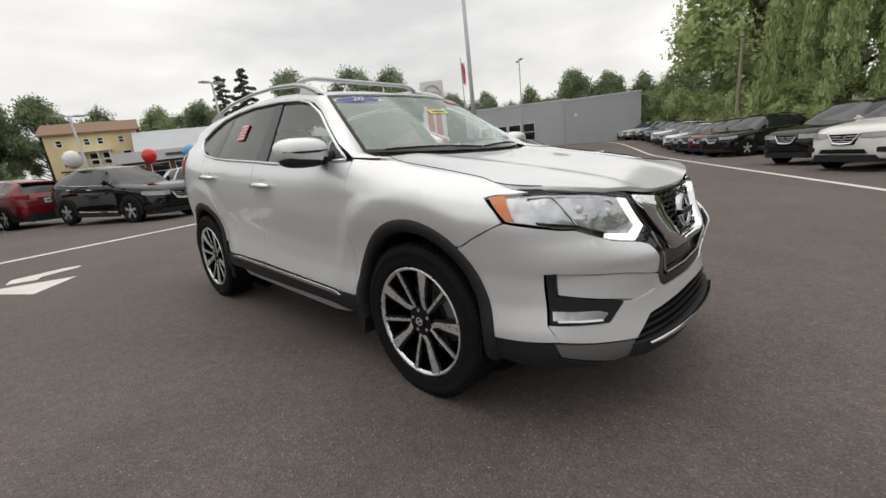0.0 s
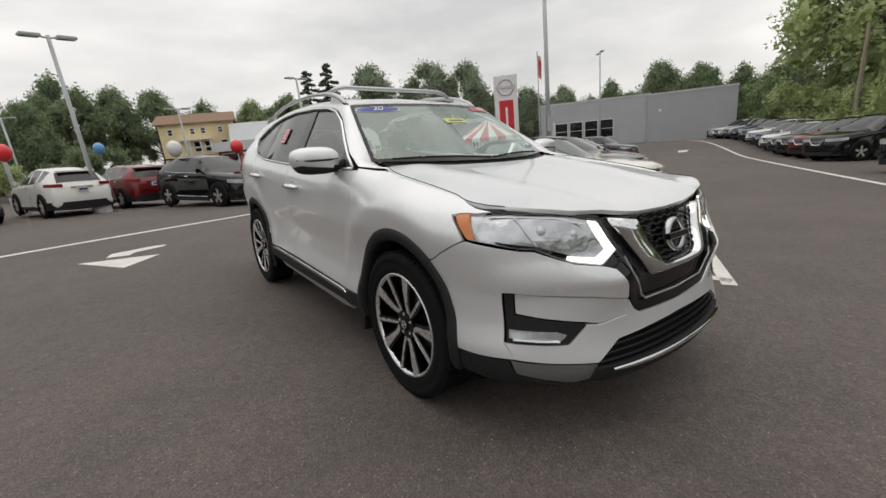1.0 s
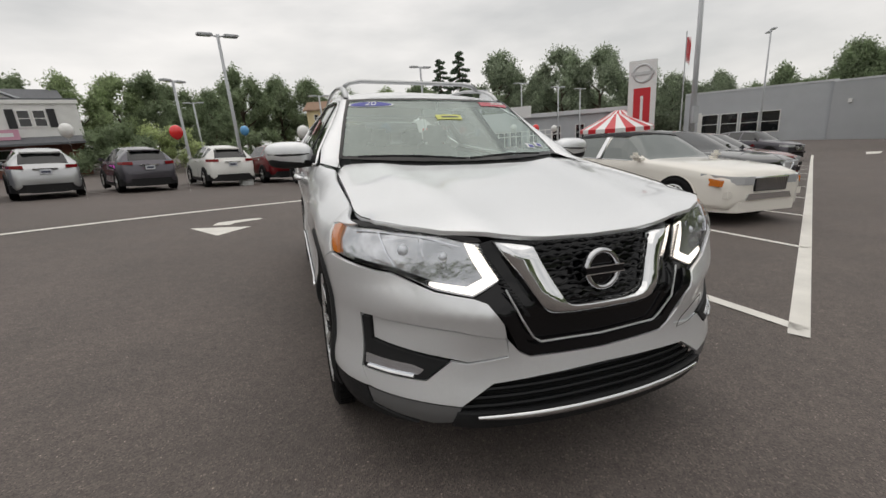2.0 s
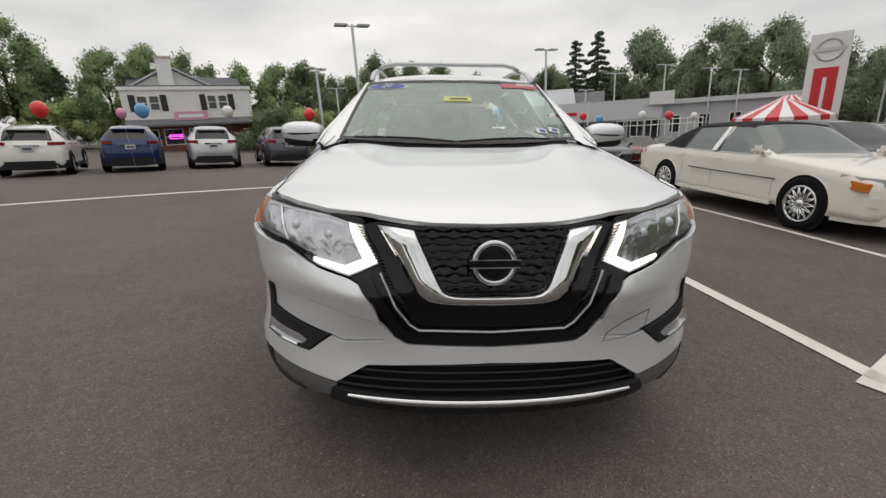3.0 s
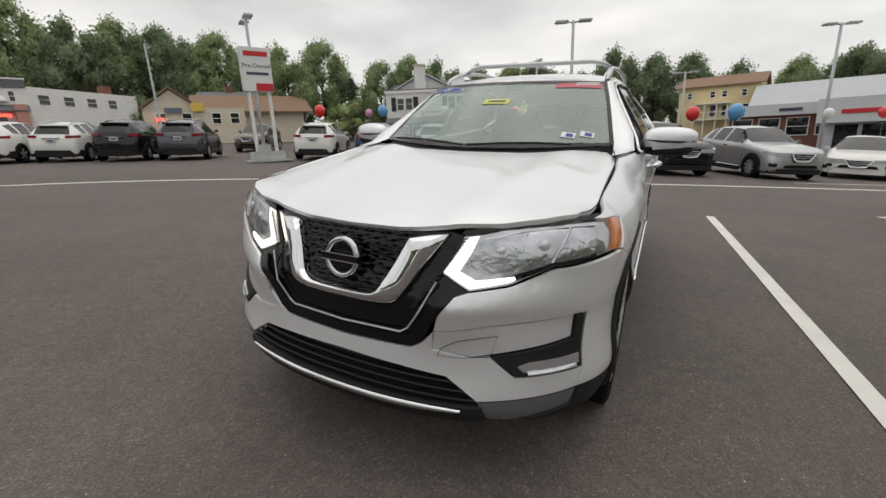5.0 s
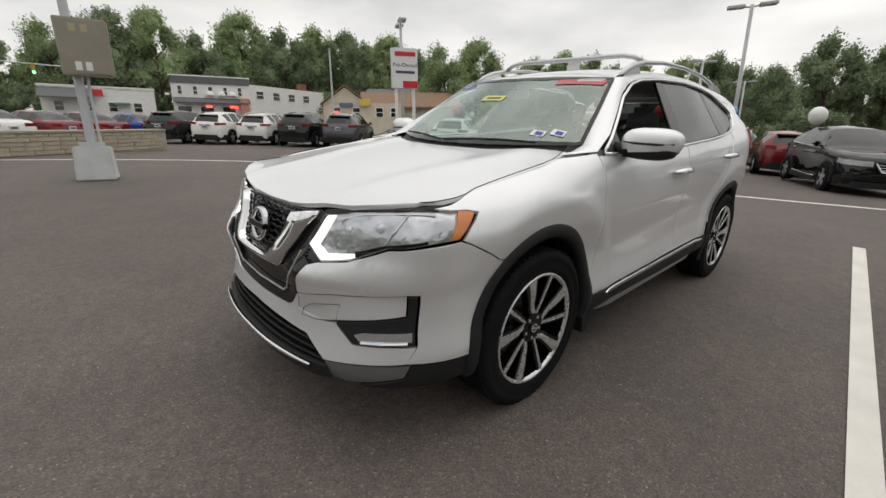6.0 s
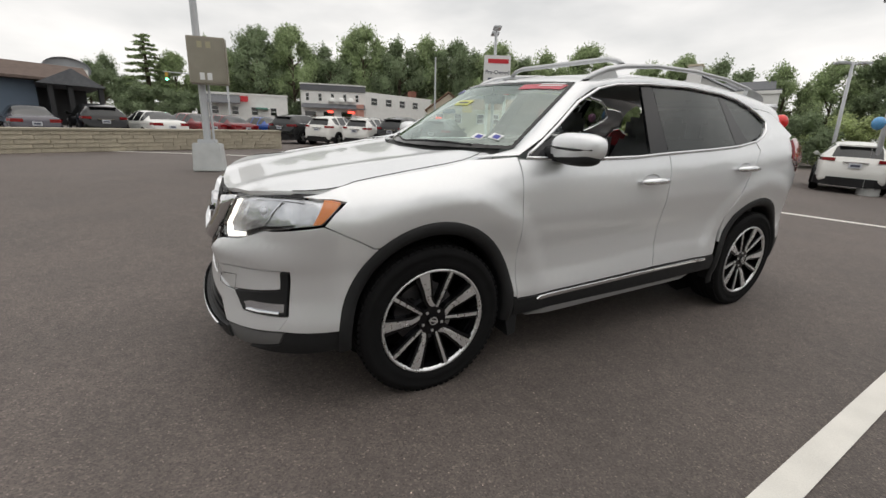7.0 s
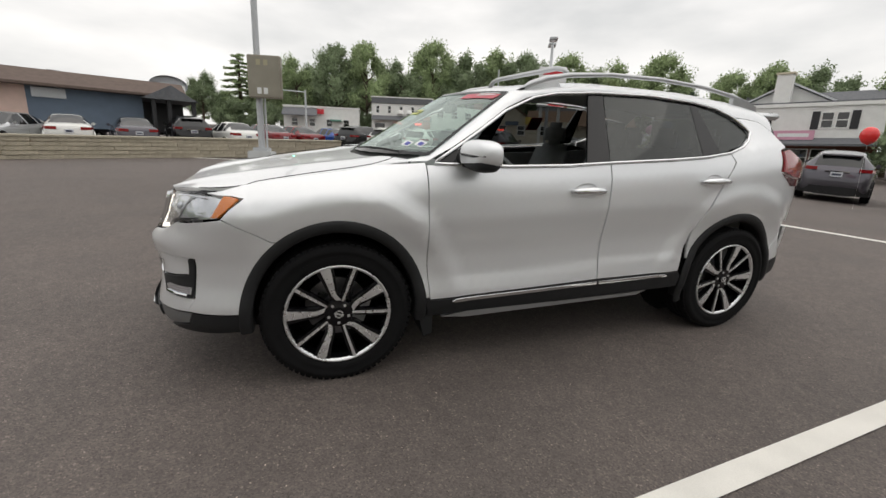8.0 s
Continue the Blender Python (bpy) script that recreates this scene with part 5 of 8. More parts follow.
    box(b, (-0.13, -0.252, 1.83), (0.53, -0.24, 2.69), 0.004)
    face = part("face", b, material("dull_sign_face", (0.29, 0.27, 0.22), 0.35, 0.3, vary=0.12, scale=3), p)
    b = bmesh.new()
    for dx in (-0.14, 0.0):
        box(b, (dx + 0.18, -0.258, 1.88), (dx + 0.27, -0.252, 2.02))
    part("label", b, SIGN_WHITE, p, "small pale labels")
    b = bmesh.new()
    for dx in (-0.14, 0.02):
        box(b, (dx + 0.18, -0.257, 2.5), (dx + 0.27, -0.252, 2.62))
    part("label", b, material("old_label", (0.4, 0.36, 0.24), 0.6), p)


box_pole()


def balloon(x, y, z, r, color, word):
    t = thing("balloon", Matrix.Translation((x, y, z)), f"{word} balloon tied above a parked car", "balloon", "balloons")
    b = bmesh.new()
    lathe(b, [(0.0, r * 1.1)] + [(r * math.sin(a), r * math.cos(a) * (1.1 if math.cos(a) > 0 else 1.2)) for a in [k * math.pi / 14 for k in range(1, 14)]] + [(0.02, -r * 1.26)], 24, Matrix.Rotation(-math.pi / 2, 4, "Y"))
    part("skin", b, material(f"balloon_{word}", color, 0.25, coat=0.4), t, smooth=True)
    b = bmesh.new()
    rod(b, (0, 0, -r * 1.2), (0.03, 0, -z + ground_z(x, y)), 0.0016, seg=5)
    part("ribbon", b, WHITE, t)


RED_B, BLUE_B, WHITE_B = (0.75, 0.03, 0.03), (0.1, 0.33, 0.62), (0.75, 0.75, 0.73)
for x, y, z, r, c, w in [(-11.0, 10.9, 1.72, 0.2, RED_B, "red"), (-9.05, 12.3, 1.76, 0.2, BLUE_B, "blue"), (-6.87, 13.4, 1.78, 0.18, WHITE_B, "white"), (-4.34, 14.4, 1.75, 0.2, RED_B, "red"), (-9.5, 12.0, 1.66, 0.14, (0.6, 0.25, 0.4), "pink"),
                         (-2.34, 15.1, 1.81, 0.15, BLUE_B, "blue"), (-0.3, 16.0, 1.76, 0.24, WHITE_B, "white"), (1.7, 15.9, 1.76, 0.22, RED_B, "red"), (2.98, 15.9, 1.81, 0.25, BLUE_B, "blue")]:
    balloon(x, y, z, r, c, w)
for x, y, z, r, c, w in [(6.2, 19.0, 1.85, 0.17, WHITE_B, "white"), (7.6, 18.6, 1.88, 0.17, RED_B, "red"), (10.0, 17.6, 1.92, 0.17, WHITE_B, "white"), (10.95, 17.05, 1.9, 0.17, RED_B, "red"), (8.3, 18.3, 1.75, 0.16, BLUE_B, "blue"), (13.5, 19.2, 1.95, 0.17, WHITE_B, "white")]:
    balloon(x, y, z, r, c, w)


def tent(c, r, lift=0.0):
    t = thing("canopy_tent", heading(c[0], c[1], lift, -0.68, -0.73), "open party tent with a red and white striped peaked roof", "tent")
    red = RED_PAINT
    for k in range(24):
        a0, a1 = k * 2 * math.pi / 24, (k + 1) * 2 * math.pi / 24
        b = bmesh.new()
        p = [b.verts.new((r * math.cos(a0), r * math.sin(a0), 2.15)), b.verts.new((r * math.cos(a1), r * math.sin(a1), 2.15)), b.verts.new((0.35 * math.cos(a1), 0.35 * math.sin(a1), 3.15)), b.verts.new((0.35 * math.cos(a0), 0.35 * math.sin(a0), 3.15))]
        q = [b.verts.new((v.co.x, v.co.y, v.co.z - (0.28 if i < 2 else 0.02))) for i, v in enumerate(p)]
        b.faces.new(p)
        b.faces.new((p[0], q[0], q[1], p[1]))
        b.faces.new((p[2], q[2], q[3], p[3]))
        b.faces.new(q[::-1])
        part("stripe", b, red if k % 2 else SIGN_WHITE, t)
    for k in range(6):
        a = k * math.pi / 3 + 0.2
        b = bmesh.new()
        rod(b, (r * 0.96 * math.cos(a), r * 0.96 * math.sin(a), 0), (r * 0.96 * math.cos(a), r * 0.96 * math.sin(a), 2.1), 0.04, seg=8)
        part("post", b, WHITE, t)


tent((22.6, 24.3), 2.6)
tent((27.5, 29.5), 2.2, 0.7)


# ---- buildings ----
SIDING = material("white_siding", (0.74, 0.74, 0.72), 0.7, vary=0.08, scale=2, bump=0.2, bscale=20)
CREAM = material("cream_render", (0.62, 0.56, 0.44), 0.8, vary=0.1, scale=1.5)
YELLOW = material("yellow_siding", (0.78, 0.65, 0.38), 0.75, vary=0.07, scale=1.2)
GREYWALL = material("grey_block_paint", (0.47, 0.49, 0.515), 0.7, vary=0.06, scale=1.0, bump=0.2, bscale=12)
GREYTRIM = material("grey_metal_trim", (0.60, 0.62, 0.64), 0.5, vary=0.05)
SLATE = material("grey_shingles", (0.13, 0.135, 0.145), 0.9, vary=0.2, scale=6, bump=0.4, bscale=25)
BROWNROOF = material("brown_shingles", (0.25, 0.16, 0.105), 0.9, vary=0.25, scale=5, bump=0.4, bscale=25)
DARKROOF = material("dark_brown_roof", (0.13, 0.095, 0.08), 0.85, vary=0.2, scale=4, bump=0.3)
BRICK = material("red_brick", (0.2, 0.085, 0.06), 0.9, vary=0.25, scale=9, bump=0.4, bscale=30)
BLUEWALL = material("slate_blue_wall", (0.13, 0.17, 0.225), 0.8, vary=0.1, scale=2)
PINKWALL = material("pale_pink_wall", (0.68, 0.5, 0.43), 0.85, vary=0.1, scale=2)
SHUTTER = material("black_shutter", (0.02, 0.02, 0.022), 0.6)
PINKSIGN = material("pink_sign", (0.62, 0.32, 0.42), 0.5)
NEON = material("neon_pink", (0.5, 0.05, 0.4), 0.4, emit=(1.0, 0.1, 0.85), power=2.2)
NEON_RED = material("neon_red", (0.5, 0.05, 0.05), 0.4, emit=(1.0, 0.08, 0.05), power=2.0)


class Block:
    """A building in its own frame: x along the front from 0 to w, y back from 0, front towards -y."""

    def __init__(self, name, a, b, label, z=0.0):
        a, b = Vector(a), Vector(b)
        d = (b - a).normalized()
        self.w = (b - a).length
        m = Matrix(((d.x, -d.y, 0, a.x), (d.y, d.x, 0, a.y), (0, 0, 1, z), (0, 0, 0, 1)))
        self.top = thing(name, m, label, "building")

    def wall(self, x0, x1, y0, y1, z0, z1, mat, name="wall", label=""):
        z0 = -1.0 if z0 <= 0.01 else z0
        b = bmesh.new()
        box(b, (x0, y0, z0), (x1, y1, z1))
        return part(name, b, mat, self.top, label)

    def gable(self, x0, x1, y0, y1, z0, z1, mat, along="x", over=0.25, name="roof", wallmat=None):
        """A pitched roof over a rectangle; its ridge runs along the given axis."""
        if wallmat:
            b = bmesh.new()
            if along == "x":
                prism(b, [(y0, z0), (y1, z0), ((y0 + y1) / 2, z1 - 0.1)], x0, x1, "x")
            else:
                prism(b, [(x0, z0), (x1, z0), ((x0 + x1) / 2, z1 - 0.1)], y0, y1, "y")
            part("gable_wall", b, wallmat, self.top)
        b = bmesh.new()
        if along == "x":
            c = (y0 + y1) / 2
            prism(b, [(y0 - over, z0 - 0.1), (c, z1), (y1 + over, z0 - 0.1), (y1 + over, z0 + 0.02), (c, z1 + 0.14), (y0 - over, z0 + 0.02)], x0 - over, x1 + over, "x")
        else:
            c = (x0 + x1) / 2
            prism(b, [(x0 - over, z0 - 0.1), (c, z1), (x1 + over, z0 - 0.1), (x1 + over, z0 + 0.02), (c, z1 + 0.14), (x0 - over, z0 + 0.02)], y0 - over, y1 + over, "y")
        return part(name, b, mat, self.top)

    def window(self, x, z, w, h, shutters=False, y=0.0, frame_mat=None, name="window"):
        b = bmesh.new()
        f = 0.07
        for lo, hi in [((x - w / 2, z), (x - w / 2 + f, z + h)), ((x + w / 2 - f, z), (x + w / 2, z + h)), ((x - w / 2 + f, z), (x + w / 2 - f, z + f)), ((x - w / 2 + f, z + h - f), (x + w / 2 - f, z + h)), ((x - w / 2 + f, z + h / 2 - 0.02), (x + w / 2 - f, z + h / 2 + 0.03))]:
            box(b, (lo[0], y - 0.06, lo[1]), (hi[0], y + 0.02, hi[1]))
        win = part(name, b, frame_mat or WHITE, self.top)
        b = bmesh.new()
        box(b, (x - w / 2 + f, y - 0.02, z + f), (x + w / 2 - f, y - 0.005, z + h - f))
        part("pane", b, DARK_GLASS, win)
        if shutters:
            for s in (-1, 1):
                b = bmesh.new()
                box(b, (x + s * (w / 2 + 0.2) - 0.17, y - 0.05, z - 0.02), (x + s * (w / 2 + 0.2) + 0.17, y - 0.004, z + h + 0.02))
                part("shutter", b, SHUTTER, win)
        return win


# white house with a shop below
h = Block("white_house", (-22.9, 33.0), (-14.7, 37.1), "white two-storey house with black shutters and a big chimney", -0.5)
W = h.w
h.wall(0, W, 0.0, 7, 2.05, 4.65, SIDING, "upper_wall")
h.wall(0.15, W * 0.84, 0.3, 7, -0.3, 2.05, BRICK, "shop_wall")
h.wall(W * 0.84, W - 0.1, 0.15, 7, -0.3, 2.05, BRICK, "brick_pier")
h.wall(-0.1, W + 0.1, -0.12, 0.0, 4.5, 4.75, WHITE, "cornice")
h.wall(-0.2, W + 0.1, -0.05, 7.2, 4.75, 4.85, SLATE, "flat_roof")
h.gable(0.4, W * 0.72, 2.2, 9.0, 4.8, 6.5, GREYTRIM, "y", 0.3, wallmat=SIDING)
h.gable(0.4, W * 0.95, 3.5, 9.5, 4.8, 6.1, SLATE, "x", 0.3)
ch = h.wall(2.75, 3.75, 0.6, 1.6, 4.7, 6.95, WHITE, "chimney", "tall white-painted chimney")
b = bmesh.new()
box(b, (2.65, 0.5, 6.95), (3.85, 1.7, 7.1), 0.03)
part("chimney_cap", b, CREAM, ch)
b = bmesh.new()
prism(b, [(0.0, 2.3), (-1.2, 1.85), (-1.2, 1.7), (0.0, 1.85)], 0.0, W * 0.98, "x")
part("awning_roof", b, SLATE, h.top)
for cx in (1.75, 6.6):
    for dx in (-0.4, 0.4):
        h.window(cx + dx, 2.95, 0.72, 1.15, False)
    for s in (-1, 1):
        h.wall(cx + s * 1.05 - 0.22, cx + s * 1.05 + 0.22, -0.05, -0.004, 2.9, 4.15, SHUTTER, "shutter")
sg = h.wall(3.3, 5.7, -0.55, -0.45, 2.15, 2.8, PINKSIGN, "shop_sign", "pale pink sign board")
b = bmesh.new()
box(b, (3.6, -0.56, 2.35), (5.4, -0.552, 2.6))
part("bar", b, SIGN_WHITE, sg)
for cx in (1.3, 3.0, 4.8, 6.3):
    h.window(cx, 0.25, 1.4, 1.3, y=0.28)
b = bmesh.new()
for k in range(5):
    tube(b, [(2.62 + k * 0.2, 0.17, 0.92), (2.66 + k * 0.2, 0.17, 1.06), (2.76 + k * 0.2, 0.17, 1.08), (2.78 + k * 0.2, 0.17, 0.92)], 0.022, 6)
tube(b, [(2.6, 0.17, 0.78), (3.1, 0.17, 0.74), (3.6, 0.17, 0.78)], 0.022, 6)
part("neon_sign", b, NEON, h.top, "lit pink neon shop sign")

# showroom
h = Block("showroom", (11.6, 41.6), (22.2, 37.2), "long low grey car showroom with a red sign and glass front", -0.8)
W = h.w
h.wall(0, W, 0.3, 12, -0.2, 4.3, GREYWALL)
h.wall(-0.2, W, -0.3, 0.3, 2.55, 4.35, GREYTRIM, "fascia")
h.gable(-1.5, W * 0.55, 4, 14, 4.3, 5.7, SLATE, "x", 0.2)
sg = h.wall(1.2, 4.0, -0.36, -0.3, 3.2, 3.5, RED_PAINT, "sign_bar", "red raised sign")
for k in range(7):
    b = bmesh.new()
    box(b, (0.9 + k * 1.55, 0.2, 0.3), (2.2 + k * 1.55, 0.29, 2.4))
    part("window", b, DARK_GLASS, h.top)
h2 = Block("service_building", (22.2, 37.4), (31.5, 32.0), "flat-roofed pale grey service building with a wide roof edge", -0.8)
h2.wall(0, h2.w, 0, 10, -0.2, 4.6, GREYWALL)
h2.wall(-0.3, h2.w + 0.3, -0.35, 10, 4.35, 4.75, GREYTRIM, "roof_edge")
for k in range(4):
    h2.window(1.2 + 2.3 * k, 1.8, 0.9, 1.6)
bsg = h2.wall(-1.0, 1.0, -0.9, -0.7, 4.4, 5.5, SIGN_WHITE, "sign_cabinet")
# grey block building across the lot
h = Block("grey_building", (36.6, 30.6), (42.8, 21.4), "long flat grey block building with a glazed entrance")
h.wall(0, h.w, 0, 9, -0.3, 5.35, GREYWALL)
h.wall(0, h.w, -0.05, 9.0, 5.35, 5.5, GREYTRIM, "roof_edge")
for k in range(4):
    h.window(2.2 + k * 1.55, 1.5, 1.4, 1.9, name="shop_window")
h.wall(1.2, 1.5, -0.1, 0, 0, 3.6, WHITE, "door_trim")
h2 = Block("grey_annexe", (42.4, 21.5), (45.6, 14.6), "taller smooth grey annexe with a plain blank wall")
h2.wall(0, h2.w, 0, 8, -0.3, 5.6, material("light_grey_render", (0.42, 0.435, 0.455), 0.7, vary=0.05, scale=0.8))
h2.wall(-0.05, h2.w + 0.05, -0.05, 8, 5.6, 5.75, GREYTRIM, "roof_edge")
h2.wall(1.0, 1.25, -0.12, 0, 3.9, 4.2, WHITE, "wall_lamp")
# yellow house
h = Block("yellow_house", (1.9, 50.5), (8.6, 49.0), "big yellow-sided house with a brown roof and a white porch")
W = h.w
h.wall(0, W, 0, 7, 0, 5.2, YELLOW)
h.gable(0, W, 0, 7, 5.15, 6.2, BROWNROOF, "x", 0.35, wallmat=YELLOW)
for k, x in enumerate((1.0, 3.0, 4.0, 5.6)):
    h.window(x, 4.0, 0.5, 0.65)
    h.window(x + 0.2, 2.2, 0.7, 1.1)
h.wall(1.6, 4.6, -1.3, 0, 1.9, 2.0, WHITE, "porch_floor")
h.wall(1.6, 4.6, -1.3, 0, 3.4, 3.5, WHITE, "porch_roof")
for x in (1.65, 2.6, 3.6, 4.5):
    h.wall(x - 0.05, x + 0.05, -1.25, -1.15, 0, 3.4, WHITE, "porch_post")
h.wall(1.6, 4.6, -1.28, -1.22, 2.6, 2.68, WHITE, "porch_rail")
# grey roofed shop near it
h = Block("grey_shop", (6.0, 45.0), (13.8, 43.0), "low shop with a wide grey fascia and sloping grey roof")
h.wall(0, h.w, 0, 8, 0, 2.3, BRICK)
h.wall(-0.3, h.w, -0.6, 0, 2.2, 3.1, GREYTRIM, "fascia")
h.gable(1.5, h.w + 2, 0.5, 8, 3.0, 4.9, GREYWALL, "x", 0.3)
for k in range(4):
    h.window(1.0 + 1.9 * k, 0.5, 1.5, 1.5)
sg = h.wall(3.5, 5.0, -0.66, -0.6, 2.5, 2.75, BAR_DARK, "bar")
# white shops along the street
h = Block("white_shop", (-61.5, 11.0), (-59.2, 19.6), "white two-storey shop with dark roof band and lit signs")
W = h.w
h.wall(0, W, 0, 9, -0.3, 4.3, SIDING)
h.wall(0, W, -0.15, 9, 4.3, 5.1, SLATE, "roof_band")
h.wall(-0.1, W + 0.1, -0.2, 9.1, 5.1, 5.25, WHITE, "parapet")
for k in range(5):
    h.window(0.9 + 1.7 * k, 2.9, 0.55, 1.1)
b = bmesh.new()
prism(b, [(0.0, 2.6), (-1.1, 2.0), (-1.1, 1.9), (0.0, 2.4)], 0.1, W - 0.1, "x")
part("awning", b, SLATE, h.top)
for k in range(3):
    b = bmesh.new()
    lathe(b, [(0.5, 0), (0.45, 0.3), (0.25, 0.5), (0.0, 0.55)], 14, Matrix.Translation((4.2 + 1.3 * k, -0.2, 2.9)) @ Matrix.Rotation(-math.pi / 2, 4, "Y"))
    part("canopy", b, WHITE, h.top, smooth=True)
for k in range(3):
    h.window(1.2 + 2.5 * k, 0.1, 1.6, 1.5)
h.wall(3.6, 4.3, -0.12, -0.08, 1.4, 1.65, NEON_RED, "lit_sign", "lit red window sign")
h.wall(6.4, 7.3, -0.12, -0.08, 1.4, 1.65, NEON_RED, "lit_sign", "lit red window sign")
h.wall(0.2, 1.6, -0.3, -0.2, 2.0, 2.4, BLUEWALL, "shop_sign")
h.wall(7.6, 8.6, -1.0, 0.0, 0.0, 2.6, material("red_striped_panel", (0.5, 0.25, 0.2), 0.7), "entrance_panel")
s2 = Block("white_annexe", (-59.2, 19.6), (-62.5, 32.0), "long white side wing of the street shop with flat roof")
s2.wall(0, s2.w, 0, 6, -0.3, 4.6, SIDING)
for k in range(4):
    s2.window(1.5 + 2.6 * k, 2.8, 1.2, 1.1)
s2.wall(9.0, 10.0, 0.5, 1.5, 4.6, 5.6, BRICK, "chimney")
h = Block("white_store", (-63.5, -1.2), (-61.8, 9.2), "low white store with a gabled porch and a wooden stair")
W = h.w
h.wall(0, W, 0, 8, -0.3, 3.1, SIDING)
h.wall(-0.1, W + 0.1, -0.1, 8, 3.1, 3.3, WHITE, "parapet")
h.gable(0.2, 4.5, -1.5, 2.0, 1.9, 3.0, SLATE, "x", 0.2)
for k in range(4):
    h.window(1.5 + 2.4 * k, 0.5, 0.9, 1.1)
h.wall(6.5, 8.0, -1.0, 0, 1.3, 1.5, material("green_awning", (0.1, 0.25, 0.2), 0.7), "awning")
h.wall(4.6, 5.6, -0.4, -0.3, 2.2, 2.9, RED_PAINT, "sign")
# cream house at the corner
h = Block("cream_house", (-38.3, 19.3), (-34.0, 25.9), "cream house with brown gable roofs and a yellow sign")
W = h.w
h.wall(0, W, 0, 7, -0.3, 2.3, CREAM)
h.gable(0, W * 0.55, 0, 7, 2.2, 3.9, BROWNROOF, "y", 0.25, wallmat=CREAM)
h.gable(W * 0.5, W + 6, 0.5, 7, 2.0, 3.6, BROWNROOF, "x", 0.3)
h.wall(W, W + 5.5, 1.0, 7, -0.3, 2.0, CREAM)
for x in (1.3, 3.2, 5.5, 7.0):
    h.window(x, 0.9, 0.8, 1.0)
h.wall(3.6, 4.6, -0.3, -0.2, 2.0, 2.7, material("yellow_sign", (0.7, 0.5, 0.1), 0.5), "yellow_sign")
h.wall(1.6, 2.9, -0.2, -0.1, 1.9, 2.3, BLUEWALL, "shop_sign")
h.wall(0.9, 1.5, -0.2, -0.1, 1.2, 1.5, NEON_RED, "lit_sign")
h = Block("cream_terrace", (-41.0, 26.3), (-36.5, 31.7), "long cream terrace with brown roof and dark upper windows")
W = h.w
h.wall(0, W, 0, 6, -0.3, 3.6, CREAM)
h.gable(0, W, 0, 6, 3.5, 4.3, SLATE, "x", 0.3)
for k in range(4):
    h.window(0.9 + 1.6 * k, 2.3, 0.6, 1.0)
b = bmesh.new()
prism(b, [(0.0, 2.4), (-2.0, 1.7), (-2.0, 1.6), (0.0, 2.2)], -0.3, W + 0.3, "x")
part("porch_roof", b, BROWNROOF, h.top)
h.wall(2.5, 3.1, 2.5, 3.1, 3.8, 5.0, BRICK, "chimney")
# dark restaurant on the upper lot
h = Block("restaurant", (-22.5, -16.5), (-26.4, -6.6), "single-storey restaurant with a dark brown hipped roof and slate blue wall")
W = h.w
h.wall(0, W * 0.42, 0, 9, 0.4, 2.45, PINKWALL, "pink_wall", "pale pink end wall")
h.wall(W * 0.42, W * 0.86, 0.0, 9, 0.4, 2.45, BLUEWALL, "blue_wall", "slate blue wall")
b = bmesh.new()
prism(b, [(-0.7, 2.3), (-0.7, 2.42), (0.7, 3.2), (9.0, 3.2), (9.0, 2.3)], -2, W + 0.6, "x")
part("roof", b, DARKROOF, h.top, "dark brown mansard roof")
b = bmesh.new()
prism(b, [(W - 1.6, 2.15), (W + 1.1, 2.15), (W - 0.2, 2.95)], -0.9, 6, "y")
part("porch_gable", b, SLATE, h.top)
for x in (W * 0.9, W * 0.97, W + 0.9):
    h.wall(x - 0.1, x + 0.1, -0.7, -0.5, 0.6, 2.3, SHUTTER, "porch_post")
h.wall(W * 0.86, W + 0.8, 2.0, 9, 0.4, 2.4, SHUTTER, "porch_wall")
sg = h.wall(W * 0.44, W * 0.56, -0.12, -0.02, 1.8, 2.25, GREYTRIM, "sign")
b = bmesh.new()
lathe(b, [(1.0, 0), (1.0, 0.25), (0.0, 0.25)], 28, Matrix.Translation((W + 0.1, 1.5, 3.2)) @ Matrix.Rotation(math.pi / 2, 4, "Z"))
bmesh.ops.scale(b, verts=b.verts, vec=(1, 1, 0.55), space=Matrix.Translation((0, 0, -3.2)))
part("roof_sign", b, GREYWALL, h.top, "round-topped roof sign")
h.wall(W - 0.7, W + 0.9, 1.3, 1.6, 2.6, 3.2, WHITE, "sign_board")
h.wall(W * 0.5, W * 0.55, 3, 4, 3.2, 3.5, GREYTRIM, "roof_vent")


# ---- street furniture ----
def utility_pole(x, y, ht, lean=0.0, wires=(), lab="weathered wooden utility pole", thick=1.0, mat=None):
    t = thing("utility_pole", Matrix.Translation((x, y, 0)), lab, "pole", "utility poles")
    b = bmesh.new()
    rod(b, (0, 0, 0), (lean, 0, ht), 0.15 * thick, 0.1 * thick, 10)
    part("pole", b, mat or material("weathered_wood", (0.3, 0.26, 0.2), 0.9, vary=0.2), t)
    for k, (qx, qy, qz) in enumerate(wires):
        b = bmesh.new()
        p, q = Vector((lean, 0, ht * 0.95 - 0.6 * k)), Vector((qx - x, qy - y, qz))
        tube(b, [p.lerp(q, s / 8) - Vector((0, 0, 1.0 * 4 * s / 8 * (1 - s / 8))) for s in range(9)], 0.02, 5)
        part("cable", b, BLACK_PLASTIC, t)


utility_pole(35.6, 4.7, 7.4, 0.5, [(18, -14, 6.4), (18, -14.5, 5.4), (48, 14, 6)])
utility_pole(-30.6, 16.2, 6.2, lab="slim grey street pole beside the street", thick=0.6, mat=POLE_GREY)
utility_pole(-22.5, 38.5, 7.0)


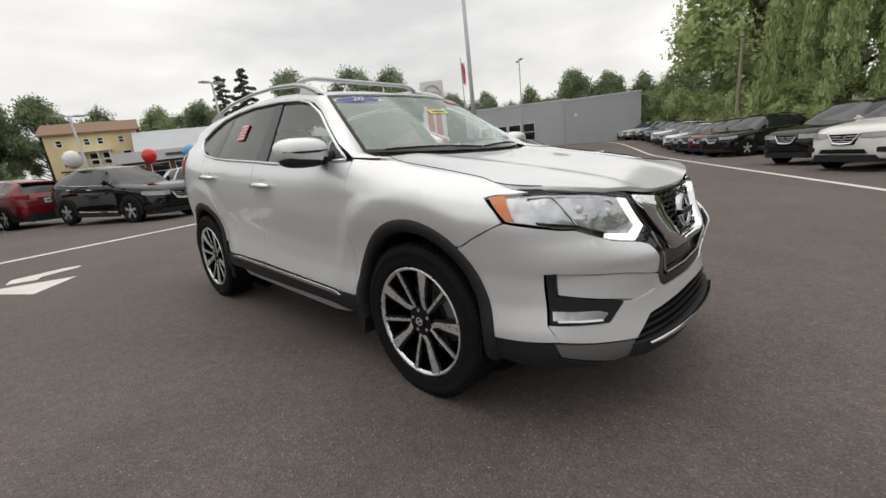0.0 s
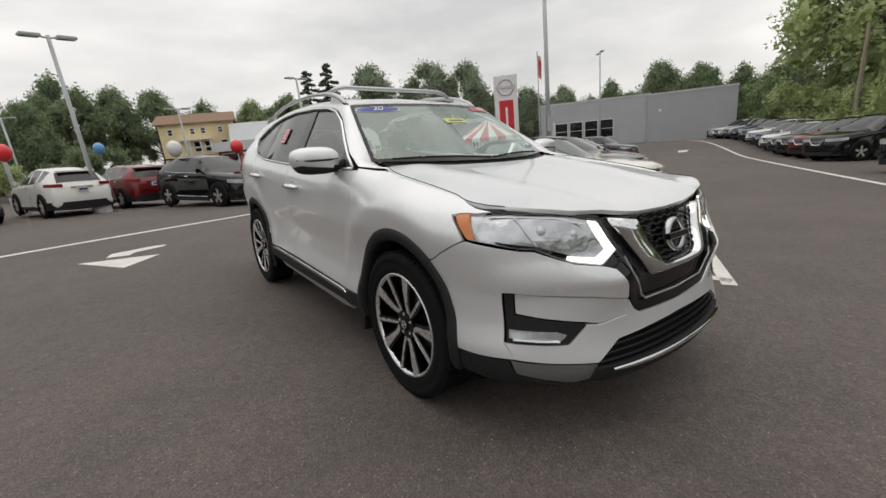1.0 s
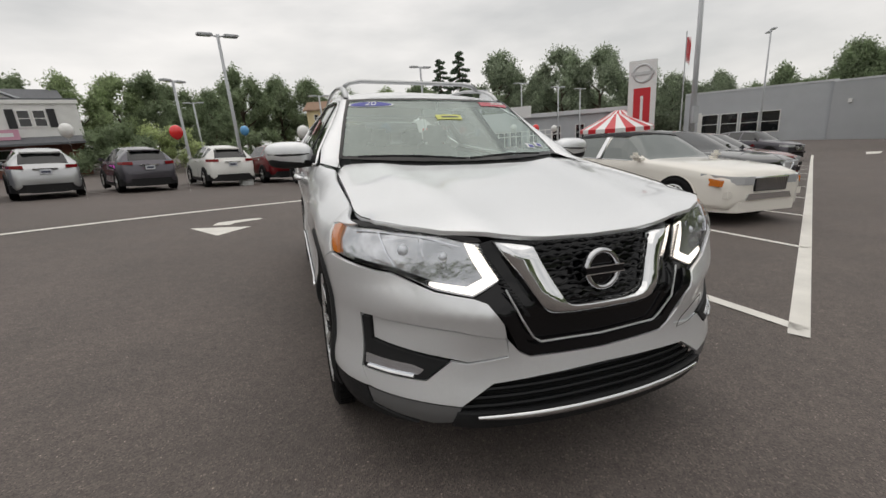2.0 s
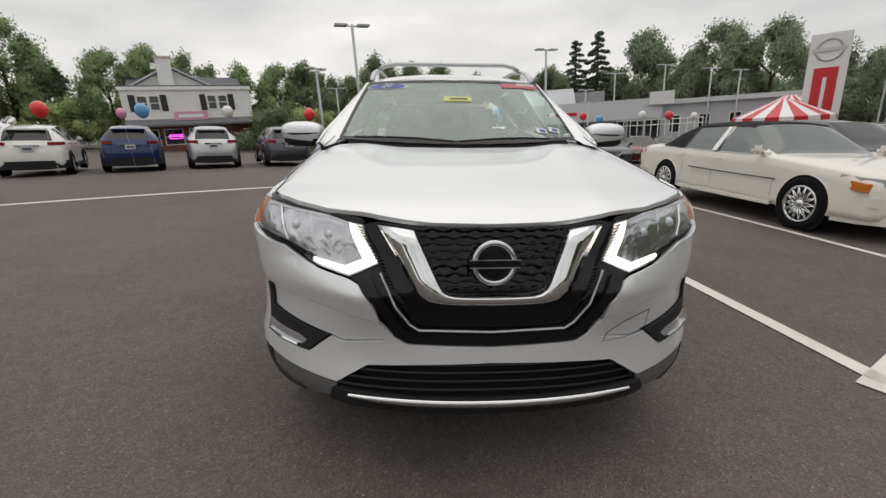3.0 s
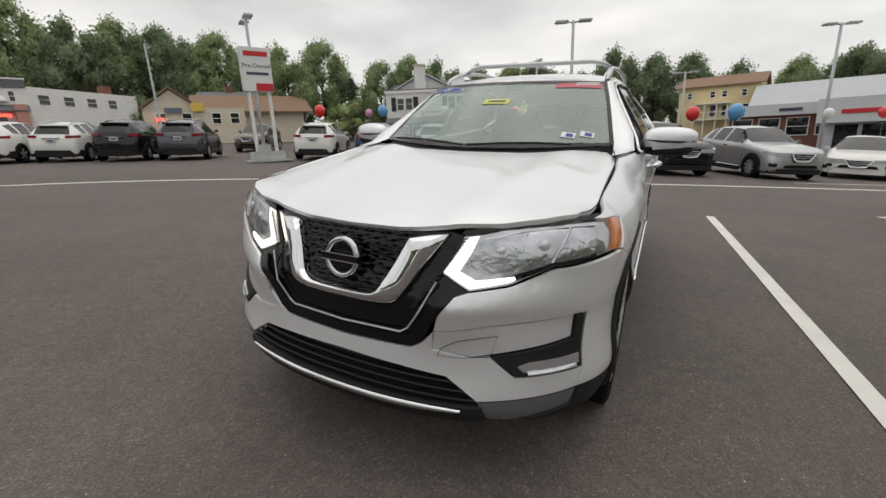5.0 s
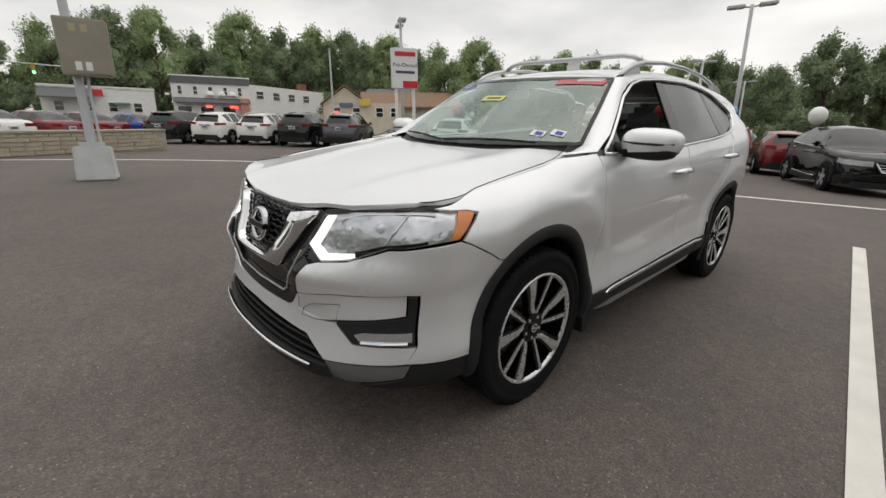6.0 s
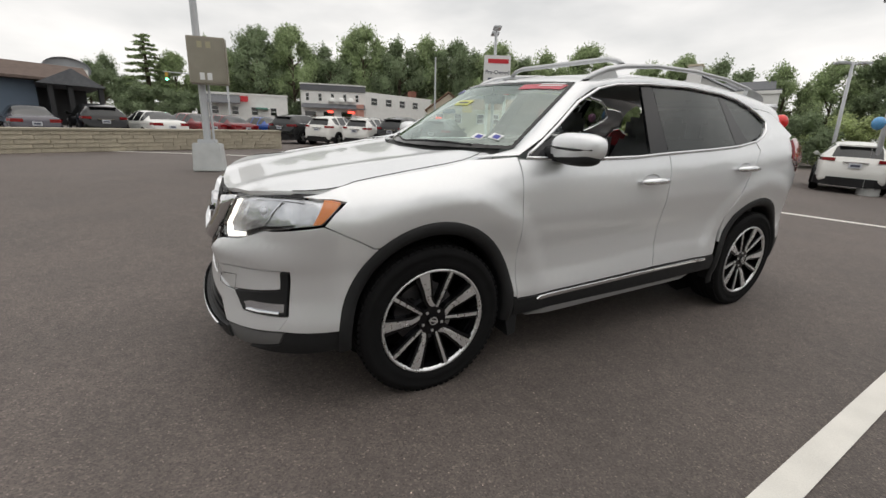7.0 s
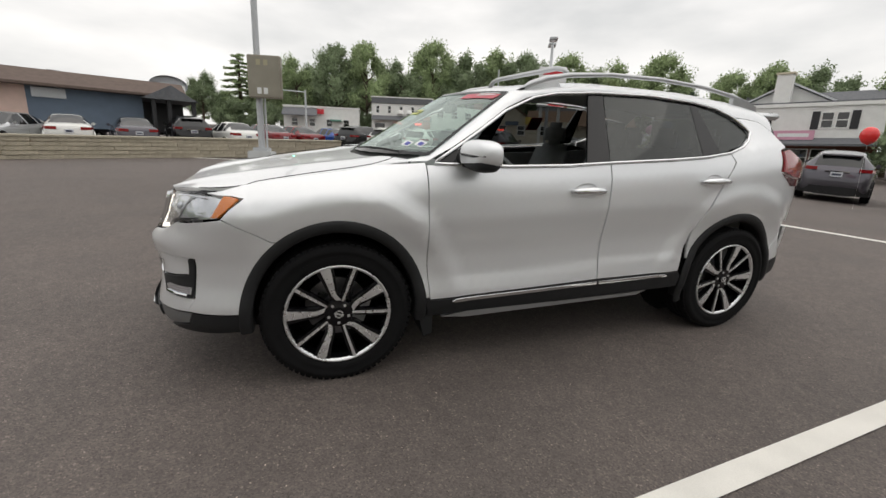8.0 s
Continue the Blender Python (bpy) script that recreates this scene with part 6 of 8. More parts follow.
def traffic_signal(x, y, z):
    t = thing("traffic_light", Matrix.Translation((x, y, 0)), "traffic lights on a long mast arm showing green", "traffic light")
    b = bmesh.new()
    rod(b, (0, 0, 0), (0, 0, z + 0.5), 0.12, 0.1)
    rod(b, (0, 0, z + 0.3), (-2.5, -6.0, z + 0.7), 0.07, 0.05)
    part("mast", b, POLE_GREY, t)
    for f in (0.45, 0.95):
        b = bmesh.new()
        c = (-2.5 * f, -6.0 * f, z - 0.1 + 0.3 * f)
        box(b, (c[0] - 0.15, c[1] - 0.15, c[2] - 0.45), (c[0] + 0.15, c[1] + 0.15, c[2] + 0.45), 0.03)
        head = part("signal_head", b, material("signal_yellow", (0.4, 0.25, 0.03), 0.5), t)
        b = bmesh.new()
        lathe(b, [(0.11, 0.0), (0.1, 0.03), (0.0, 0.03)], 16, Matrix.Translation((c[0] + 0.15, c[1], c[2] - 0.28)))
        part("green_lamp", b, material("green_lamp", (0.05, 0.5, 0.3), 0.3, emit=(0.1, 1.0, 0.55), power=6), head)


traffic_signal(-52, 1.5, 4.2)


def white_fence(a, b, ht):
    """A railing with upright posts and two rails between two places on the plan."""
    a, b = Vector(a), Vector(b)
    t = thing("white_fence", Matrix.Translation((a.x, a.y, -0.5)), "white metal railing before the showroom terrace", "fence")
    n = int((b - a).length / 0.45)
    bm0 = bmesh.new()
    box(bm0, (-0.025, -0.025, 0), (0.025, 0.025, ht + 0.5), 0.004)
    post = link_mesh("post", bm0, WHITE)
    for k in range(n + 1):
        p = (b - a) * (k / n)
        o = new("post", post)
        o.parent = t
        o.location = (p.x, p.y, 0)
    for z in (ht + 0.42, ht + 0.05):
        r = bmesh.new()
        rod(r, (0, 0, z), (b.x - a.x, b.y - a.y, z), 0.03, seg=8)
        part("rail", r, WHITE, t)


white_fence((15.4, 31.5), (20.4, 28.6), 2.0)


# ---- the subject: surfaces of its body, which faces -y with the front axle at y = 0 ----
FRONT_W, FRONT_Y, FRONT_N = 0.91, -0.38, 2.4
nose_depth = spline([(0.18, 0.47), (0.26, 0.54), (0.33, 0.562), (0.45, 0.53), (0.55, 0.512), (0.64, 0.500), (0.69, 0.512), (0.74, 0.498), (0.785, 0.474), (0.86, 0.452), (0.92, 0.428), (1.0, 0.36)])
crown_line = spline([(-0.8, 0.90), (-0.45, 0.99), (0.0, 1.065), (0.3, 1.105), (0.5, 1.125), (1.0, 1.128), (1.56, 1.155), (2.3, 1.21), (2.6, 1.25), (2.9, 1.3), (3.3, 1.32)])
lower_tuck = spline([(0.18, 0.07), (0.28, 0.04), (0.36, 0.012), (0.43, 0.008), (0.48, 0.017), (0.545, 0.03), (0.63, 0.032), (0.75, 0.016), (0.86, 0.0), (1.2, 0.0)])
fender_top = spline([(-0.3, 0.0), (-0.16, 0.006), (-0.09, 0.028), (-0.04, 0.065), (0.0, 0.115), (0.02, 0.15), (0.06, 0.24)])
door_top = spline([(-0.35, 0.0), (-0.16, 0.004), (-0.09, 0.013), (-0.035, 0.032), (0.0, 0.047)])


def plan_half(y):
    """Half width of the body's outline in plan, behind the nose."""
    if y > 2.7:
        return FRONT_W * max(0.0, 1 - min(1.0, (y - 2.7) / 1.0) ** 2.7) ** (1 / 2.7)
    return FRONT_W


def flare(r, edge):
    """The lip round a wheel arch: it swells up to an edge and falls off behind it."""
    return smoothstep(0.46, edge, r) * (1 - smoothstep(edge - 0.02, edge + 0.10, r))


def flank(y, z):
    d = z - crown_line(y)
    k = smoothstep(0.2, 0.6, y)
    a = fender_top(d)
    rear = smoothstep(1.9, 3.0, y)
    b = door_top(d) + rear * 0.05 * smoothstep(-0.2, 0.1, d) + (0.0 if d < 0 else (0.66 + 0.1 * rear) * d)
    haunch = (0.019 * flare(math.hypot(y, z - 0.36), 0.615) + 0.017 * flare(math.hypot(y - 2.706, z - 0.36), 0.62)) * smoothstep(0.3, 0.6, z) * smoothstep(-0.40, -0.12, y)
    return plan_half(y) - lower_tuck(z - 0.07 * smoothstep(0.5, 2.2, y) * smoothstep(0.40, 0.58, z)) - (a * (1 - k) + b * k) + haunch


NOSE_WIDTH = spline([(z / 50, flank(FRONT_Y, z / 50)) for z in range(8, 54)])


def side_x(y, z):
    """Half width of the body at a place along it and a height."""
    if y < FRONT_Y:
        return NOSE_WIDTH(z) * max(0.0, 1 - min(1.0, (FRONT_Y - y) / nose_depth(z)) ** FRONT_N) ** (1 / FRONT_N)
    return flank(y, z)


def front_y(x, z):
    """The nose's position along the car."""
    r = min(0.99999, abs(x) / NOSE_WIDTH(z))
    cheek = 0.042 * math.exp(-((abs(x) - 0.42) / 0.15) ** 2 - ((z - 0.655) / 0.095) ** 2)
    return FRONT_Y - nose_depth(z) * (1 - r ** FRONT_N) ** (1 / FRONT_N) - cheek


hood_mid = spline([(-0.86, 0.88), (-0.8, 0.915), (-0.7, 0.952), (-0.5, 1.0), (-0.2, 1.055), (0.1, 1.1), (0.3, 1.13), (0.5, 1.15)])


def hood_z(x, y):
    a = abs(x)
    ridge = 0.010 * math.exp(-((a - (0.40 + 0.12 * smoothstep(-0.8, 0.3, y))) / 0.09) ** 2)
    return hood_mid(y) - 0.015 * (a / 0.75) ** 2 - 0.006 * smoothstep(0.5, 0.85, a) + ridge + 0.03 * smoothstep(-0.4, -0.75, y) * (a / 0.7) ** 2


def screen_z(x, y):
    yb = 0.19 + 0.55 * x * x
    s = y - yb
    return 1.118 + 0.025 * (x / 0.7) ** 2 + 0.655 * s - 0.05 * s * s


roof_mid = spline([(0.7, 1.46), (0.85, 1.528), (1.0, 1.562), (1.3, 1.612), (1.7, 1.65), (2.2, 1.652), (2.7, 1.622), (3.1, 1.565), (3.35, 1.52)])


def roof_z(x, y):
    return roof_mid(y) - 0.04 * (abs(x) / 0.56) ** 2.4


from mathutils.geometry import delaunay_2d_cdt


def densify(poly, step):
    out = []
    for i, a in enumerate(poly):
        b = poly[(i + 1) % len(poly)]
        n = max(1, int(math.hypot(b[0] - a[0], b[1] - a[1]) / step + 0.5))
        out += [(a[0] + (b[0] - a[0]) * k / n, a[1] + (b[1] - a[1]) * k / n) for k in range(n)]
    return out


def shrink(poly, d):
    """The outline moved inwards by d."""
    area = sum(a[0] * b[1] - b[0] * a[1] for a, b in zip(poly, poly[1:] + poly[:1]))
    if area < 0:
        poly = poly[::-1]
    n = len(poly)
    out = []
    for i in range(n):
        p, q, r = Vector(poly[i - 1]), Vector(poly[i]), Vector(poly[(i + 1) % n])
        e0, e1 = (q - p).normalized(), (r - q).normalized()
        m = Vector((-e0.y - e1.y, e0.x + e1.x))
        k = max(0.45, m.length / 2)
        m = m.normalized() * d / k
        out.append((q.x + m.x, q.y + m.y))
    return out


def inside(p, poly):
    c = False
    for a, b in zip(poly, poly[1:] + poly[:1]):
        if (a[1] > p[1]) != (b[1] > p[1]) and p[0] < (b[0] - a[0]) * (p[1] - a[1]) / (b[1] - a[1]) + a[0]:
            c = not c
    return c


def skin(poly, f, step=0.035, off=0.0, rim=0.018, gap=0.0022, mirror=1, centre=(0, 1.3, 0.7), smooth_rim=True):
    """A curved panel: an outline in the two coordinates of the surface f, filled, with true normals and a turned-in edge."""
    poly = densify(shrink(list(poly), gap), step)
    if len(poly) < 3:
        poly = densify(list(poly), step)
    xs, ys = [p[0] for p in poly], [p[1] for p in poly]
    pts = [Vector(p) for p in poly]
    nb = len(pts)
    x = min(xs) + step * 0.5
    row = 0
    segs = [(Vector(a), Vector(b)) for a, b in zip(poly, poly[1:] + poly[:1])]
    while x < max(xs):
        y = min(ys) + step * (0.5 if row % 2 else 0.15)
        while y < max(ys):
            if inside((x, y), poly):
                q = Vector((x, y))
                near = min((q - (a + (b - a) * max(0, min(1, (q - a).dot(b - a) / max(1e-12, (b - a).length_squared))))).length for a, b in segs)
                if near > 0.45 * step:
                    pts.append(q)
            y += step
        x += step * 0.9
        row += 1
    v2, _, tris, *_ = delaunay_2d_cdt(pts, [(i, (i + 1) % nb) for i in range(nb)], [], 1, 1e-6)
    c0 = Vector(centre)

    def at(u, v):
        e = 1e-3
        p = Vector(f(u, v))
        n = (Vector(f(u + e, v)) - Vector(f(u - e, v))).cross(Vector(f(u, v + e)) - Vector(f(u, v - e)))
        n = n.normalized() if n.length > 1e-12 else (p - c0).normalized()
        if n.dot(p - c0) < 0:
            n = -n
        return p + n * off, n
    co, no = zip(*[at(p.x, p.y) for p in v2])
    co, no = list(co), list(no)
    faces = []
    for t in tris:
        a, b, c = (co[i] for i in t)
        n = (b - a).cross(c - a)
        faces.append(tuple(t) if n.dot(no[t[0]]) > 0 else tuple(t[::-1]))
    if rim:
        # turned-in edge, found as the edges used by one triangle
        used = {}
        for t in faces:
            for a, b in zip(t, t[1:] + t[:1]):
                used[(a, b)] = used.get((a, b), 0) + 1
        for (a, b) in [e for e in used if (e[1], e[0]) not in used]:
            pa, pb, na, nb_ = co[a], co[b], no[a], no[b]
            out = (pb - pa).cross(na)
            out = out.normalized() if out.length > 1e-9 else na
            k = len(co)
            co += [pa, pb, pb - nb_ * rim, pa - na * rim]
            no += [(out + na * 0.4).normalized(), (out + nb_ * 0.4).normalized(), out, out]
            faces.append((k, k + 3, k + 2, k + 1))
    if mirror < 0:
        co = [Vector((-p.x, p.y, p.z)) for p in co]
        no = [Vector((-p.x, p.y, p.z)) for p in no]
        faces = [t[::-1] for t in faces]
    return co, no, faces


def skin_part(name, poly, f, mat, parent, label="", **kw):
    co, no, faces = skin(poly, f, **kw)
    me = bpy.data.meshes.new(name)
    me.from_pydata([tuple(p) for p in co], [], faces)
    me.materials.append(mat)
    for p in me.polygons:
        p.use_smooth = True
    me.normals_split_custom_set_from_vertices([tuple(n) for n in no])
    ob = new(name, me)
    ob.parent = parent
    return tagged(ob, label)


def f_side(y, z):
    return (side_x(y, z), y, z)


def f_front(s, z):
    x = NOSE_WIDTH(z) * math.sin(max(-1.5705, min(1.5705, s)))
    return (x, front_y(x, z), z)


def sx(poly):
    """Front outline in (x, z) to the nose's own coordinates."""
    return [(math.asin(max(-0.99999, min(0.99999, x / NOSE_WIDTH(z)))), z) for x, z in poly]


def f_hood(x, y):
    return (x, y, hood_z(x, y))


def f_screen(x, y):
    return (x, y, screen_z(x, y))


def f_roof(x, y):
    return (x, y, roof_z(x, y))


def both(poly):
    """A half outline, from the middle line round to it again, with its mirror image."""
    return list(poly) + [(-x, z) for x, z in reversed(poly) if abs(x) > 1e-6]


SILVER = paint("brilliant_silver", (0.77, 0.785, 0.80), 0.58, 0.4, 0.12, 0.8)
CLAD = material("dark_cladding", (0.016, 0.0165, 0.0175), 0.55, spec=0.25, vary=0.12, scale=20, bump=0.15, bscale=600)
GLASS = clear_glass("windscreen_glass", (0.78, 0.90, 0.84), 0.07, 2.9, (0.80, 0.90, 0.86))
SIDE_GLASS = clear_glass("side_glass", (0.72, 0.82, 0.78), 0.0, 1.9)
PRIVACY = clear_glass("privacy_glass", (0.13, 0.14, 0.145), 0.0, 1.7)
LENS = clear_glass("lamp_lens", (0.97, 0.98, 1.0), 0.0, 1.42)
DRL = material("daytime_lamp", (0.9, 0.9, 0.88), 0.3, emit=(1.0, 0.91, 0.80), power=1.1)
REFLECTOR = material("lamp_reflector", (0.7, 0.71, 0.73), 0.14, 0.9)
HOUSING = material("lamp_housing", (0.52, 0.525, 0.53), 0.2, 0.95, vary=0.3, scale=14, bump=0.6, bscale=22)
LEATHER = material("charcoal_leather", (0.19, 0.19, 0.195), 0.5, vary=0.12, scale=12, bump=0.2, bscale=160)
CABIN = material("cabin_plastic", (0.20, 0.20, 0.205), 0.7, vary=0.1, scale=20)
HEADLINER = material("pale_headliner", (0.55, 0.54, 0.51), 0.9, vary=0.05, scale=30)
GRILLE_BLACK = material("grille_black", (0.006, 0.0065, 0.0075), 0.38, spec=0.3)
# red and yellow are muted to imitate the glass's reflection over them
STICK_RED = material("sticker_red", (0.52, 0.09, 0.12), 0.4)
STICK_YELLOW = material("sticker_yellow", (0.58, 0.60, 0.16), 0.45)
STICK_BLUE = material("sticker_blue", (0.04, 0.05, 0.32), 0.4)
STICK_WHITE = material("sticker_white", (0.75, 0.77, 0.77), 0.45)

# outlines on the side, along and up
def arch_arc(yc, rx, rz, a0, a1, n=18, zc=0.362):
    return [(yc + rx * math.cos(radians(a0 + (a1 - a0) * k / n)), zc + rz * math.sin(radians(a0 + (a1 - a0) * k / n))) for k in range(n + 1)]


DLO_TOP = [(0.50, 1.14), (0.58, 1.19), (0.75, 1.29), (0.94, 1.41), (1.14, 1.497), (1.3, 1.532), (1.59, 1.558), (1.99, 1.570), (2.37, 1.556), (2.56, 1.530), (2.67, 1.488), (2.735, 1.445), (2.785, 1.39)]
DLO_LOW = [(0.48, 1.125), (0.9, 1.122), (1.26, 1.135), (1.56, 1.158), (2.0, 1.187), (2.31, 1.212), (2.53, 1.245), (2.66, 1.285), (2.73, 1.325), (2.785, 1.378)]
dlo_top, dlo_low = spline(DLO_TOP), spline(DLO_LOW)
screen_edge = [(0.745, 0.22, 1.118), (0.735, 0.37, 1.128)] + [(x, y, screen_z(x, y)) for x, y in ((0.722, 0.495), (0.692, 0.615), (0.658, 0.75), (0.62, 0.887), (0.588, 1.0))]
roof_edge_x = spline([(1.0, 0.588), (1.3, 0.572), (2.0, 0.56), (2.7, 0.54), (3.2, 0.515)])


def car_body(car):
    for m in (1, -1):
        # fender
        fender = [(-0.56, 0.9635), (-0.5, 0.976), (-0.408, 1.003), (-0.3, 1.023), (-0.188, 1.041), (0.075, 1.081), (0.2, 1.107), (0.32, 1.115), (0.438, 1.128), (0.443, 0.96), (0.452, 0.67), (0.455, 0.60), (0.477, 0.42), (0.452, 0.42)]
        arc = [p for p in arch_arc(0, 0.457, 0.489, 8, 127)]
        fender += arc + [(-0.30, 0.755), (-0.36, 0.79), (-0.50, 0.862), (-0.46, 0.905), (-0.405, 0.948), (-0.45, 0.957), (-0.51, 0.957)]
        skin_part("fender", fender, f_side, SILVER, car, mirror=m)
        # doors
        front = [(0.4415, 1.118), (0.9, 1.114), (1.26, 1.126), (1.553, 1.15), (1.55, 0.96), (1.553, 0.75), (1.556, 0.451), (1.0, 0.428), (0.4775, 0.408), (0.4555, 0.60), (0.4525, 0.67), (0.4435, 0.96)]
        door = skin_part("front_door", front, f_side, SILVER, car, mirror=m)
        rear = [(1.558, 1.15), (2.0, 1.178), (2.31, 1.203), (2.53, 1.24), (2.555, 1.19), (2.46, 1.07), (2.34, 0.87), (2.268, 0.74), (2.235, 0.62), (2.215, 0.466), (1.561, 0.452), (1.558, 0.75), (1.555, 0.96)]
        rdoor = skin_part("rear_door", rear, f_side, SILVER, car, mirror=m)
        quarter = [(2.537, 1.245), (2.66, 1.292), (2.77, 1.365), (2.785, 1.40), (2.70, 1.475), (2.80, 1.475), (2.93, 1.46), (3.03, 1.40), (3.10, 1.30), (3.02, 1.28), (2.98, 1.14), (3.17, 1.10), (3.3, 1.0), (3.36, 0.9), (3.36, 0.75), (3.25, 0.68), (3.12, 0.55), (3.17, 0.44)] + arch_arc(2.706, 0.46, 0.487, 8, 158, 16) + [(2.275, 0.74), (2.347, 0.87), (2.467, 1.07), (2.562, 1.19)]
        skin_part("quarter_panel", quarter, f_side, SILVER, car, mirror=m)
        skin_part("rear_bumper_side", [(3.125, 0.548), (3.25, 0.675), (3.36, 0.745), (3.42, 0.74), (3.42, 0.505), (3.17, 0.475), (3.155, 0.50)], f_side, SILVER, car, mirror=m)
        lower = [(3.17, 0.47), (3.42, 0.50), (3.38, 0.38), (3.14, 0.36), (3.165, 0.44)]
        skin_part("rear_bumper_trim", lower, f_side, CLAD, car, mirror=m, off=0.004)
        # dark inner shell seen in the gaps
        shell_poly = [(-0.36, 1.0), (0.0, 1.05), (0.3, 1.1), (0.6, 1.1), (1.56, 1.13), (2.5, 1.22), (3.2, 1.1), (3.25, 0.5)] + arch_arc(2.706, 0.47, 0.5, 15, 165, 14) + [(2.2, 0.42), (0.5, 0.40)] + arch_arc(0, 0.47, 0.5, 15, 140, 14)
        skin_part("inner_shell", shell_poly, f_side, DARK_WELL, car, mirror=m, off=-0.03, rim=0, step=0.08)
        # arch trims: outer ring surface and the lip that turns in
        for yc, a0, a1, rx, rz in ((0.0, 187, -9, 0.457, 0.489), (2.706, 196, -6, 0.46, 0.487)):
            b = bmesh.new()
            rings = []
            for k in range(41):
                a = radians(a0 + (a1 - a0) * k / 40)
                row = []
                for fr, push in ((1.004, 0.001), (0.985, 0.012), (0.93, 0.014), (0.885, 0.008), (0.875, -0.02), (0.875, -0.10)):
                    yy, zz = yc + rx * fr * math.cos(a), 0.362 + rz * fr * math.sin(a)
                    xx = min(side_x(yy, max(zz, 0.3)), 0.915) if yy > FRONT_Y else side_x(max(yy, -0.46), max(zz, 0.3))
                    row.append(b.verts.new(((xx + push) * m, yy, zz)))
                rings.append(row)
            for r0, r1 in zip(rings, rings[1:]):
                for j in range(5):
                    b.faces.new((r0[j], r0[j + 1], r1[j + 1], r1[j]))
            bmesh.ops.recalc_face_normals(b, faces=b.faces)
            part("wheel_arch_trim", b, CLAD, car, "matt black wheel arch trim", True)
            b = bmesh.new()
            lathe(b, [(0.445, 0.52), (0.452, 0.80), (0.44, 0.86)], 36)
            bmesh.ops.translate(b, verts=b.verts, vec=(0, yc, 0.37))
            bmesh.ops.delete(b, geom=[v for v in b.verts if v.co.z < 0.34], context="VERTS")
            rod(b, (0.5, yc, 0.4), (0.52, yc, 0.4), 0.44, seg=36)
            if m < 0:
                bmesh.ops.scale(b, verts=b.verts, vec=(-1, 1, 1))
            part("wheel_well", b, DARK_WELL, car)
        # sill: black moulding, chrome strip, running board, mud flap
        for nm, lo, hi, mat, off in (("sill_moulding", 0.352, 0.0, CLAD, 0.006), ("chrome_strip", 0.0, 0.0, CHROME, 0.016)):
            if nm == "sill_moulding":
                poly = [(0.452, 0.425), (0.48, 0.404), (1.0, 0.424), (1.556, 0.447), (2.215, 0.462), (2.235, 0.43), (2.22, 0.36), (1.2, 0.325), (0.47, 0.31)]
            else:
                poly = [(0.60, 0.395), (0.62, 0.407), (1.55, 0.440), (1.55, 0.424), (0.62, 0.389)]
            skin_part(nm, poly, f_side, mat, car, mirror=m, off=off, gap=0)
        skin_part("chrome_strip", [(1.565, 0.425), (1.565, 0.441), (2.09, 0.455), (2.11, 0.446), (2.09, 0.440)], f_side, CHROME, car, mirror=m, off=0.016, gap=0)
        b = bmesh.new()
        prism(b, [(0.55, 0.298), (0.7, 0.318), (1.8, 0.335), (1.98, 0.345), (1.9, 0.318), (0.7, 0.285)], 0.80, 0.895, "x")
        if m < 0:
            bmesh.ops.scale(b, verts=b.verts, vec=(-1, 1, 1))
            bmesh.ops.reverse_faces(b, faces=b.faces)
        part("running_board", b, material("satin_silver_trim", (0.32, 0.325, 0.33), 0.35, 0.7), car, "satin grey side step")
        b = bmesh.new()
        prism(b, [(0.40, 0.40), (0.50, 0.41), (0.50, 0.20), (0.455, 0.185)], 0.70, 0.885, "x")
        if m < 0:
            bmesh.ops.scale(b, verts=b.verts, vec=(-1, 1, 1))
            bmesh.ops.reverse_faces(b, faces=b.faces)
        part("mud_flap", b, CLAD, car)
        # side glass and pillars
        win = [(0.53, 1.135), (0.9, 1.132), (1.26, 1.145), (1.40, 1.157), (1.53, 1.545), (1.3, 1.522), (1.14, 1.487), (0.94, 1.40), (0.75, 1.28), (0.6, 1.19)]
        if m < 0:  # the driver's window is wound down
            skin_part("front_window", win, f_side, SIDE_GLASS, car, "clear front door glass", mirror=m, off=-0.012, rim=0)
        pil = [(1.40, 1.157), (1.56, 1.168), (1.635, 1.552), (1.53, 1.545)]
        skin_part("door_pillar", pil, f_side, GLOSS_BLACK, car, mirror=m, off=-0.006, gap=0)
        win = [(1.563, 1.168), (2.0, 1.197), (2.30, 1.222), (2.345, 1.542), (1.99, 1.558), (1.64, 1.552)]
        skin_part("rear_door_window", win, f_side, PRIVACY, car, "dark privacy glass", mirror=m, off=-0.008, rim=0.004)
        pil = [(2.30, 1.222), (2.46, 1.238), (2.40, 1.538), (2.345, 1.542)]
        skin_part("door_pillar", pil, f_side, GLOSS_BLACK, car, mirror=m, off=-0.006, gap=0)
        win = [(2.46, 1.238), (2.53, 1.26), (2.66, 1.297), (2.73, 1.338), (2.775, 1.384), (2.725, 1.438), (2.66, 1.48), (2.55, 1.52), (2.40, 1.545)]
        skin_part("quarter_window", win, f_side, PRIVACY, car, "dark privacy glass", mirror=m, off=-0.008, rim=0.004)
        tri = [(0.49, 1.128), (0.66, 1.13), (0.69, 1.235), (0.6, 1.192), (0.5, 1.138)]
        skin_part("mirror_mount", tri, f_side, GLOSS_BLACK, car, mirror=m, off=-0.002)
        # chrome surround of the windows
        b = bmesh.new()
        top = [p for p in densify(DLO_TOP + DLO_LOW[::-1], 0.05)]
        loop = [Vector(f_side(*p)) + Vector((0.004, 0, 0)) for p in top] + [Vector(f_side(*top[0])) + Vector((0.004, 0, 0))]
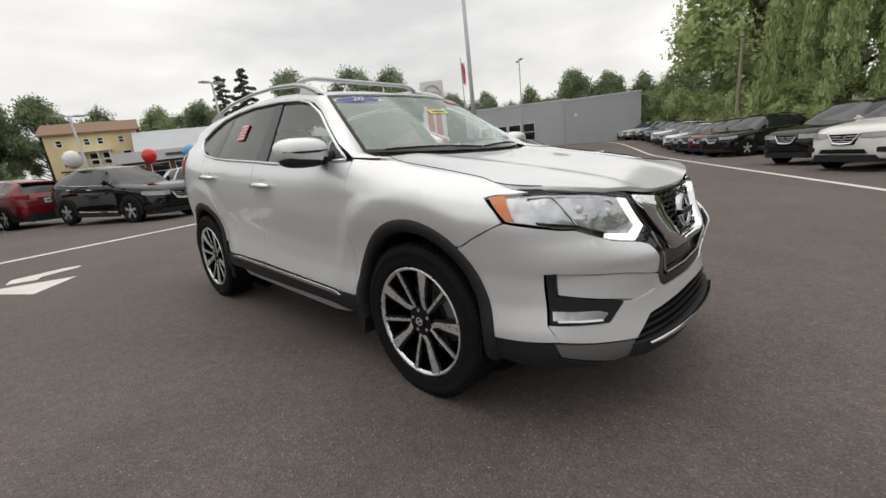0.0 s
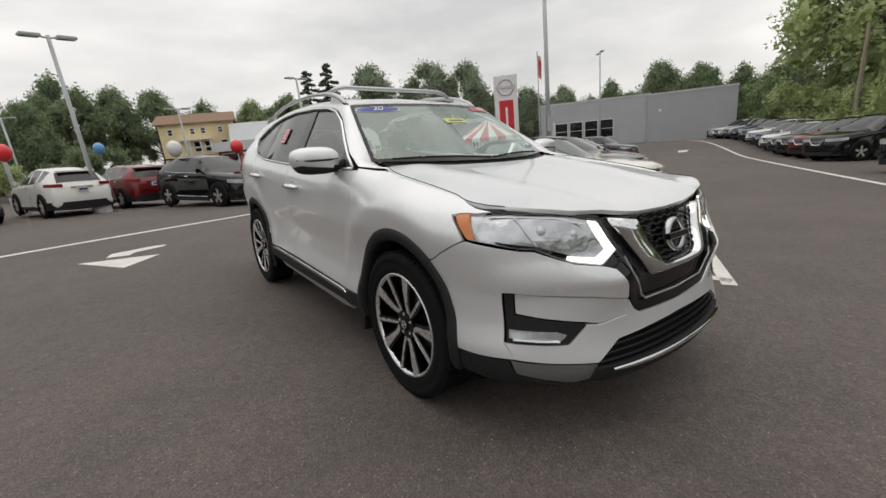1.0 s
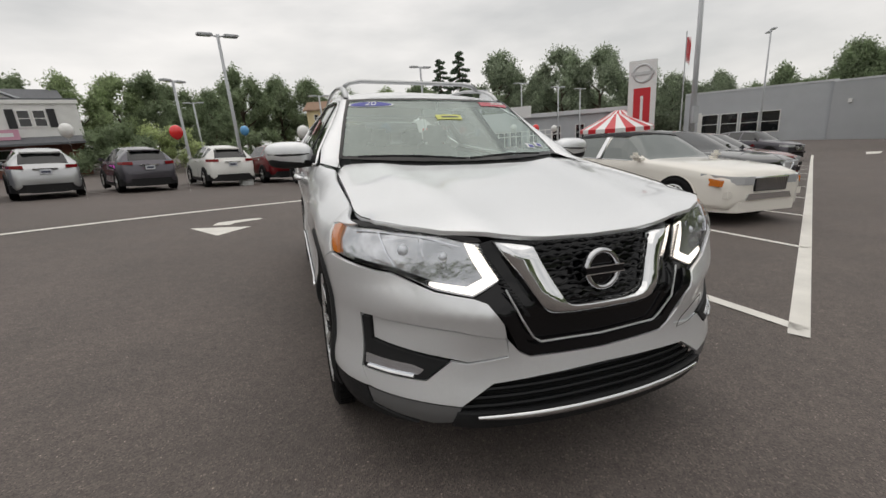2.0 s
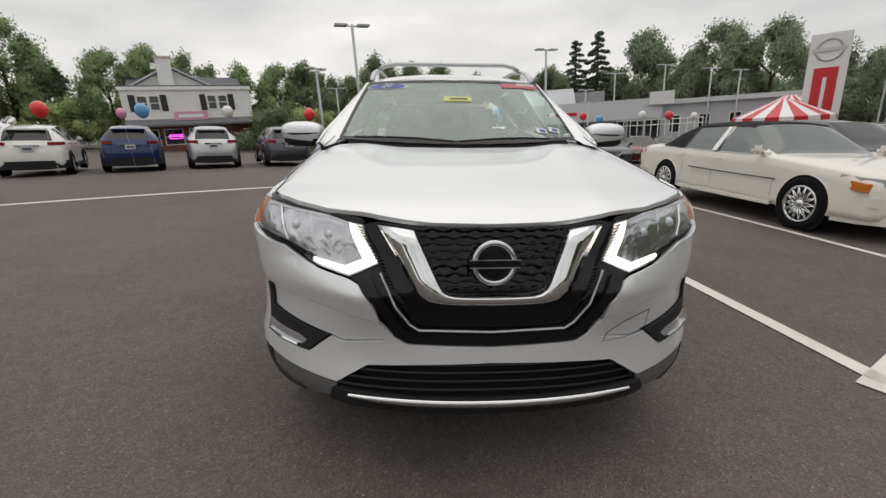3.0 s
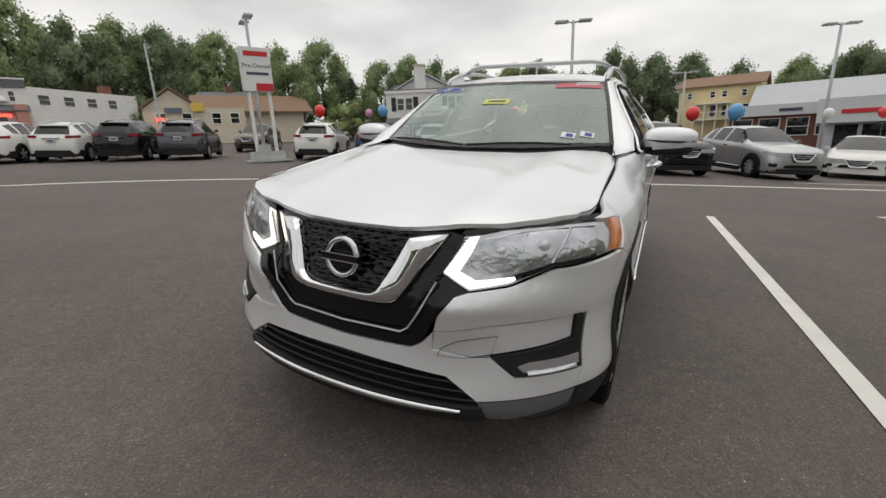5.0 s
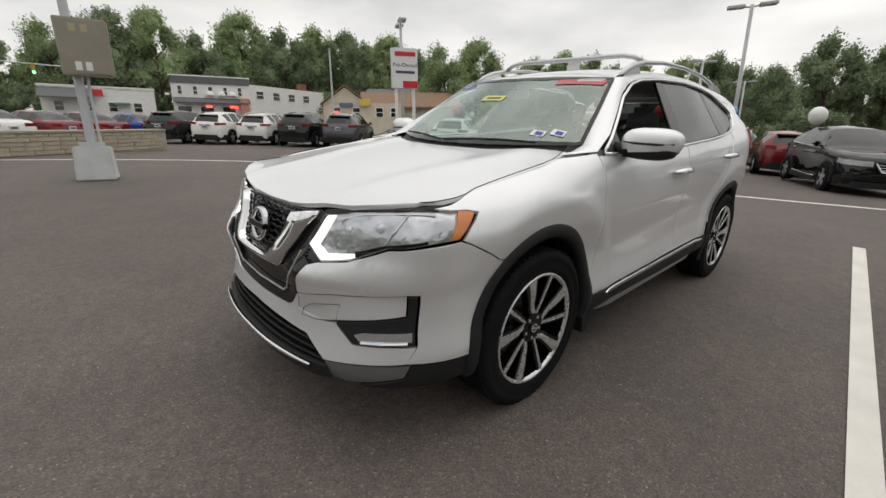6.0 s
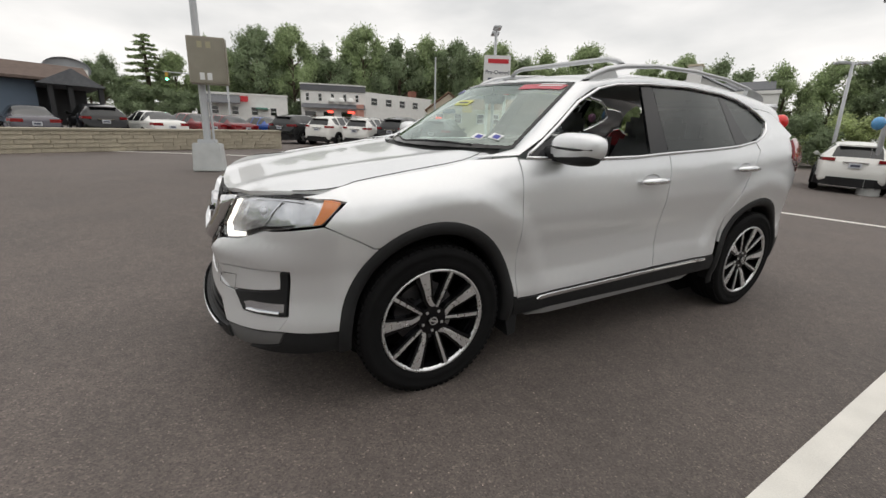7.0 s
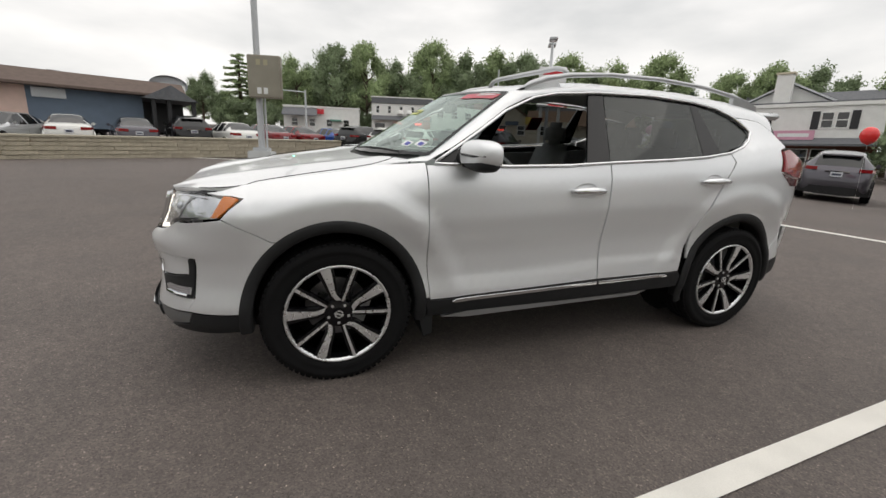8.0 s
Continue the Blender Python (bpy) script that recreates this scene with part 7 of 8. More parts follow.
        tube(b, [(p.x * m, p.y, p.z) for p in loop], 0.0095, 6)
        part("window_trim", b, CHROME, car, "chrome window surround", True)
        # pillar and cant rail between side glass and screen or roof
        b = bmesh.new()
        low = [(0.2, 1.118), (0.32, 1.124), (0.45, 1.135), (0.60, 1.215), (0.77, 1.315), (0.95, 1.428), (1.10, 1.495)]
        up = list(screen_edge)
        for y in (1.2, 1.35, 1.5, 1.7, 1.9, 2.1, 2.3, 2.45, 2.58, 2.7, 2.82, 2.93, 3.03):
            low.append((y, (dlo_top(y) if y < 2.65 else 1.475 - (y - 2.7) * 0.07) + 0.008 if y < 2.93 else (1.46 if y < 3.0 else 1.40)))
            xe = roof_edge_x(y)
            up.append((xe, y + (0.0 if y < 2.6 else 0.05), roof_z(xe, y)))
        rings = []
        for (y, z), u in zip(low, up):
            lo3, u3 = Vector(f_side(y, z)), Vector(u)
            width = (u3 - lo3).length
            n = Vector((0.75, -0.25 if y < 1.1 else 0.0, 0.65)).normalized()
            row = []
            for k in range(7):
                t = k / 6
                p = lo3.lerp(u3, t) + n * width * 0.55 * t * (1 - t)
                row.append(b.verts.new((p.x * m, p.y, p.z)))
            rings.append(row)
        for r0, r1 in zip(rings, rings[1:]):
            for k in range(6):
                b.faces.new((r0[k], r0[k + 1], r1[k + 1], r1[k]))
        bmesh.ops.recalc_face_normals(b, faces=b.faces)
        part("roof_pillar", b, SILVER, car, "", True)
        # handles
        for y, z in ((1.39, 1.0), (2.36, 1.065)):
            p = Vector(f_side(y, z))
            b = bmesh.new()
            tube(b, [(p.x * m, y - 0.115, z - 0.004), ((p.x + 0.028) * m, y - 0.085, z), ((p.x + 0.04) * m, y, z + 0.006), ((p.x + 0.034) * m, y + 0.08, z + 0.004), (p.x * m, y + 0.12, z)], [0.012, 0.02, 0.023, 0.022, 0.015], 10, 0.9)
            hd = part("door_handle", b, CHROME, door if y < 1.5 else rdoor, "chrome pull handle", True)
            b = bmesh.new()
            lathe(b, [(0.0, -0.012), (0.05, -0.008), (0.068, 0.0015), (0.07, 0.0022)], 20, Matrix.Translation((p.x, y - 0.01, z)) @ Matrix.Diagonal((1, 1.15, 0.62, 1)))
            if m < 0:
                bmesh.ops.scale(b, verts=b.verts, vec=(-1, 1, 1))
            part("handle_cup", b, SILVER, door if y < 1.5 else rdoor, "", True)
        # mirror
        b = bmesh.new()
        bmesh.ops.create_uvsphere(b, u_segments=24, v_segments=14, radius=1.0)
        for v in b.verts:
            x, y, z = v.co
            x, y, z = (math.copysign(abs(c) ** 0.7, c) for c in (x, y, z))
            tap = 1 - 0.12 * x
            v.co = (0.985 + 0.135 * x, 0.685 + (0.085 if y < 0 else 0.045) * y + 0.02 * x, 1.182 + 0.072 * z * tap + 0.008 * x)
        lowf = [f for f in b.faces if f.calc_center_median().z < 1.142]
        bmesh.ops.delete(b, geom=lowf, context="FACES")
        bmesh.ops.scale(b, verts=b.verts, vec=(m, 1, 1))
        bmesh.ops.recalc_face_normals(b, faces=b.faces)
        mir = part("mirror", b, SILVER, car, "silver door mirror with a dark base", True)
        b = bmesh.new()
        bmesh.ops.create_uvsphere(b, u_segments=20, v_segments=10, radius=1.0)
        for v in b.verts:
            x, y, z = (math.copysign(abs(c) ** 0.75, c) for c in v.co)
            v.co = (0.975 + 0.128 * x, 0.682 + 0.07 * y, 1.145 + 0.045 * z)
        bmesh.ops.scale(b, verts=b.verts, vec=(m, 1, 1))
        rod(b, (0.80 * m, 0.62, 1.15), (0.92 * m, 0.66, 1.135), 0.035, 0.03, 10)
        part("mirror_base", b, CLAD, mir, "", True)
        b = bmesh.new()
        tube(b, [(1.10 * m, 0.645, 1.182), (1.03 * m, 0.608, 1.178), (0.93 * m, 0.595, 1.18), (0.875 * m, 0.605, 1.185)], [0.005, 0.009, 0.009, 0.004], 8, 0.7)
        part("turn_signal", b, GLOSS_BLACK, mir)
        b = bmesh.new()
        box(b, (0.87 * m if m > 0 else -1.1, 0.725, 1.135), (1.1 if m > 0 else -0.87, 0.735, 1.235), 0.01)
        part("mirror_glass", b, CHROME, mir)
        # roof rail
        b = bmesh.new()
        pts = [(1.06, 1.525, 0.575), (1.14, 1.575, 0.572), (1.24, 1.612, 0.568), (1.4, 1.645, 0.563), (1.7, 1.674, 0.56), (2.1, 1.682, 0.556), (2.5, 1.666, 0.548), (2.8, 1.632, 0.54), (2.98, 1.595, 0.53), (3.06, 1.555, 0.525)]
        tube(b, [(x * m, y, z) for y, z, x in pts], [0.012, 0.02, 0.02, 0.017, 0.015, 0.015, 0.015, 0.017, 0.02, 0.012], 8, 0.9)
        rail = part("roof_rail", b, material("rail_silver", (0.5, 0.51, 0.52), 0.3, 0.8), car, "silver raised roof rail", True)
        for y0, y1 in ((1.06, 1.34), (2.78, 3.06)):
            b = bmesh.new()
            zt = lambda y: float(np.interp(y, [p[0] for p in pts], [p[1] for p in pts]))
            prism(b, [(y0, zt(y0) - 0.02), (y0 + 0.08, zt(y0 + 0.08)), ((y0 + y1) / 2, zt((y0 + y1) / 2)), (y1 - 0.04, zt(y1 - 0.04)), (y1, zt(y1) - 0.05), (y1, roof_z(0.56, y1) - 0.02), (y0, roof_z(0.56, y0) - 0.02)], 0.545, 0.575, "x")
            if m < 0:
                bmesh.ops.scale(b, verts=b.verts, vec=(-1, 1, 1))
                bmesh.ops.reverse_faces(b, faces=b.faces)
            part("rail_foot", b, rail.data.materials[0] if y0 > 2 else SILVER, rail)
        b = bmesh.new()
        prism(b, [(0.96, 1.475), (1.07, 1.545), (1.10, 1.55), (1.02, 1.49)], 0.566, 0.592, "x")
        if m < 0:
            bmesh.ops.scale(b, verts=b.verts, vec=(-1, 1, 1))
            bmesh.ops.reverse_faces(b, faces=b.faces)
        part("ditch_cover", b, CLAD, car)
        # tail lamp wrapping to the side
        lamp = [(3.0, 1.135), (3.03, 1.27), (3.11, 1.285), (3.2, 1.24), (3.33, 1.2), (3.42, 1.12), (3.3, 1.09), (3.15, 1.10)]
        skin_part("tail_light", lamp, f_side, RED_LENS, car, "red wrap-round lamp", mirror=m, off=0.012)
        skin_part("tail_light_base", [(2.99, 1.128), (3.15, 1.092), (3.32, 1.08), (3.31, 1.03), (3.15, 1.035)], f_side, material("smoked_lens", (0.1, 0.02, 0.02), 0.15, coat=0.6), car, mirror=m, off=0.004)
    # hood
    hood = both([(0.0, -0.812), (0.2, -0.806), (0.37, -0.785), (0.55, -0.735), (0.66, -0.675), (0.742, -0.60), (0.775, -0.54), (0.784, -0.45), (0.781, -0.3), (0.778, -0.1), (0.775, 0.08), (0.769, 0.17), (0.748, 0.27), (0.705, 0.385), (0.645, 0.39), (0.5, 0.27), (0.3, 0.205), (0.0, 0.175)])
    skin_part("hood", hood, f_hood, SILVER, car, "silver hood with two soft ridges", centre=(0, 0.0, 0.2), step=0.04)
    # dark seam between hood and fender
    def fender_z(x, y):
        lo, hi = crown_line(y) - 0.12, crown_line(y) + 0.06
        for _ in range(24):
            mid = (lo + hi) / 2
            if side_x(y, mid) > x:
                lo = mid
            else:
                hi = mid
        return lo
    for m in (1, -1):
        b = bmesh.new()
        path = densify([(0.752, -0.59), (0.776, -0.54), (0.786, -0.45), (0.783, -0.3), (0.78, -0.1), (0.777, 0.08), (0.77, 0.17), (0.749, 0.27), (0.70, 0.385)], 0.05)
        path = [p for p in path if p[1] < 0.386][:-1]
        path = path[:next((i for i, p in enumerate(path) if i > 5 and p[1] > 0.36), len(path))]
        tube(b, [(x * m, y, max(hood_z(x, y), fender_z(x, y) if y > -0.36 else 0) + 0.0015) for x, y in path], 0.002, 5)
        part("panel_seam", b, DARK_WELL, car)
    b = bmesh.new()
    prism(b, [(-0.7, -0.6), (0.7, -0.6), (0.72, 0.2), (0.5, 0.3), (-0.5, 0.3), (-0.72, 0.2)], 0.78, 0.86)
    part("engine_bay_cover", b, DARK_WELL, car)
    # cowl, wipers
    b = bmesh.new()
    rows = []
    for k in range(17):
        x = -0.66 + 1.32 * k / 16
        yb = 0.19 + 0.55 * x * x
        rows.append([b.verts.new((x, yb - 0.06, hood_z(x, yb - 0.06) - 0.035)), b.verts.new((x, yb + 0.05, screen_z(x, yb + 0.05) - 0.012))])
    for r0, r1 in zip(rows, rows[1:]):
        b.faces.new((r0[0], r1[0], r1[1], r0[1]))
    part("cowl", b, CLAD, car)
    for x0, x1 in ((-0.02, 0.52), (-0.62, -0.05)):
        b = bmesh.new()
        pts = []
        for k in range(9):
            x = x0 + (x1 - x0) * k / 8
            yb = 0.19 + 0.55 * x * x + 0.035 + 0.02 * math.sin(math.pi * k / 8)
            pts.append((x, yb, screen_z(x, yb) + 0.005))
        tube(b, pts, 0.0055, 6)
        part("wiper", b, BLACK_PLASTIC, car)
    # windscreen, its dark border, roof
    def yt(x):
        return 0.835 + 0.47 * x * x
    xs_b = [0.0, 0.15, 0.3, 0.45, 0.58, 0.66]
    glass_half = [(x, 0.205 + 0.55 * x * x) for x in xs_b] + [(0.70, 0.47), (0.722, 0.498), (0.692, 0.615), (0.658, 0.75), (0.62, 0.887), (0.586, 0.993)] + [(x, yt(x)) for x in (0.5, 0.35, 0.2, 0.0)]
    gl = skin_part("windscreen", both(glass_half), f_screen, GLASS, car, "clear green-tinted windscreen", centre=(0, 1.3, 0.6), rim=0, step=0.06, gap=0)
    gl.visible_shadow = False
    outer = densify(both(glass_half), 0.05)
    innr = shrink(outer, 0.02)
    o2 = outer if sum(a[0] * b[1] - b[0] * a[1] for a, b in zip(outer, outer[1:] + outer[:1])) > 0 else outer[::-1]
    b = bmesh.new()
    ro = [b.verts.new(Vector(f_screen(*p)) + Vector((0, -0.002, 0.003))) for p in o2]
    ri = [b.verts.new(Vector(f_screen(p[0], p[1] + (0.008 if p[1] < 0.45 and abs(p[0]) < 0.6 else 0))) + Vector((0, -0.002, 0.003))) for p in innr]
    for k in range(len(ro)):
        b.faces.new((ro[k], ro[(k + 1) % len(ro)], ri[(k + 1) % len(ri)], ri[k]))
    part("screen_border", b, GLOSS_BLACK, car, "black printed glass border")
    roof = both([(x, yt(x) + 0.012) for x in (0.0, 0.2, 0.35, 0.5, 0.585)] + [(roof_edge_x(y), y) for y in (1.05, 1.2, 1.5, 1.9, 2.3, 2.7, 3.0, 3.15)] + [(0.3, 3.24), (0.0, 3.26)])
    skin_part("roof", roof, f_roof, SILVER, car, centre=(0, 1.8, 0.5), step=0.09)
    b = bmesh.new()
    tube(b, [(-0.545, 1.4, 1.655), (-0.5, 1.4, 1.682), (-0.42, 1.4, 1.697), (0.42, 1.4, 1.697), (0.5, 1.4, 1.682), (0.545, 1.4, 1.655)], 0.016, 10)
    part("cross_bar", b, material("bar_silver", (0.5, 0.51, 0.52), 0.35, 0.8), car, "silver roof rack cross bar", True)
    b = bmesh.new()
    prism(b, [(-0.5, 3.16), (0.5, 3.16), (0.56, 3.32), (0.5, 3.4), (-0.5, 3.4), (-0.56, 3.32)], 1.50, 1.545)
    bmesh.ops.bevel(b, geom=list(b.edges), offset=0.012, segments=2, affect="EDGES")
    part("spoiler", b, SILVER, car, "", True)
    b = bmesh.new()
    tube(b, [(0, 2.95, roof_z(0, 2.95) - 0.01), (0, 3.02, roof_z(0, 3.02) + 0.03), (0, 3.1, roof_z(0, 3.1) + 0.055)], [0.04, 0.022, 0.008], 8)
    part("antenna", b, SILVER, car)
    # tail
    def f_tail(x, z):
        w = 0.9 - 0.1 * smoothstep(0.9, 1.5, z)
        lean = spline([(0.3, 3.62), (0.6, 3.70), (0.95, 3.66), (1.1, 3.58), (1.5, 3.32)])(z)
        return (x, lean - 0.34 * (abs(x) / 0.86) ** 2.6, z)
    skin_part("tailgate", both([(0.0, 0.72), (0.7, 0.74), (0.76, 1.05), (0.72, 1.12), (0.0, 1.12)]), f_tail, SILVER, car, centre=(0, 1.3, 0.7), step=0.07)
    skin_part("rear_window", both([(0.0, 1.13), (0.70, 1.13), (0.56, 1.49), (0.0, 1.50)]), f_tail, PRIVACY, car, step=0.07)
    skin_part("rear_bumper", both([(0.0, 0.5), (0.70, 0.5), (0.72, 0.70), (0.0, 0.71)]), f_tail, SILVER, car, step=0.07)
    skin_part("rear_skirt", both([(0.0, 0.32), (0.68, 0.36), (0.70, 0.495), (0.0, 0.495)]), f_tail, CLAD, car, step=0.07)
    b = bmesh.new()
    box(b, (-0.66, -0.5, 0.24), (0.66, 3.2, 0.29))
    part("underbody", b, DARK_WELL, car)


def car_nose(car):
    # bumper skin: upper side piece, lower bar and the part below the lamp slots, each side
    for m in (1, -1):
        rear = [(-0.455, 0.41)] + arch_arc(0, 0.457, 0.489, 172, 128, 8)[0:] + [(-0.302, 0.75), (-0.36, 0.783), (-0.505, 0.855)]
        # the rear boundary lies on the side, turned into the nose's own coordinates
        back = []
        for y, z in rear:
            yy = min(y, FRONT_Y - 1e-4)
            back.append((math.asin(min(0.99999, side_x(yy, z) / NOSE_WIDTH(z))), z))
        lamp_under = sx([(0.866, 0.858), (0.765, 0.823), (0.717, 0.818), (0.59, 0.762)])
        skin_part("bumper_corner", sx([(0.478, 0.742), (0.44, 0.728), (0.39, 0.655), (0.375, 0.60), (0.535, 0.632), (0.783, 0.664), (0.812, 0.664), (0.82, 0.475), (0.80, 0.409)]) + back[:1] + [(1.5, 0.45), (1.5, 0.6), (1.5, 0.76), (1.505, 0.822), (1.475, 0.836), (1.42, 0.850), (1.375, 0.859)] + lamp_under[1:], f_front, SILVER, car, mirror=m, gap=0.0015)
        skin_part("bumper_insert", sx([(0.375, 0.596), (0.535, 0.628), (0.781, 0.66), (0.779, 0.582), (0.552, 0.528), (0.50, 0.515), (0.36, 0.53)]), f_front, SILVER, car, mirror=m, off=-0.006, gap=0.002)
        skin_part("bumper_lower", sx([(0.37, 0.592), (0.364, 0.527), (0.50, 0.511), (0.552, 0.521), (0.632, 0.455), (0.818, 0.472), (0.80, 0.409), (0.66, 0.388), (0.53, 0.372), (0.42, 0.441), (0.25, 0.45), (0.0, 0.456), (0.0, 0.508), (0.285, 0.517), (0.325, 0.54)]), f_front, SILVER, car, mirror=m, gap=0.0)
        # bumper's own return behind the corner to the arch
        skin_part("bumper_return", [(-0.47, 0.412), (-0.452, 0.412)] + arch_arc(0, 0.457, 0.489, 173, 128, 8) + [(-0.303, 0.752), (-0.36, 0.787), (-0.45, 0.833), (-0.47, 0.842), (-0.47, 0.7)], f_side, SILVER, car, mirror=m, gap=0.0, off=-0.0005)
        # lower skirt: silver inner part, coloured grey for its downward shade, and black outer part
        skin_part("skirt", sx([(0.53, 0.366), (0.66, 0.382), (0.815, 0.402), (0.80, 0.345), (0.72, 0.318), (0.616, 0.292), (0.56, 0.30), (0.54, 0.335)]), f_front, material("skirt_grey", (0.19, 0.193, 0.197), 0.42, 0.6), car, "satin silver lower skirt, coloured grey for its shade", mirror=m, off=-0.008)
        skin_part("skirt_corner", sx([(0.817, 0.402), (0.84, 0.404), (0.86, 0.404)]) + [(1.5, 0.405), (1.5, 0.31), (1.3, 0.30)] + sx([(0.66, 0.292), (0.73, 0.316), (0.803, 0.343)]), f_front, CLAD, car, "matt black lower corner", mirror=m, off=-0.004)
        skin_part("skirt_return", [(-0.47, 0.408), (-0.445, 0.408), (-0.43, 0.32), (-0.47, 0.31)], f_side, CLAD, car, mirror=m, off=-0.003, gap=0)
        # fog lamp
        bez = skin_part("fog_lamp_bezel", sx([(0.806, 0.66), (0.784, 0.66), (0.782, 0.58), (0.556, 0.525), (0.635, 0.458), (0.815, 0.476)]), f_front, CLAD, car, "black plastic lamp surround", mirror=m, off=0.004, rim=0.03)
        skin_part("fog_lamp", sx([(0.80, 0.528), (0.668, 0.512), (0.632, 0.496), (0.655, 0.474), (0.806, 0.490)]), f_front, REFLECTOR, bez, "clear round-cornered fog lamp", mirror=m, off=0.006, rim=0.002, step=0.02)
        skin_part("fog_lens", sx([(0.80, 0.528), (0.668, 0.512), (0.632, 0.496), (0.655, 0.474), (0.806, 0.490)]), f_front, LENS, bez, mirror=m, off=0.014, rim=0)
        b = bmesh.new()
        tube(b, [tuple(Vector(f_front(*p)) + Vector((0.004, -0.012, 0))) for p in sx([(0.80, 0.489), (0.735, 0.482), (0.668, 0.476)])], 0.006, 6)
        if m < 0:
            bmesh.ops.scale(b, verts=b.verts, vec=(-1, 1, 1))
        part("chrome_edge", b, CHROME, bez)
        # headlamp: dark bowl, reflectors, lit L band, amber wedge, clear cover
        lampo = sx([(0.431, 0.908), (0.374, 0.79), (0.478, 0.75), (0.59, 0.769), (0.717, 0.825), (0.765, 0.83), (0.835, 0.852)]) + [(1.36, 0.867), (1.43, 0.903), (1.515, 0.951), (1.42, 0.961)] + sx([(0.74, 0.958), (0.62, 0.945), (0.55, 0.936), (0.484, 0.916)])
        lamp = skin_part("headlight", lampo, f_front, HOUSING, car, "swept-back headlamp with a lit L-shaped running light", mirror=m, off=-0.016, gap=0.0, step=0.03)
        skin_part("running_light", sx([(0.434, 0.903), (0.479, 0.914), (0.432, 0.80), (0.49, 0.778), (0.60, 0.792), (0.70, 0.828), (0.59, 0.774), (0.478, 0.754), (0.379, 0.79)]), f_front, DRL, lamp, "lit white L-shaped band", mirror=m, off=-0.012, rim=0.01, gap=0.001, step=0.02)
        skin_part("amber_reflector", [(1.385, 0.960), (1.345, 0.910), (1.30, 0.864), (1.36, 0.867), (1.43, 0.903), (1.513, 0.950), (1.43, 0.960)], f_front, AMBER_LENS, lamp, "amber side marker", mirror=m, off=-0.003, rim=0.016, step=0.02)
        for cx, cz, r in ((0.545, 0.862, 0.042), (0.665, 0.885, 0.047), (0.60, 0.815, 0.018)):
            y = front_y(cx, cz)
            b = bmesh.new()
            lathe(b, [(r, 0.0), (r * 0.96, -0.02), (r * 0.6, -0.05), (0.0, -0.062)], 24, Matrix.Translation((cx, y + 0.03 + 0.02 * (cx > 0.6), cz)) @ Matrix.Rotation(radians(-90 + 25), 4, "Z"))
            bmesh.ops.recalc_face_normals(b, faces=b.faces)
            if m < 0:
                bmesh.ops.scale(b, verts=b.verts, vec=(-1, 1, 1))
            rf = part("reflector_bowl", b, REFLECTOR, lamp, "", True)
            b = bmesh.new()
            bmesh.ops.create_uvsphere(b, u_segments=16, v_segments=10, radius=r * 0.45, matrix=Matrix.Translation((cx * m, y + 0.03, cz)))
            part("bulb", b, CLEAR_LENS, lamp, "", True)
        b = bmesh.new()
        tube(b, [tuple(Vector(f_front(*p)) + Vector((0, 0.02, 0))) for p in sx([(0.49, 0.895), (0.6, 0.925), (0.72, 0.94), (0.8, 0.942)])], 0.004, 6)
        tube(b, [tuple(Vector(f_front(*p)) + Vector((0, 0.02, 0))) for p in sx([(0.602, 0.79), (0.61, 0.87), (0.615, 0.93)])], 0.003, 6)
        tube(b, [tuple(Vector(f_front(*p)) + Vector((0, 0.015, 0))) for p in sx([(0.70, 0.835), (0.72, 0.88), (0.735, 0.94)])], 0.004, 6)
        if m < 0:
            bmesh.ops.scale(b, verts=b.verts, vec=(-1, 1, 1))
        part("lamp_divider", b, REFLECTOR, lamp)
        # black lower trim of the lamp bowl
        skin_part("lamp_trim", sx([(0.60, 0.797), (0.70, 0.834), (0.76, 0.846), (0.825, 0.862), (0.825, 0.851), (0.765, 0.832), (0.715, 0.827), (0.61, 0.780)]), f_front, GLOSS_BLACK, lamp, "black inner trim", mirror=m, off=-0.010, rim=0.006, step=0.02, gap=0)
        cv = skin_part("lens", lampo, f_front, LENS, lamp, "clear lamp cover", mirror=m, off=0.002, gap=0.001, rim=0)
        cv.visible_shadow = False
        # black lid strip above the lamp
        skin_part("lamp_lid", sx([(0.42, 0.912), (0.484, 0.919), (0.55, 0.939), (0.62, 0.948), (0.74, 0.961)]) + [(1.38, 0.964), (1.30, 0.978)] + sx([(0.70, 0.972), (0.55, 0.946), (0.43, 0.925)]), f_front, GLOSS_BLACK, car, mirror=m, off=-0.006, gap=0.0)
    # black V field and what sits in it
    field = both([(0.0, 0.511), (0.285, 0.52), (0.325, 0.543), (0.37, 0.628), (0.44, 0.731), (0.476, 0.747), (0.374, 0.788), (0.43, 0.91), (0.36, 0.925), (0.2, 0.918), (0.0, 0.914)])
    skin_part("grille_surround", sx(field), f_front, GLOSS_BLACK, car, "gloss black V-shaped grille surround", off=-0.022, gap=0, rim=0)
    for m in (1, -1):
        skin_part("surround_edge", sx([(0.285, 0.522), (0.325, 0.545), (0.37, 0.63), (0.44, 0.733), (0.40, 0.75), (0.335, 0.64), (0.295, 0.572), (0.262, 0.556), (0.0001, 0.548), (0.0001, 0.513)]), f_front, GLOSS_BLACK, car, mirror=m, off=-0.004, gap=0)
        # ribbed bands beside the chrome
        for k in range(24):
            t = k / 23
            x, z = 0.415 - 0.135 * t, 0.895 - 0.225 * t
            b = bmesh.new()
            p = Vector(f_front(*sx([(x, z)])[0]))
            tube(b, [p + Vector((0.012, 0.010, -0.002)), p + Vector((0.018, 0.008, 0)), p + Vector((0.030, 0.012, 0.004))], 0.0032, 5)
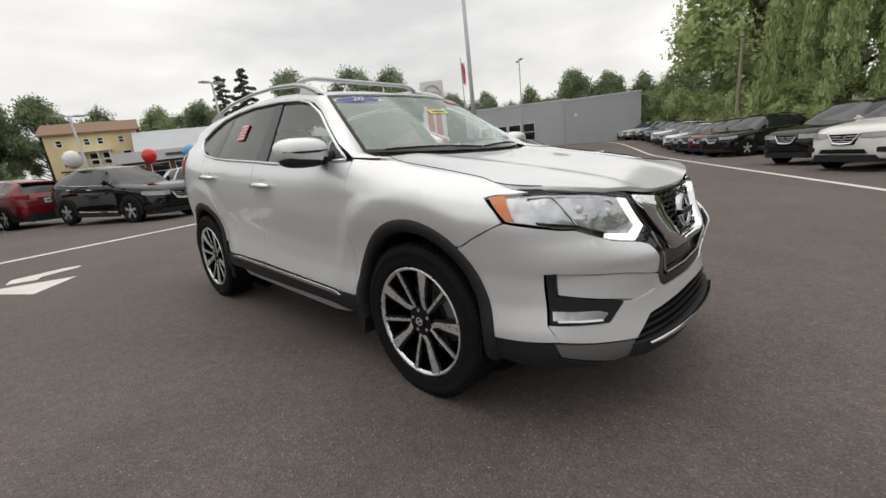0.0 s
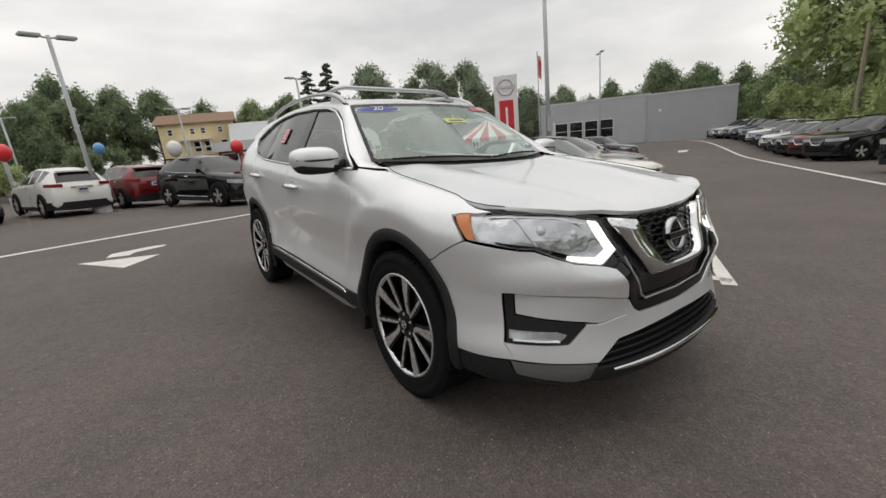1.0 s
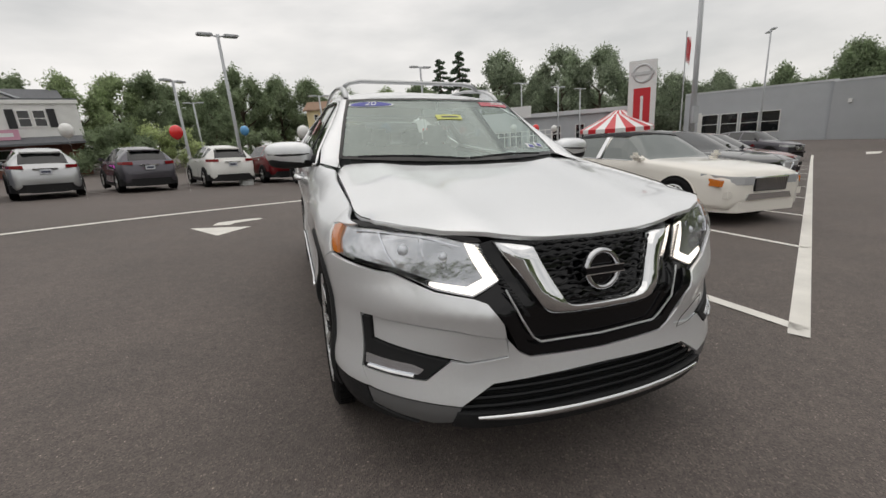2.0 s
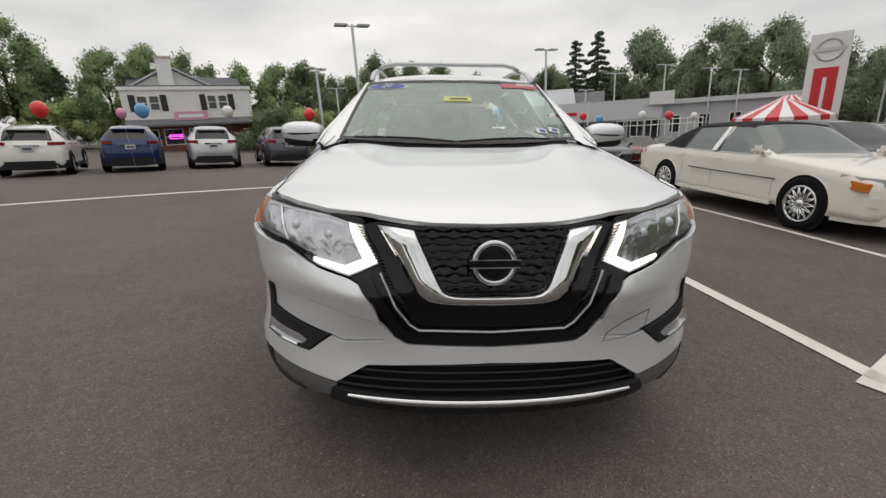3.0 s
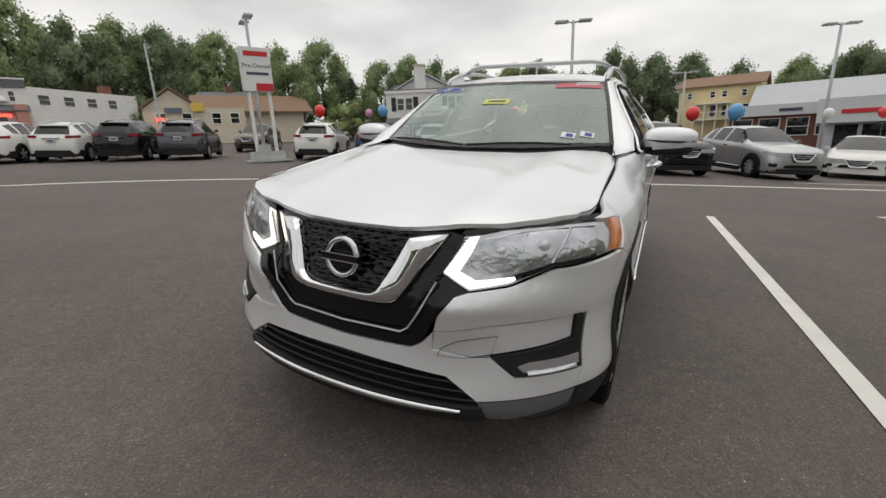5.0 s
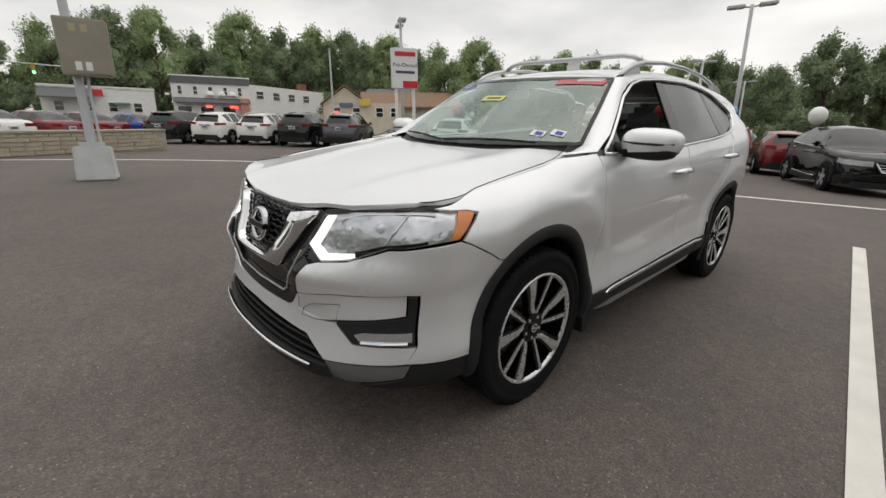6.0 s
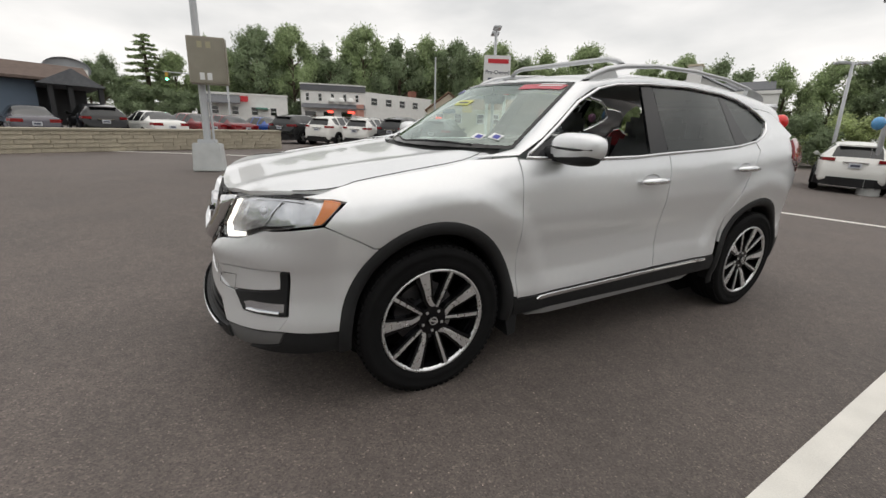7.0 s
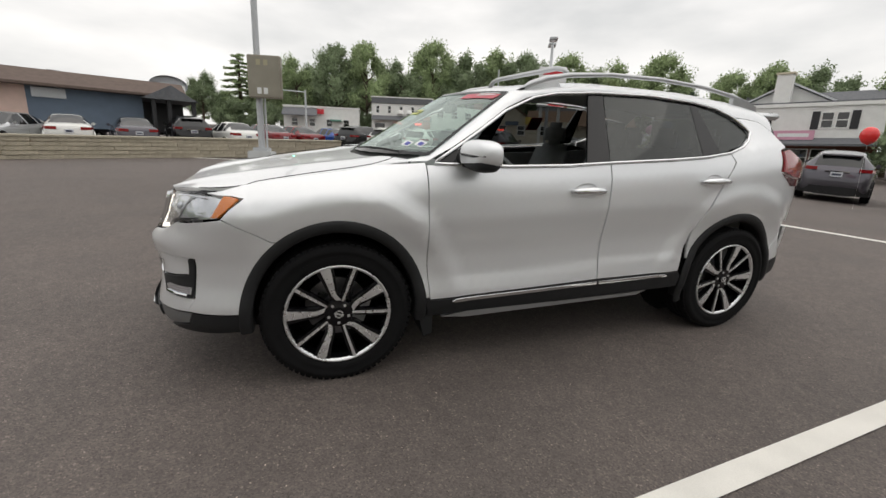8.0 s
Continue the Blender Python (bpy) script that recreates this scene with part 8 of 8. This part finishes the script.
            if m < 0:
                bmesh.ops.scale(b, verts=b.verts, vec=(-1, 1, 1))
            part("rib", b, GRILLE_BLACK, car)
        # added pale bar drawn as the highlight along the black ledge's edge
        b = bmesh.new()
        tube(b, [tuple(Vector(f_front(*p)) + Vector((0, 0.002, 0))) for p in sx([(0.368, 0.76), (0.32, 0.655), (0.275, 0.588), (0.245, 0.567), (0.0, 0.56)])], 0.004, 6)
        if m < 0:
            bmesh.ops.scale(b, verts=b.verts, vec=(-1, 1, 1))
        part("bright_line", b, STEEL, car)
    # chrome V: a faceted bar, front facet and two slopes
    b = bmesh.new()
    def u_pt(o, i, t, push):
        x, z = o[0] + (i[0] - o[0]) * t, o[1] + (i[1] - o[1]) * t
        s = sx([(x, z)])[0]
        p = Vector(f_front(*s))
        return p + Vector((0, -push, 0))
    o_d = [(0.0, 0.640), (0.08, 0.641), (0.15, 0.645), (0.195, 0.654), (0.224, 0.668), (0.25, 0.70), (0.275, 0.738), (0.31, 0.795), (0.345, 0.852), (0.38, 0.907)]
    i_d = [(0.0, 0.692), (0.07, 0.6925), (0.125, 0.695), (0.15, 0.70), (0.168, 0.712), (0.18, 0.734), (0.194, 0.762), (0.215, 0.805), (0.236, 0.85), (0.254, 0.889)]
    o_d = [(-x, z) for x, z in o_d[:0:-1]] + o_d
    i_d = [(-x, z) for x, z in i_d[:0:-1]] + i_d
    rows = []
    for o, i in zip(o_d, i_d):
        rows.append([b.verts.new(u_pt(o, i, t, push)) for t, push in ((0.0, -0.02), (0.02, 0.004), (0.5, 0.020), (0.92, 0.026), (0.98, 0.022), (1.0, -0.02))])
    for r0, r1 in zip(rows, rows[1:]):
        for j in range(5):
            b.faces.new((r0[j], r1[j], r1[j + 1], r0[j + 1]))
    b.faces.new(rows[0])
    b.faces.new(rows[-1][::-1])
    bmesh.ops.recalc_face_normals(b, faces=b.faces)
    vch = part("chrome_v", b, CHROME, car, "broad bright chrome V round the grille", True)
    for e in vch.data.polygons:
        e.use_smooth = True
    # grille net: wavy bars over a dark back plate
    back = [(0.0, 0.698), (0.14, 0.70), (0.17, 0.722), (0.218, 0.81), (0.25, 0.888), (0.255, 0.905), (0.0, 0.91)]
    skin_part("grille_back", sx(both(back)), f_front, DARK_WELL, car, off=-0.03, rim=0)
    grille = thing("grille", Matrix.Identity(4), "", "")
    grille.parent = car
    for key in list(grille.keys()):
        del grille[key]
    for r in range(9):
        z = 0.714 + r * 0.0225
        half = float(np.interp(z, [0.70, 0.722, 0.81, 0.888, 0.91], [0.13, 0.165, 0.215, 0.25, 0.255]))
        b = bmesh.new()
        n = int(half / 0.0055)
        pts, rad = [], []
        for k in range(-n, n + 1):
            x = half * k / n
            zz = z + 0.0035 * math.sin(x * 2 * math.pi / 0.072 + r * math.pi)
            p = Vector(f_front(*sx([(x, zz)])[0]))
            pts.append(p + Vector((0, 0.004, 0)))
            rad.append(0.0042 + 0.0022 * math.cos(x * 2 * math.pi / 0.036 + r * math.pi))
        tube(b, pts, rad, 6)
        part("grille_bar", b, GRILLE_BLACK, grille, smooth=True)
    # emblem: ring with a bar
    ec = Vector((0, front_y(0, 0.794) - 0.018, 0.794))
    tilt = Matrix.Translation(ec) @ Matrix.Rotation(radians(-8), 4, "X")
    b = bmesh.new()
    lathe(b, [(0.074, 0.016), (0.076, 0.0), (0.070, -0.012), (0.060, -0.012), (0.054, 0.0), (0.054, 0.016)], 44, Matrix.Rotation(math.pi / 2, 4, "Z"))
    bmesh.ops.transform(b, matrix=tilt, verts=b.verts)
    em = part("emblem_ring", b, material("dark_chrome", (0.5, 0.505, 0.52), 0.1, 1.0), car, "chrome ring emblem with a bar", True)
    b = bmesh.new()
    rod(b, (0, 0.012, 0), (0, 0.004, 0), 0.056, seg=36)
    bmesh.ops.transform(b, matrix=tilt, verts=b.verts)
    part("emblem_back", b, GLOSS_BLACK, em)
    b = bmesh.new()
    box(b, (-0.082, -0.018, -0.012), (0.082, 0.006, 0.012), 0.003)
    bmesh.ops.transform(b, matrix=tilt, verts=b.verts)
    br = part("emblem_bar", b, GLOSS_BLACK, em)
    b = bmesh.new()
    for z in (-0.0125, 0.0125):
        box(b, (-0.082, -0.0195, z - 0.0018), (0.082, -0.006, z + 0.0018))
    bmesh.ops.transform(b, matrix=tilt, verts=b.verts)
    part("emblem_edge", b, CHROME, em)
    # lower intake with slats, chrome lip
    low = both([(0.0, 0.456), (0.25, 0.45), (0.42, 0.441), (0.532, 0.37), (0.54, 0.335), (0.48, 0.33), (0.0, 0.335)])
    skin_part("lower_intake", sx(low), f_front, DARK_WELL, car, off=-0.035, gap=0, rim=0)
    for z in (0.362, 0.389, 0.415, 0.44):
        half = float(np.interp(z, [0.36, 0.372, 0.44], [0.53, 0.52, 0.40]))
        b = bmesh.new()
        tube(b, [tuple(Vector(f_front(*sx([(half * k / 10, z)])[0])) + Vector((0, 0.02, 0))) for k in range(-10, 11)], 0.007, 6)
        part("intake_slat", b, GRILLE_BLACK, car)
    skin_part("front_lip", sx(both([(0.0, 0.334), (0.25, 0.336), (0.48, 0.345), (0.545, 0.35), (0.56, 0.30), (0.5, 0.285), (0.0, 0.272)])), f_front, CLAD, car, "black lower lip", off=0.002, gap=0, rim=0.08)
    b = bmesh.new()
    rows = []
    for k in range(-14, 15):
        x = 0.487 * k / 14
        h = 0.0205 * (1 - 0.45 * (abs(x) / 0.487) ** 4)
        zc = 0.323 + 0.012 * (abs(x) / 0.487) ** 2
        row = []
        for dz, push in ((-1, 0.0), (-0.75, 0.008), (0.0, 0.017), (0.75, 0.0245), (1.0, 0.016)):
            p = Vector(f_front(*sx([(x, zc + dz * h)])[0]))
            row.append(b.verts.new(p + Vector((0, -push, 0))))
        rows.append(row)
    for r0, r1 in zip(rows, rows[1:]):
        for j in range(4):
            b.faces.new((r0[j], r1[j], r1[j + 1], r0[j + 1]))
    bmesh.ops.recalc_face_normals(b, faces=b.faces)
    part("chrome_lip", b, CHROME, car, "curved chrome strip under the intake", True)
    # seam of the tow cover
    b = bmesh.new()
    tube(b, [tuple(Vector(f_front(*p)) + Vector((0, -0.0005, 0))) for p in sx([(0.385, 0.508), (0.40, 0.54), (0.45, 0.572), (0.572, 0.598), (0.556, 0.524), (0.47, 0.512), (0.385, 0.508)])], 0.0012, 5)
    part("panel_seam", b, DARK_WELL, car)


def car_wheels(car):
    r, w, rr = 0.371, 0.225, 0.262
    # tyre with side wall ring and tread blocks
    b = bmesh.new()
    lathe(b, [(rr - 0.012, -0.09), (rr + 0.015, -0.112), (0.325, -0.116), (0.361, -0.105), (r, -0.082), (r, -0.045), (0.364, -0.042), (0.364, -0.034), (r, -0.03), (r, -0.005), (0.364, -0.002), (0.364, 0.006), (r, 0.01), (r, 0.035), (0.364, 0.038), (0.364, 0.046), (r, 0.05), (r, 0.082), (0.361, 0.105), (0.345, 0.114), (0.331, 0.1165), (0.328, 0.1135), (0.30, 0.1165), (0.285, 0.1155), (0.272, 0.109), (rr + 0.003, 0.102), (rr - 0.012, 0.09)], 96)
    tyre = link_mesh("tyre", b, RUBBER, True)
    b = bmesh.new()
    for k in range(72):
        for x0, x1, sh in ((0.052, 0.1, 0.5), (-0.1, -0.052, 0.0)):
            a = (k + sh) * 2 * math.pi / 72
            m = Matrix.Rotation(a, 4, "X")
            box(b, (x0, -0.0105, 0.36), (x1, 0.0105, r + 0.0035), 0, m)
    tread = link_mesh("tread", b, RUBBER)
    b = bmesh.new()
    lathe(b, [(rr - 0.012, 0.09), (rr + 0.004, 0.104), (rr + 0.002, 0.112), (rr - 0.006, 0.111), (rr - 0.014, 0.098)], 72)
    lip = link_mesh("rim_lip", b, ALLOY, True)
    b = bmesh.new()
    lathe(b, [(rr - 0.013, 0.10), (rr - 0.022, 0.05), (rr - 0.03, -0.08)], 48)
    barrel = link_mesh("rim_barrel", b, GLOSS_BLACK, True)
    b = bmesh.new()
    lathe(b, [(0.16, -0.03), (0.16, -0.012), (0.075, -0.012), (0.07, 0.01), (0.0, 0.012)], 40)
    disc = link_mesh("brake_disc", b, material("brake_steel", (0.2, 0.2, 0.21), 0.35, 0.9, rvary=0.1, scale=50))
    b = bmesh.new()
    box(b, (-0.06, 0.085, -0.07), (0.01, 0.165, 0.09), 0.015)
    caliper = link_mesh("caliper", b, STEEL)

    def blade(bm, shape, depth0, depth1, rot):
        """A spoke drawn in the wheel's plane as (across, out) pairs, dished towards the hub."""
        def fx(rad):
            return 0.086 + 0.022 * smoothstep(0.05, 0.25, rad) - 0.0
        top, bot = [], []
        for u, v in shape:
            x = fx(math.hypot(u, v)) + depth1
            top.append(bm.verts.new((x, u, v)))
            bot.append(bm.verts.new((x - depth0, u, v)))
        n = len(shape)
        fs = [bm.faces.new(top[::-1]), bm.faces.new(bot)]
        for i in range(n):
            fs.append(bm.faces.new((top[i], top[(i + 1) % n], bot[(i + 1) % n], bot[i])))
        bmesh.ops.recalc_face_normals(bm, faces=fs)
        bmesh.ops.transform(bm, matrix=Matrix.Rotation(rot, 4, "X"), verts=top + bot)

    def spoke_shape(pairs, grow=0.0):
        """Angle in degrees and radius of each corner to the wheel's plane, drawn upright at 90 degrees."""
        return [(rad * math.cos(radians(90 + a)), rad * math.sin(radians(90 + a))) for a, rad in pairs]

    wide = [(38, 0.254), (37, 0.18), (36.6, 0.108), (31, 0.08), (20, 0.066), (6, 0.061), (5, 0.072), (12, 0.08), (20, 0.095), (25, 0.116), (26, 0.18), (26.5, 0.254)]
    wide_b = [(43, 0.252), (42, 0.18), (44, 0.10), (38, 0.07), (20, 0.055), (0, 0.05), (0, 0.078), (10, 0.088), (15, 0.105), (19, 0.125), (22, 0.18), (23, 0.252)]
    thin = [(-2.0, 0.254), (1.6, 0.254), (2.4, 0.15), (5.5, 0.072), (5, 0.061), (-4, 0.060), (-2.6, 0.15)]
    thin_b = [(-5, 0.252), (4, 0.252), (6, 0.15), (12, 0.072), (10, 0.05), (-14, 0.05), (-8, 0.15)]
    dark = bmesh.new()
    sp = []
    for k in range(5):
        a = k * 2 * math.pi / 5
        for nm, shape in (("spoke", wide), ("thin_spoke", thin)):
            one = bmesh.new()
            blade(one, spoke_shape(shape), 0.006, 0.001, a)
            sp.append(link_mesh(nm, one, ALLOY))
        for shape in (wide_b, thin_b):
            blade(dark, spoke_shape(shape), 0.035, -0.004, a)
    lathe(dark, [(0.074, 0.05), (0.072, 0.088), (0.034, 0.09), (0.0, 0.088)], 32)
    web = link_mesh("rim_web", dark, GLOSS_BLACK)
    b = bmesh.new()
    rod(b, (0.086, 0, 0), (0.098, 0, 0), 0.031, 0.028, 28)
    cap = link_mesh("centre_cap", b, GLOSS_BLACK)
    b = bmesh.new()
    lathe(b, [(0.021, 0.098), (0.021, 0.1), (0.015, 0.1), (0.015, 0.098)], 24)
    box(b, (0.098, -0.024, -0.0045), (0.1005, 0.024, 0.0045))
    mark = link_mesh("cap_mark", b, ALLOY)
    b = bmesh.new()
    for k in range(1):
        rod(b, (0.08, 0.0, 0.052), (0.092, 0.0, 0.052), 0.0095, 0.008, 6)
    nut = link_mesh("wheel_nut", b, ALLOY)
    b = bmesh.new()
    for k, (a0, n) in enumerate(((20, 9), (200, 9))):
        for j in range(n):
            m = Matrix.Rotation(radians(a0 + j * 4.2), 4, "X")
            box(b, (0.1155, -0.0055, 0.296), (0.1178, 0.0055, 0.312), 0, m)
    writing = link_mesh("sidewall_bars", b, RUBBER)
    for s in (1, -1):
        for y, spin in ((0.0, radians(-18 if s > 0 else 27)), (2.706, radians(-45 if s > 0 else 10))):
            wheel = new("wheel", tyre)
            wheel.parent = car
            wheel.matrix_basis = Matrix.Translation((s * 0.782, y, 0.361)) @ (Matrix.Identity(4) if s > 0 else Matrix.Rotation(math.pi, 4, "Z")) @ Matrix.Rotation(spin, 4, "X")
            tagged(wheel, "black road tyre on a two-tone alloy rim")
            for nm, me in [("tread", tread), ("rim_lip", lip), ("rim_barrel", barrel), ("brake_disc", disc), ("caliper", caliper), ("rim_web", web), ("centre_cap", cap), ("cap_mark", mark), ("sidewall_bars", writing)] + [(q.name.split(".")[0], q) for q in sp]:
                o = new(nm, me)
                o.parent = wheel
                if nm in ("tread", "sidewall_bars"):
                    tagged(o, kind="stuff")
            for k in range(5):
                o = new("wheel_nut", nut)
                o.parent = wheel
                o.matrix_basis = Matrix.Rotation((k - 0.25) * 2 * math.pi / 5, 4, "X")


def car_cabin(car):
    b = bmesh.new()
    box(b, (-0.78, 0.35, 0.3), (0.78, 3.3, 0.36))
    part("cabin_floor", b, CABIN, car)
    for m in (1, -1):
        b = bmesh.new()
        prism(b, [(0.5, 0.35), (2.9, 0.35), (2.9, 1.2), (2.3, 1.14), (1.5, 1.1), (0.5, 1.07)], 0.74 * m - 0.02, 0.74 * m + 0.02, "x")
        part("door_card", b, CABIN, car)
    # dashboard
    b = bmesh.new()
    prism(b, [(0.34, 0.7), (0.34, 1.05), (0.5, 1.1), (0.75, 1.09), (0.95, 1.02), (1.0, 0.85), (0.95, 0.6)], -0.72, 0.72, "x")
    bmesh.ops.bevel(b, geom=list(b.edges), offset=0.02, segments=2, affect="EDGES")
    dash = part("dashboard", b, CABIN, car)
    b = bmesh.new()
    prism(b, [(0.8, 1.06), (0.78, 1.13), (0.92, 1.12), (1.0, 1.05)], 0.2, 0.6, "x")
    part("instrument_hood", b, CABIN, dash)
    b = bmesh.new()
    box(b, (-0.14, 0.97, 0.84), (0.14, 1.0, 1.02), 0.01)
    part("screen", b, GLOSS_BLACK, dash)
    b = bmesh.new()
    lathe(b, [(0.185 + 0.014 * math.cos(a), 0.014 * math.sin(a)) for a in [k * math.pi / 4 for k in range(9)]], 36)
    box(b, (-0.02, -0.18, -0.02), (0.01, 0.18, 0.03), 0.01)
    rod(b, (-0.25, 0, 0), (0.0, 0, 0), 0.04, 0.05)
    part("steering_wheel", b, LEATHER, car, smooth=True).matrix_basis = Matrix.Translation((0.38, 1.16, 0.97)) @ Matrix.Rotation(radians(90), 4, "Z") @ Matrix.Rotation(radians(-25), 4, "Y")
    # seats
    def seat(x, y, w):
        s = new("seat")
        s.parent = car
        s.matrix_basis = Matrix.Translation((x, y, 0.36))
        b = bmesh.new()
        box(b, (-w / 2, -0.25, 0.1), (w / 2, 0.3, 0.28), 0.05)
        part("cushion", b, LEATHER, s, smooth=True)
        b = bmesh.new()
        box(b, (-w / 2, -0.07, 0.0), (w / 2, 0.08, 0.66), 0.055)
        for v in b.verts:
            k = v.co.z / 0.66
            v.co.x *= 1 - 0.18 * k
        part("backrest", b, LEATHER, s, smooth=True).matrix_basis = Matrix.Translation((0, 0.26, 0.24)) @ Matrix.Rotation(radians(-20), 4, "X")
        for hx in ((0,) if w < 0.7 else (-0.38, 0.0, 0.38)):
            b = bmesh.new()
            box(b, (hx - 0.12, 0.42, 0.84), (hx + 0.12, 0.53, 1.04), 0.045)
            for dx in (-0.05, 0.05):
                rod(b, (hx + dx, 0.465, 0.8), (hx + dx, 0.475, 0.9), 0.007, seg=6)
            part("headrest", b, LEATHER, s, smooth=True)
    seat(0.37, 1.5, 0.5)
    seat(-0.37, 1.5, 0.5)
    seat(0.0, 2.35, 1.3)
    b = bmesh.new()
    prism(b, [(1.0, 1.50), (1.4, 1.56), (2.0, 1.6), (2.8, 1.57), (2.8, 1.55), (2.0, 1.57), (1.4, 1.535), (1.0, 1.475)], -0.52, 0.52, "x")
    part("headliner", b, HEADLINER, car)
    b = bmesh.new()
    box(b, (-0.11, 0.84, 1.40), (0.11, 0.87, 1.46), 0.012)
    rod(b, (0, 0.85, 1.45), (0, 0.83, 1.5), 0.012)
    part("rear_view_mirror", b, CABIN, car)
    # stickers on the windscreen
    def flat_on_screen(name, poly, mat, label, lift=0.004):
        return skin_part(name, poly, f_screen, mat, car, label, centre=(0, 1.3, 0.6), off=lift, rim=0.0015, step=0.04, gap=0)
    flat_on_screen("windscreen_banner", [(0.31, 0.852), (0.575, 0.955), (0.565, 0.905), (0.315, 0.805)], STICK_RED, "red sales strip with white bars")
    for x0, x1, v in ((0.42, 0.55, 0.035), (0.42, 0.555, 0.018)):
        flat_on_screen("bar", [(x0, yt_(x0) - 0.004 - v), (x1, yt_(x1) - 0.004 - v), (x1, yt_(x1) - 0.012 - v), (x0, yt_(x0) - 0.012 - v)], STICK_WHITE, "", 0.006)
    flat_on_screen("yellow_sticker", [(-0.085, 0.645), (0.085, 0.645), (0.085, 0.595), (-0.085, 0.595)], STICK_YELLOW, "small yellow sticker with a dark bar")
    flat_on_screen("bar", [(-0.05, 0.625), (0.06, 0.625), (0.06, 0.612), (-0.05, 0.612)], BAR_DARK, "", 0.006)
    for x in (0.49, 0.58):
        y0 = 0.195 + 0.55 * x * x
        flat_on_screen("inspection_sticker", [(x - 0.035, y0 + 0.075), (x + 0.035, y0 + 0.095), (x + 0.035, y0 + 0.135), (x - 0.035, y0 + 0.115)], STICK_WHITE, "small pale inspection sticker")
        flat_on_screen("bar", [(x - 0.012, y0 + 0.088), (x + 0.024, y0 + 0.098), (x + 0.024, y0 + 0.122), (x - 0.012, y0 + 0.112)], STICK_BLUE, "", 0.006)
    oval = [(-0.45 + 0.125 * math.cos(k * math.pi / 12) , 0.866 + 0.026 * math.sin(k * math.pi / 12) - 0.42 * 0.125 * math.cos(k * math.pi / 12)) for k in range(24)]
    flat_on_screen("year_sticker_edge", [(x * 1.0 + (x + 0.45) * 0.1, y + (y - 0.866) * 0.12) for x, y in oval], STICK_WHITE, "", 0.003)
    flat_on_screen("year_sticker", oval, STICK_BLUE, "blue oval sticker with a white 20", 0.005)
    cu = bpy.data.curves.new("year_digits", "FONT")
    cu.body, cu.size, cu.align_x, cu.align_y, cu.extrude = "20", 0.075, "CENTER", "CENTER", 0.001
    cu.materials.append(STICK_WHITE)
    o = new("year_digits", cu)
    o.parent = car
    p = Vector(f_screen(-0.45, 0.866))
    e = 0.01
    ux = (Vector(f_screen(-0.45 + e, 0.866 - 0.42 * e)) - p).normalized()
    uy = (Vector(f_screen(-0.45, 0.866 + e)) - p).normalized()
    un = ux.cross(uy).normalized()
    uy = un.cross(ux)
    q = p + un * 0.008
    o.matrix_basis = Matrix(((ux.x, uy.x, un.x, q.x), (ux.y, uy.y, un.y, q.y), (ux.z, uy.z, un.z, q.z), (0, 0, 0, 1)))
    # sales sheet on the far rear door glass
    sheet = skin_part("window_sticker", [(1.90, 1.32), (2.03, 1.325), (2.045, 1.445), (1.915, 1.44)], f_side, STICK_RED, car, "small red sales sheet on the rear door glass", mirror=-1, off=0.002, rim=0.001, step=0.06)
    for k in range(5):
        z = 1.335 + 0.022 * k
        skin_part("bar", [(1.915 + 0.003 * k, z), (2.02 - 0.02 * (k % 2), z), (2.02 - 0.02 * (k % 2), z + 0.007), (1.915 + 0.003 * k, z + 0.007)], f_side, STICK_WHITE, sheet, mirror=-1, off=0.004, rim=0.0005, step=0.06, gap=0)


def yt_(x):
    return 0.835 + 0.47 * x * x


suv = thing("silver_suv", Matrix.Identity(4), "silver crossover with chrome V grille and lit running lights", "car")
car_body(suv)
car_nose(suv)
car_wheels(suv)
car_cabin(suv)

# the lot and what stands on its plane lie along the slope; poles, signs, trees and buildings stand upright on it
ON_PLANE = ("ground", "line_marking", "arrow_marking", "retaining_wall", "parked_suv", "parked_sedan", "silver_suv")
for ob in list(scene.objects):
    if ob.parent is None and ob.type in ("MESH", "EMPTY"):
        m = ob.matrix_basis.copy()
        if ob.name.split(".")[0] in ON_PLANE:
            ob.matrix_basis = SLOPE @ m
        else:
            place = SLOPE @ m.translation
            m.translation = place
            ob.matrix_basis = m
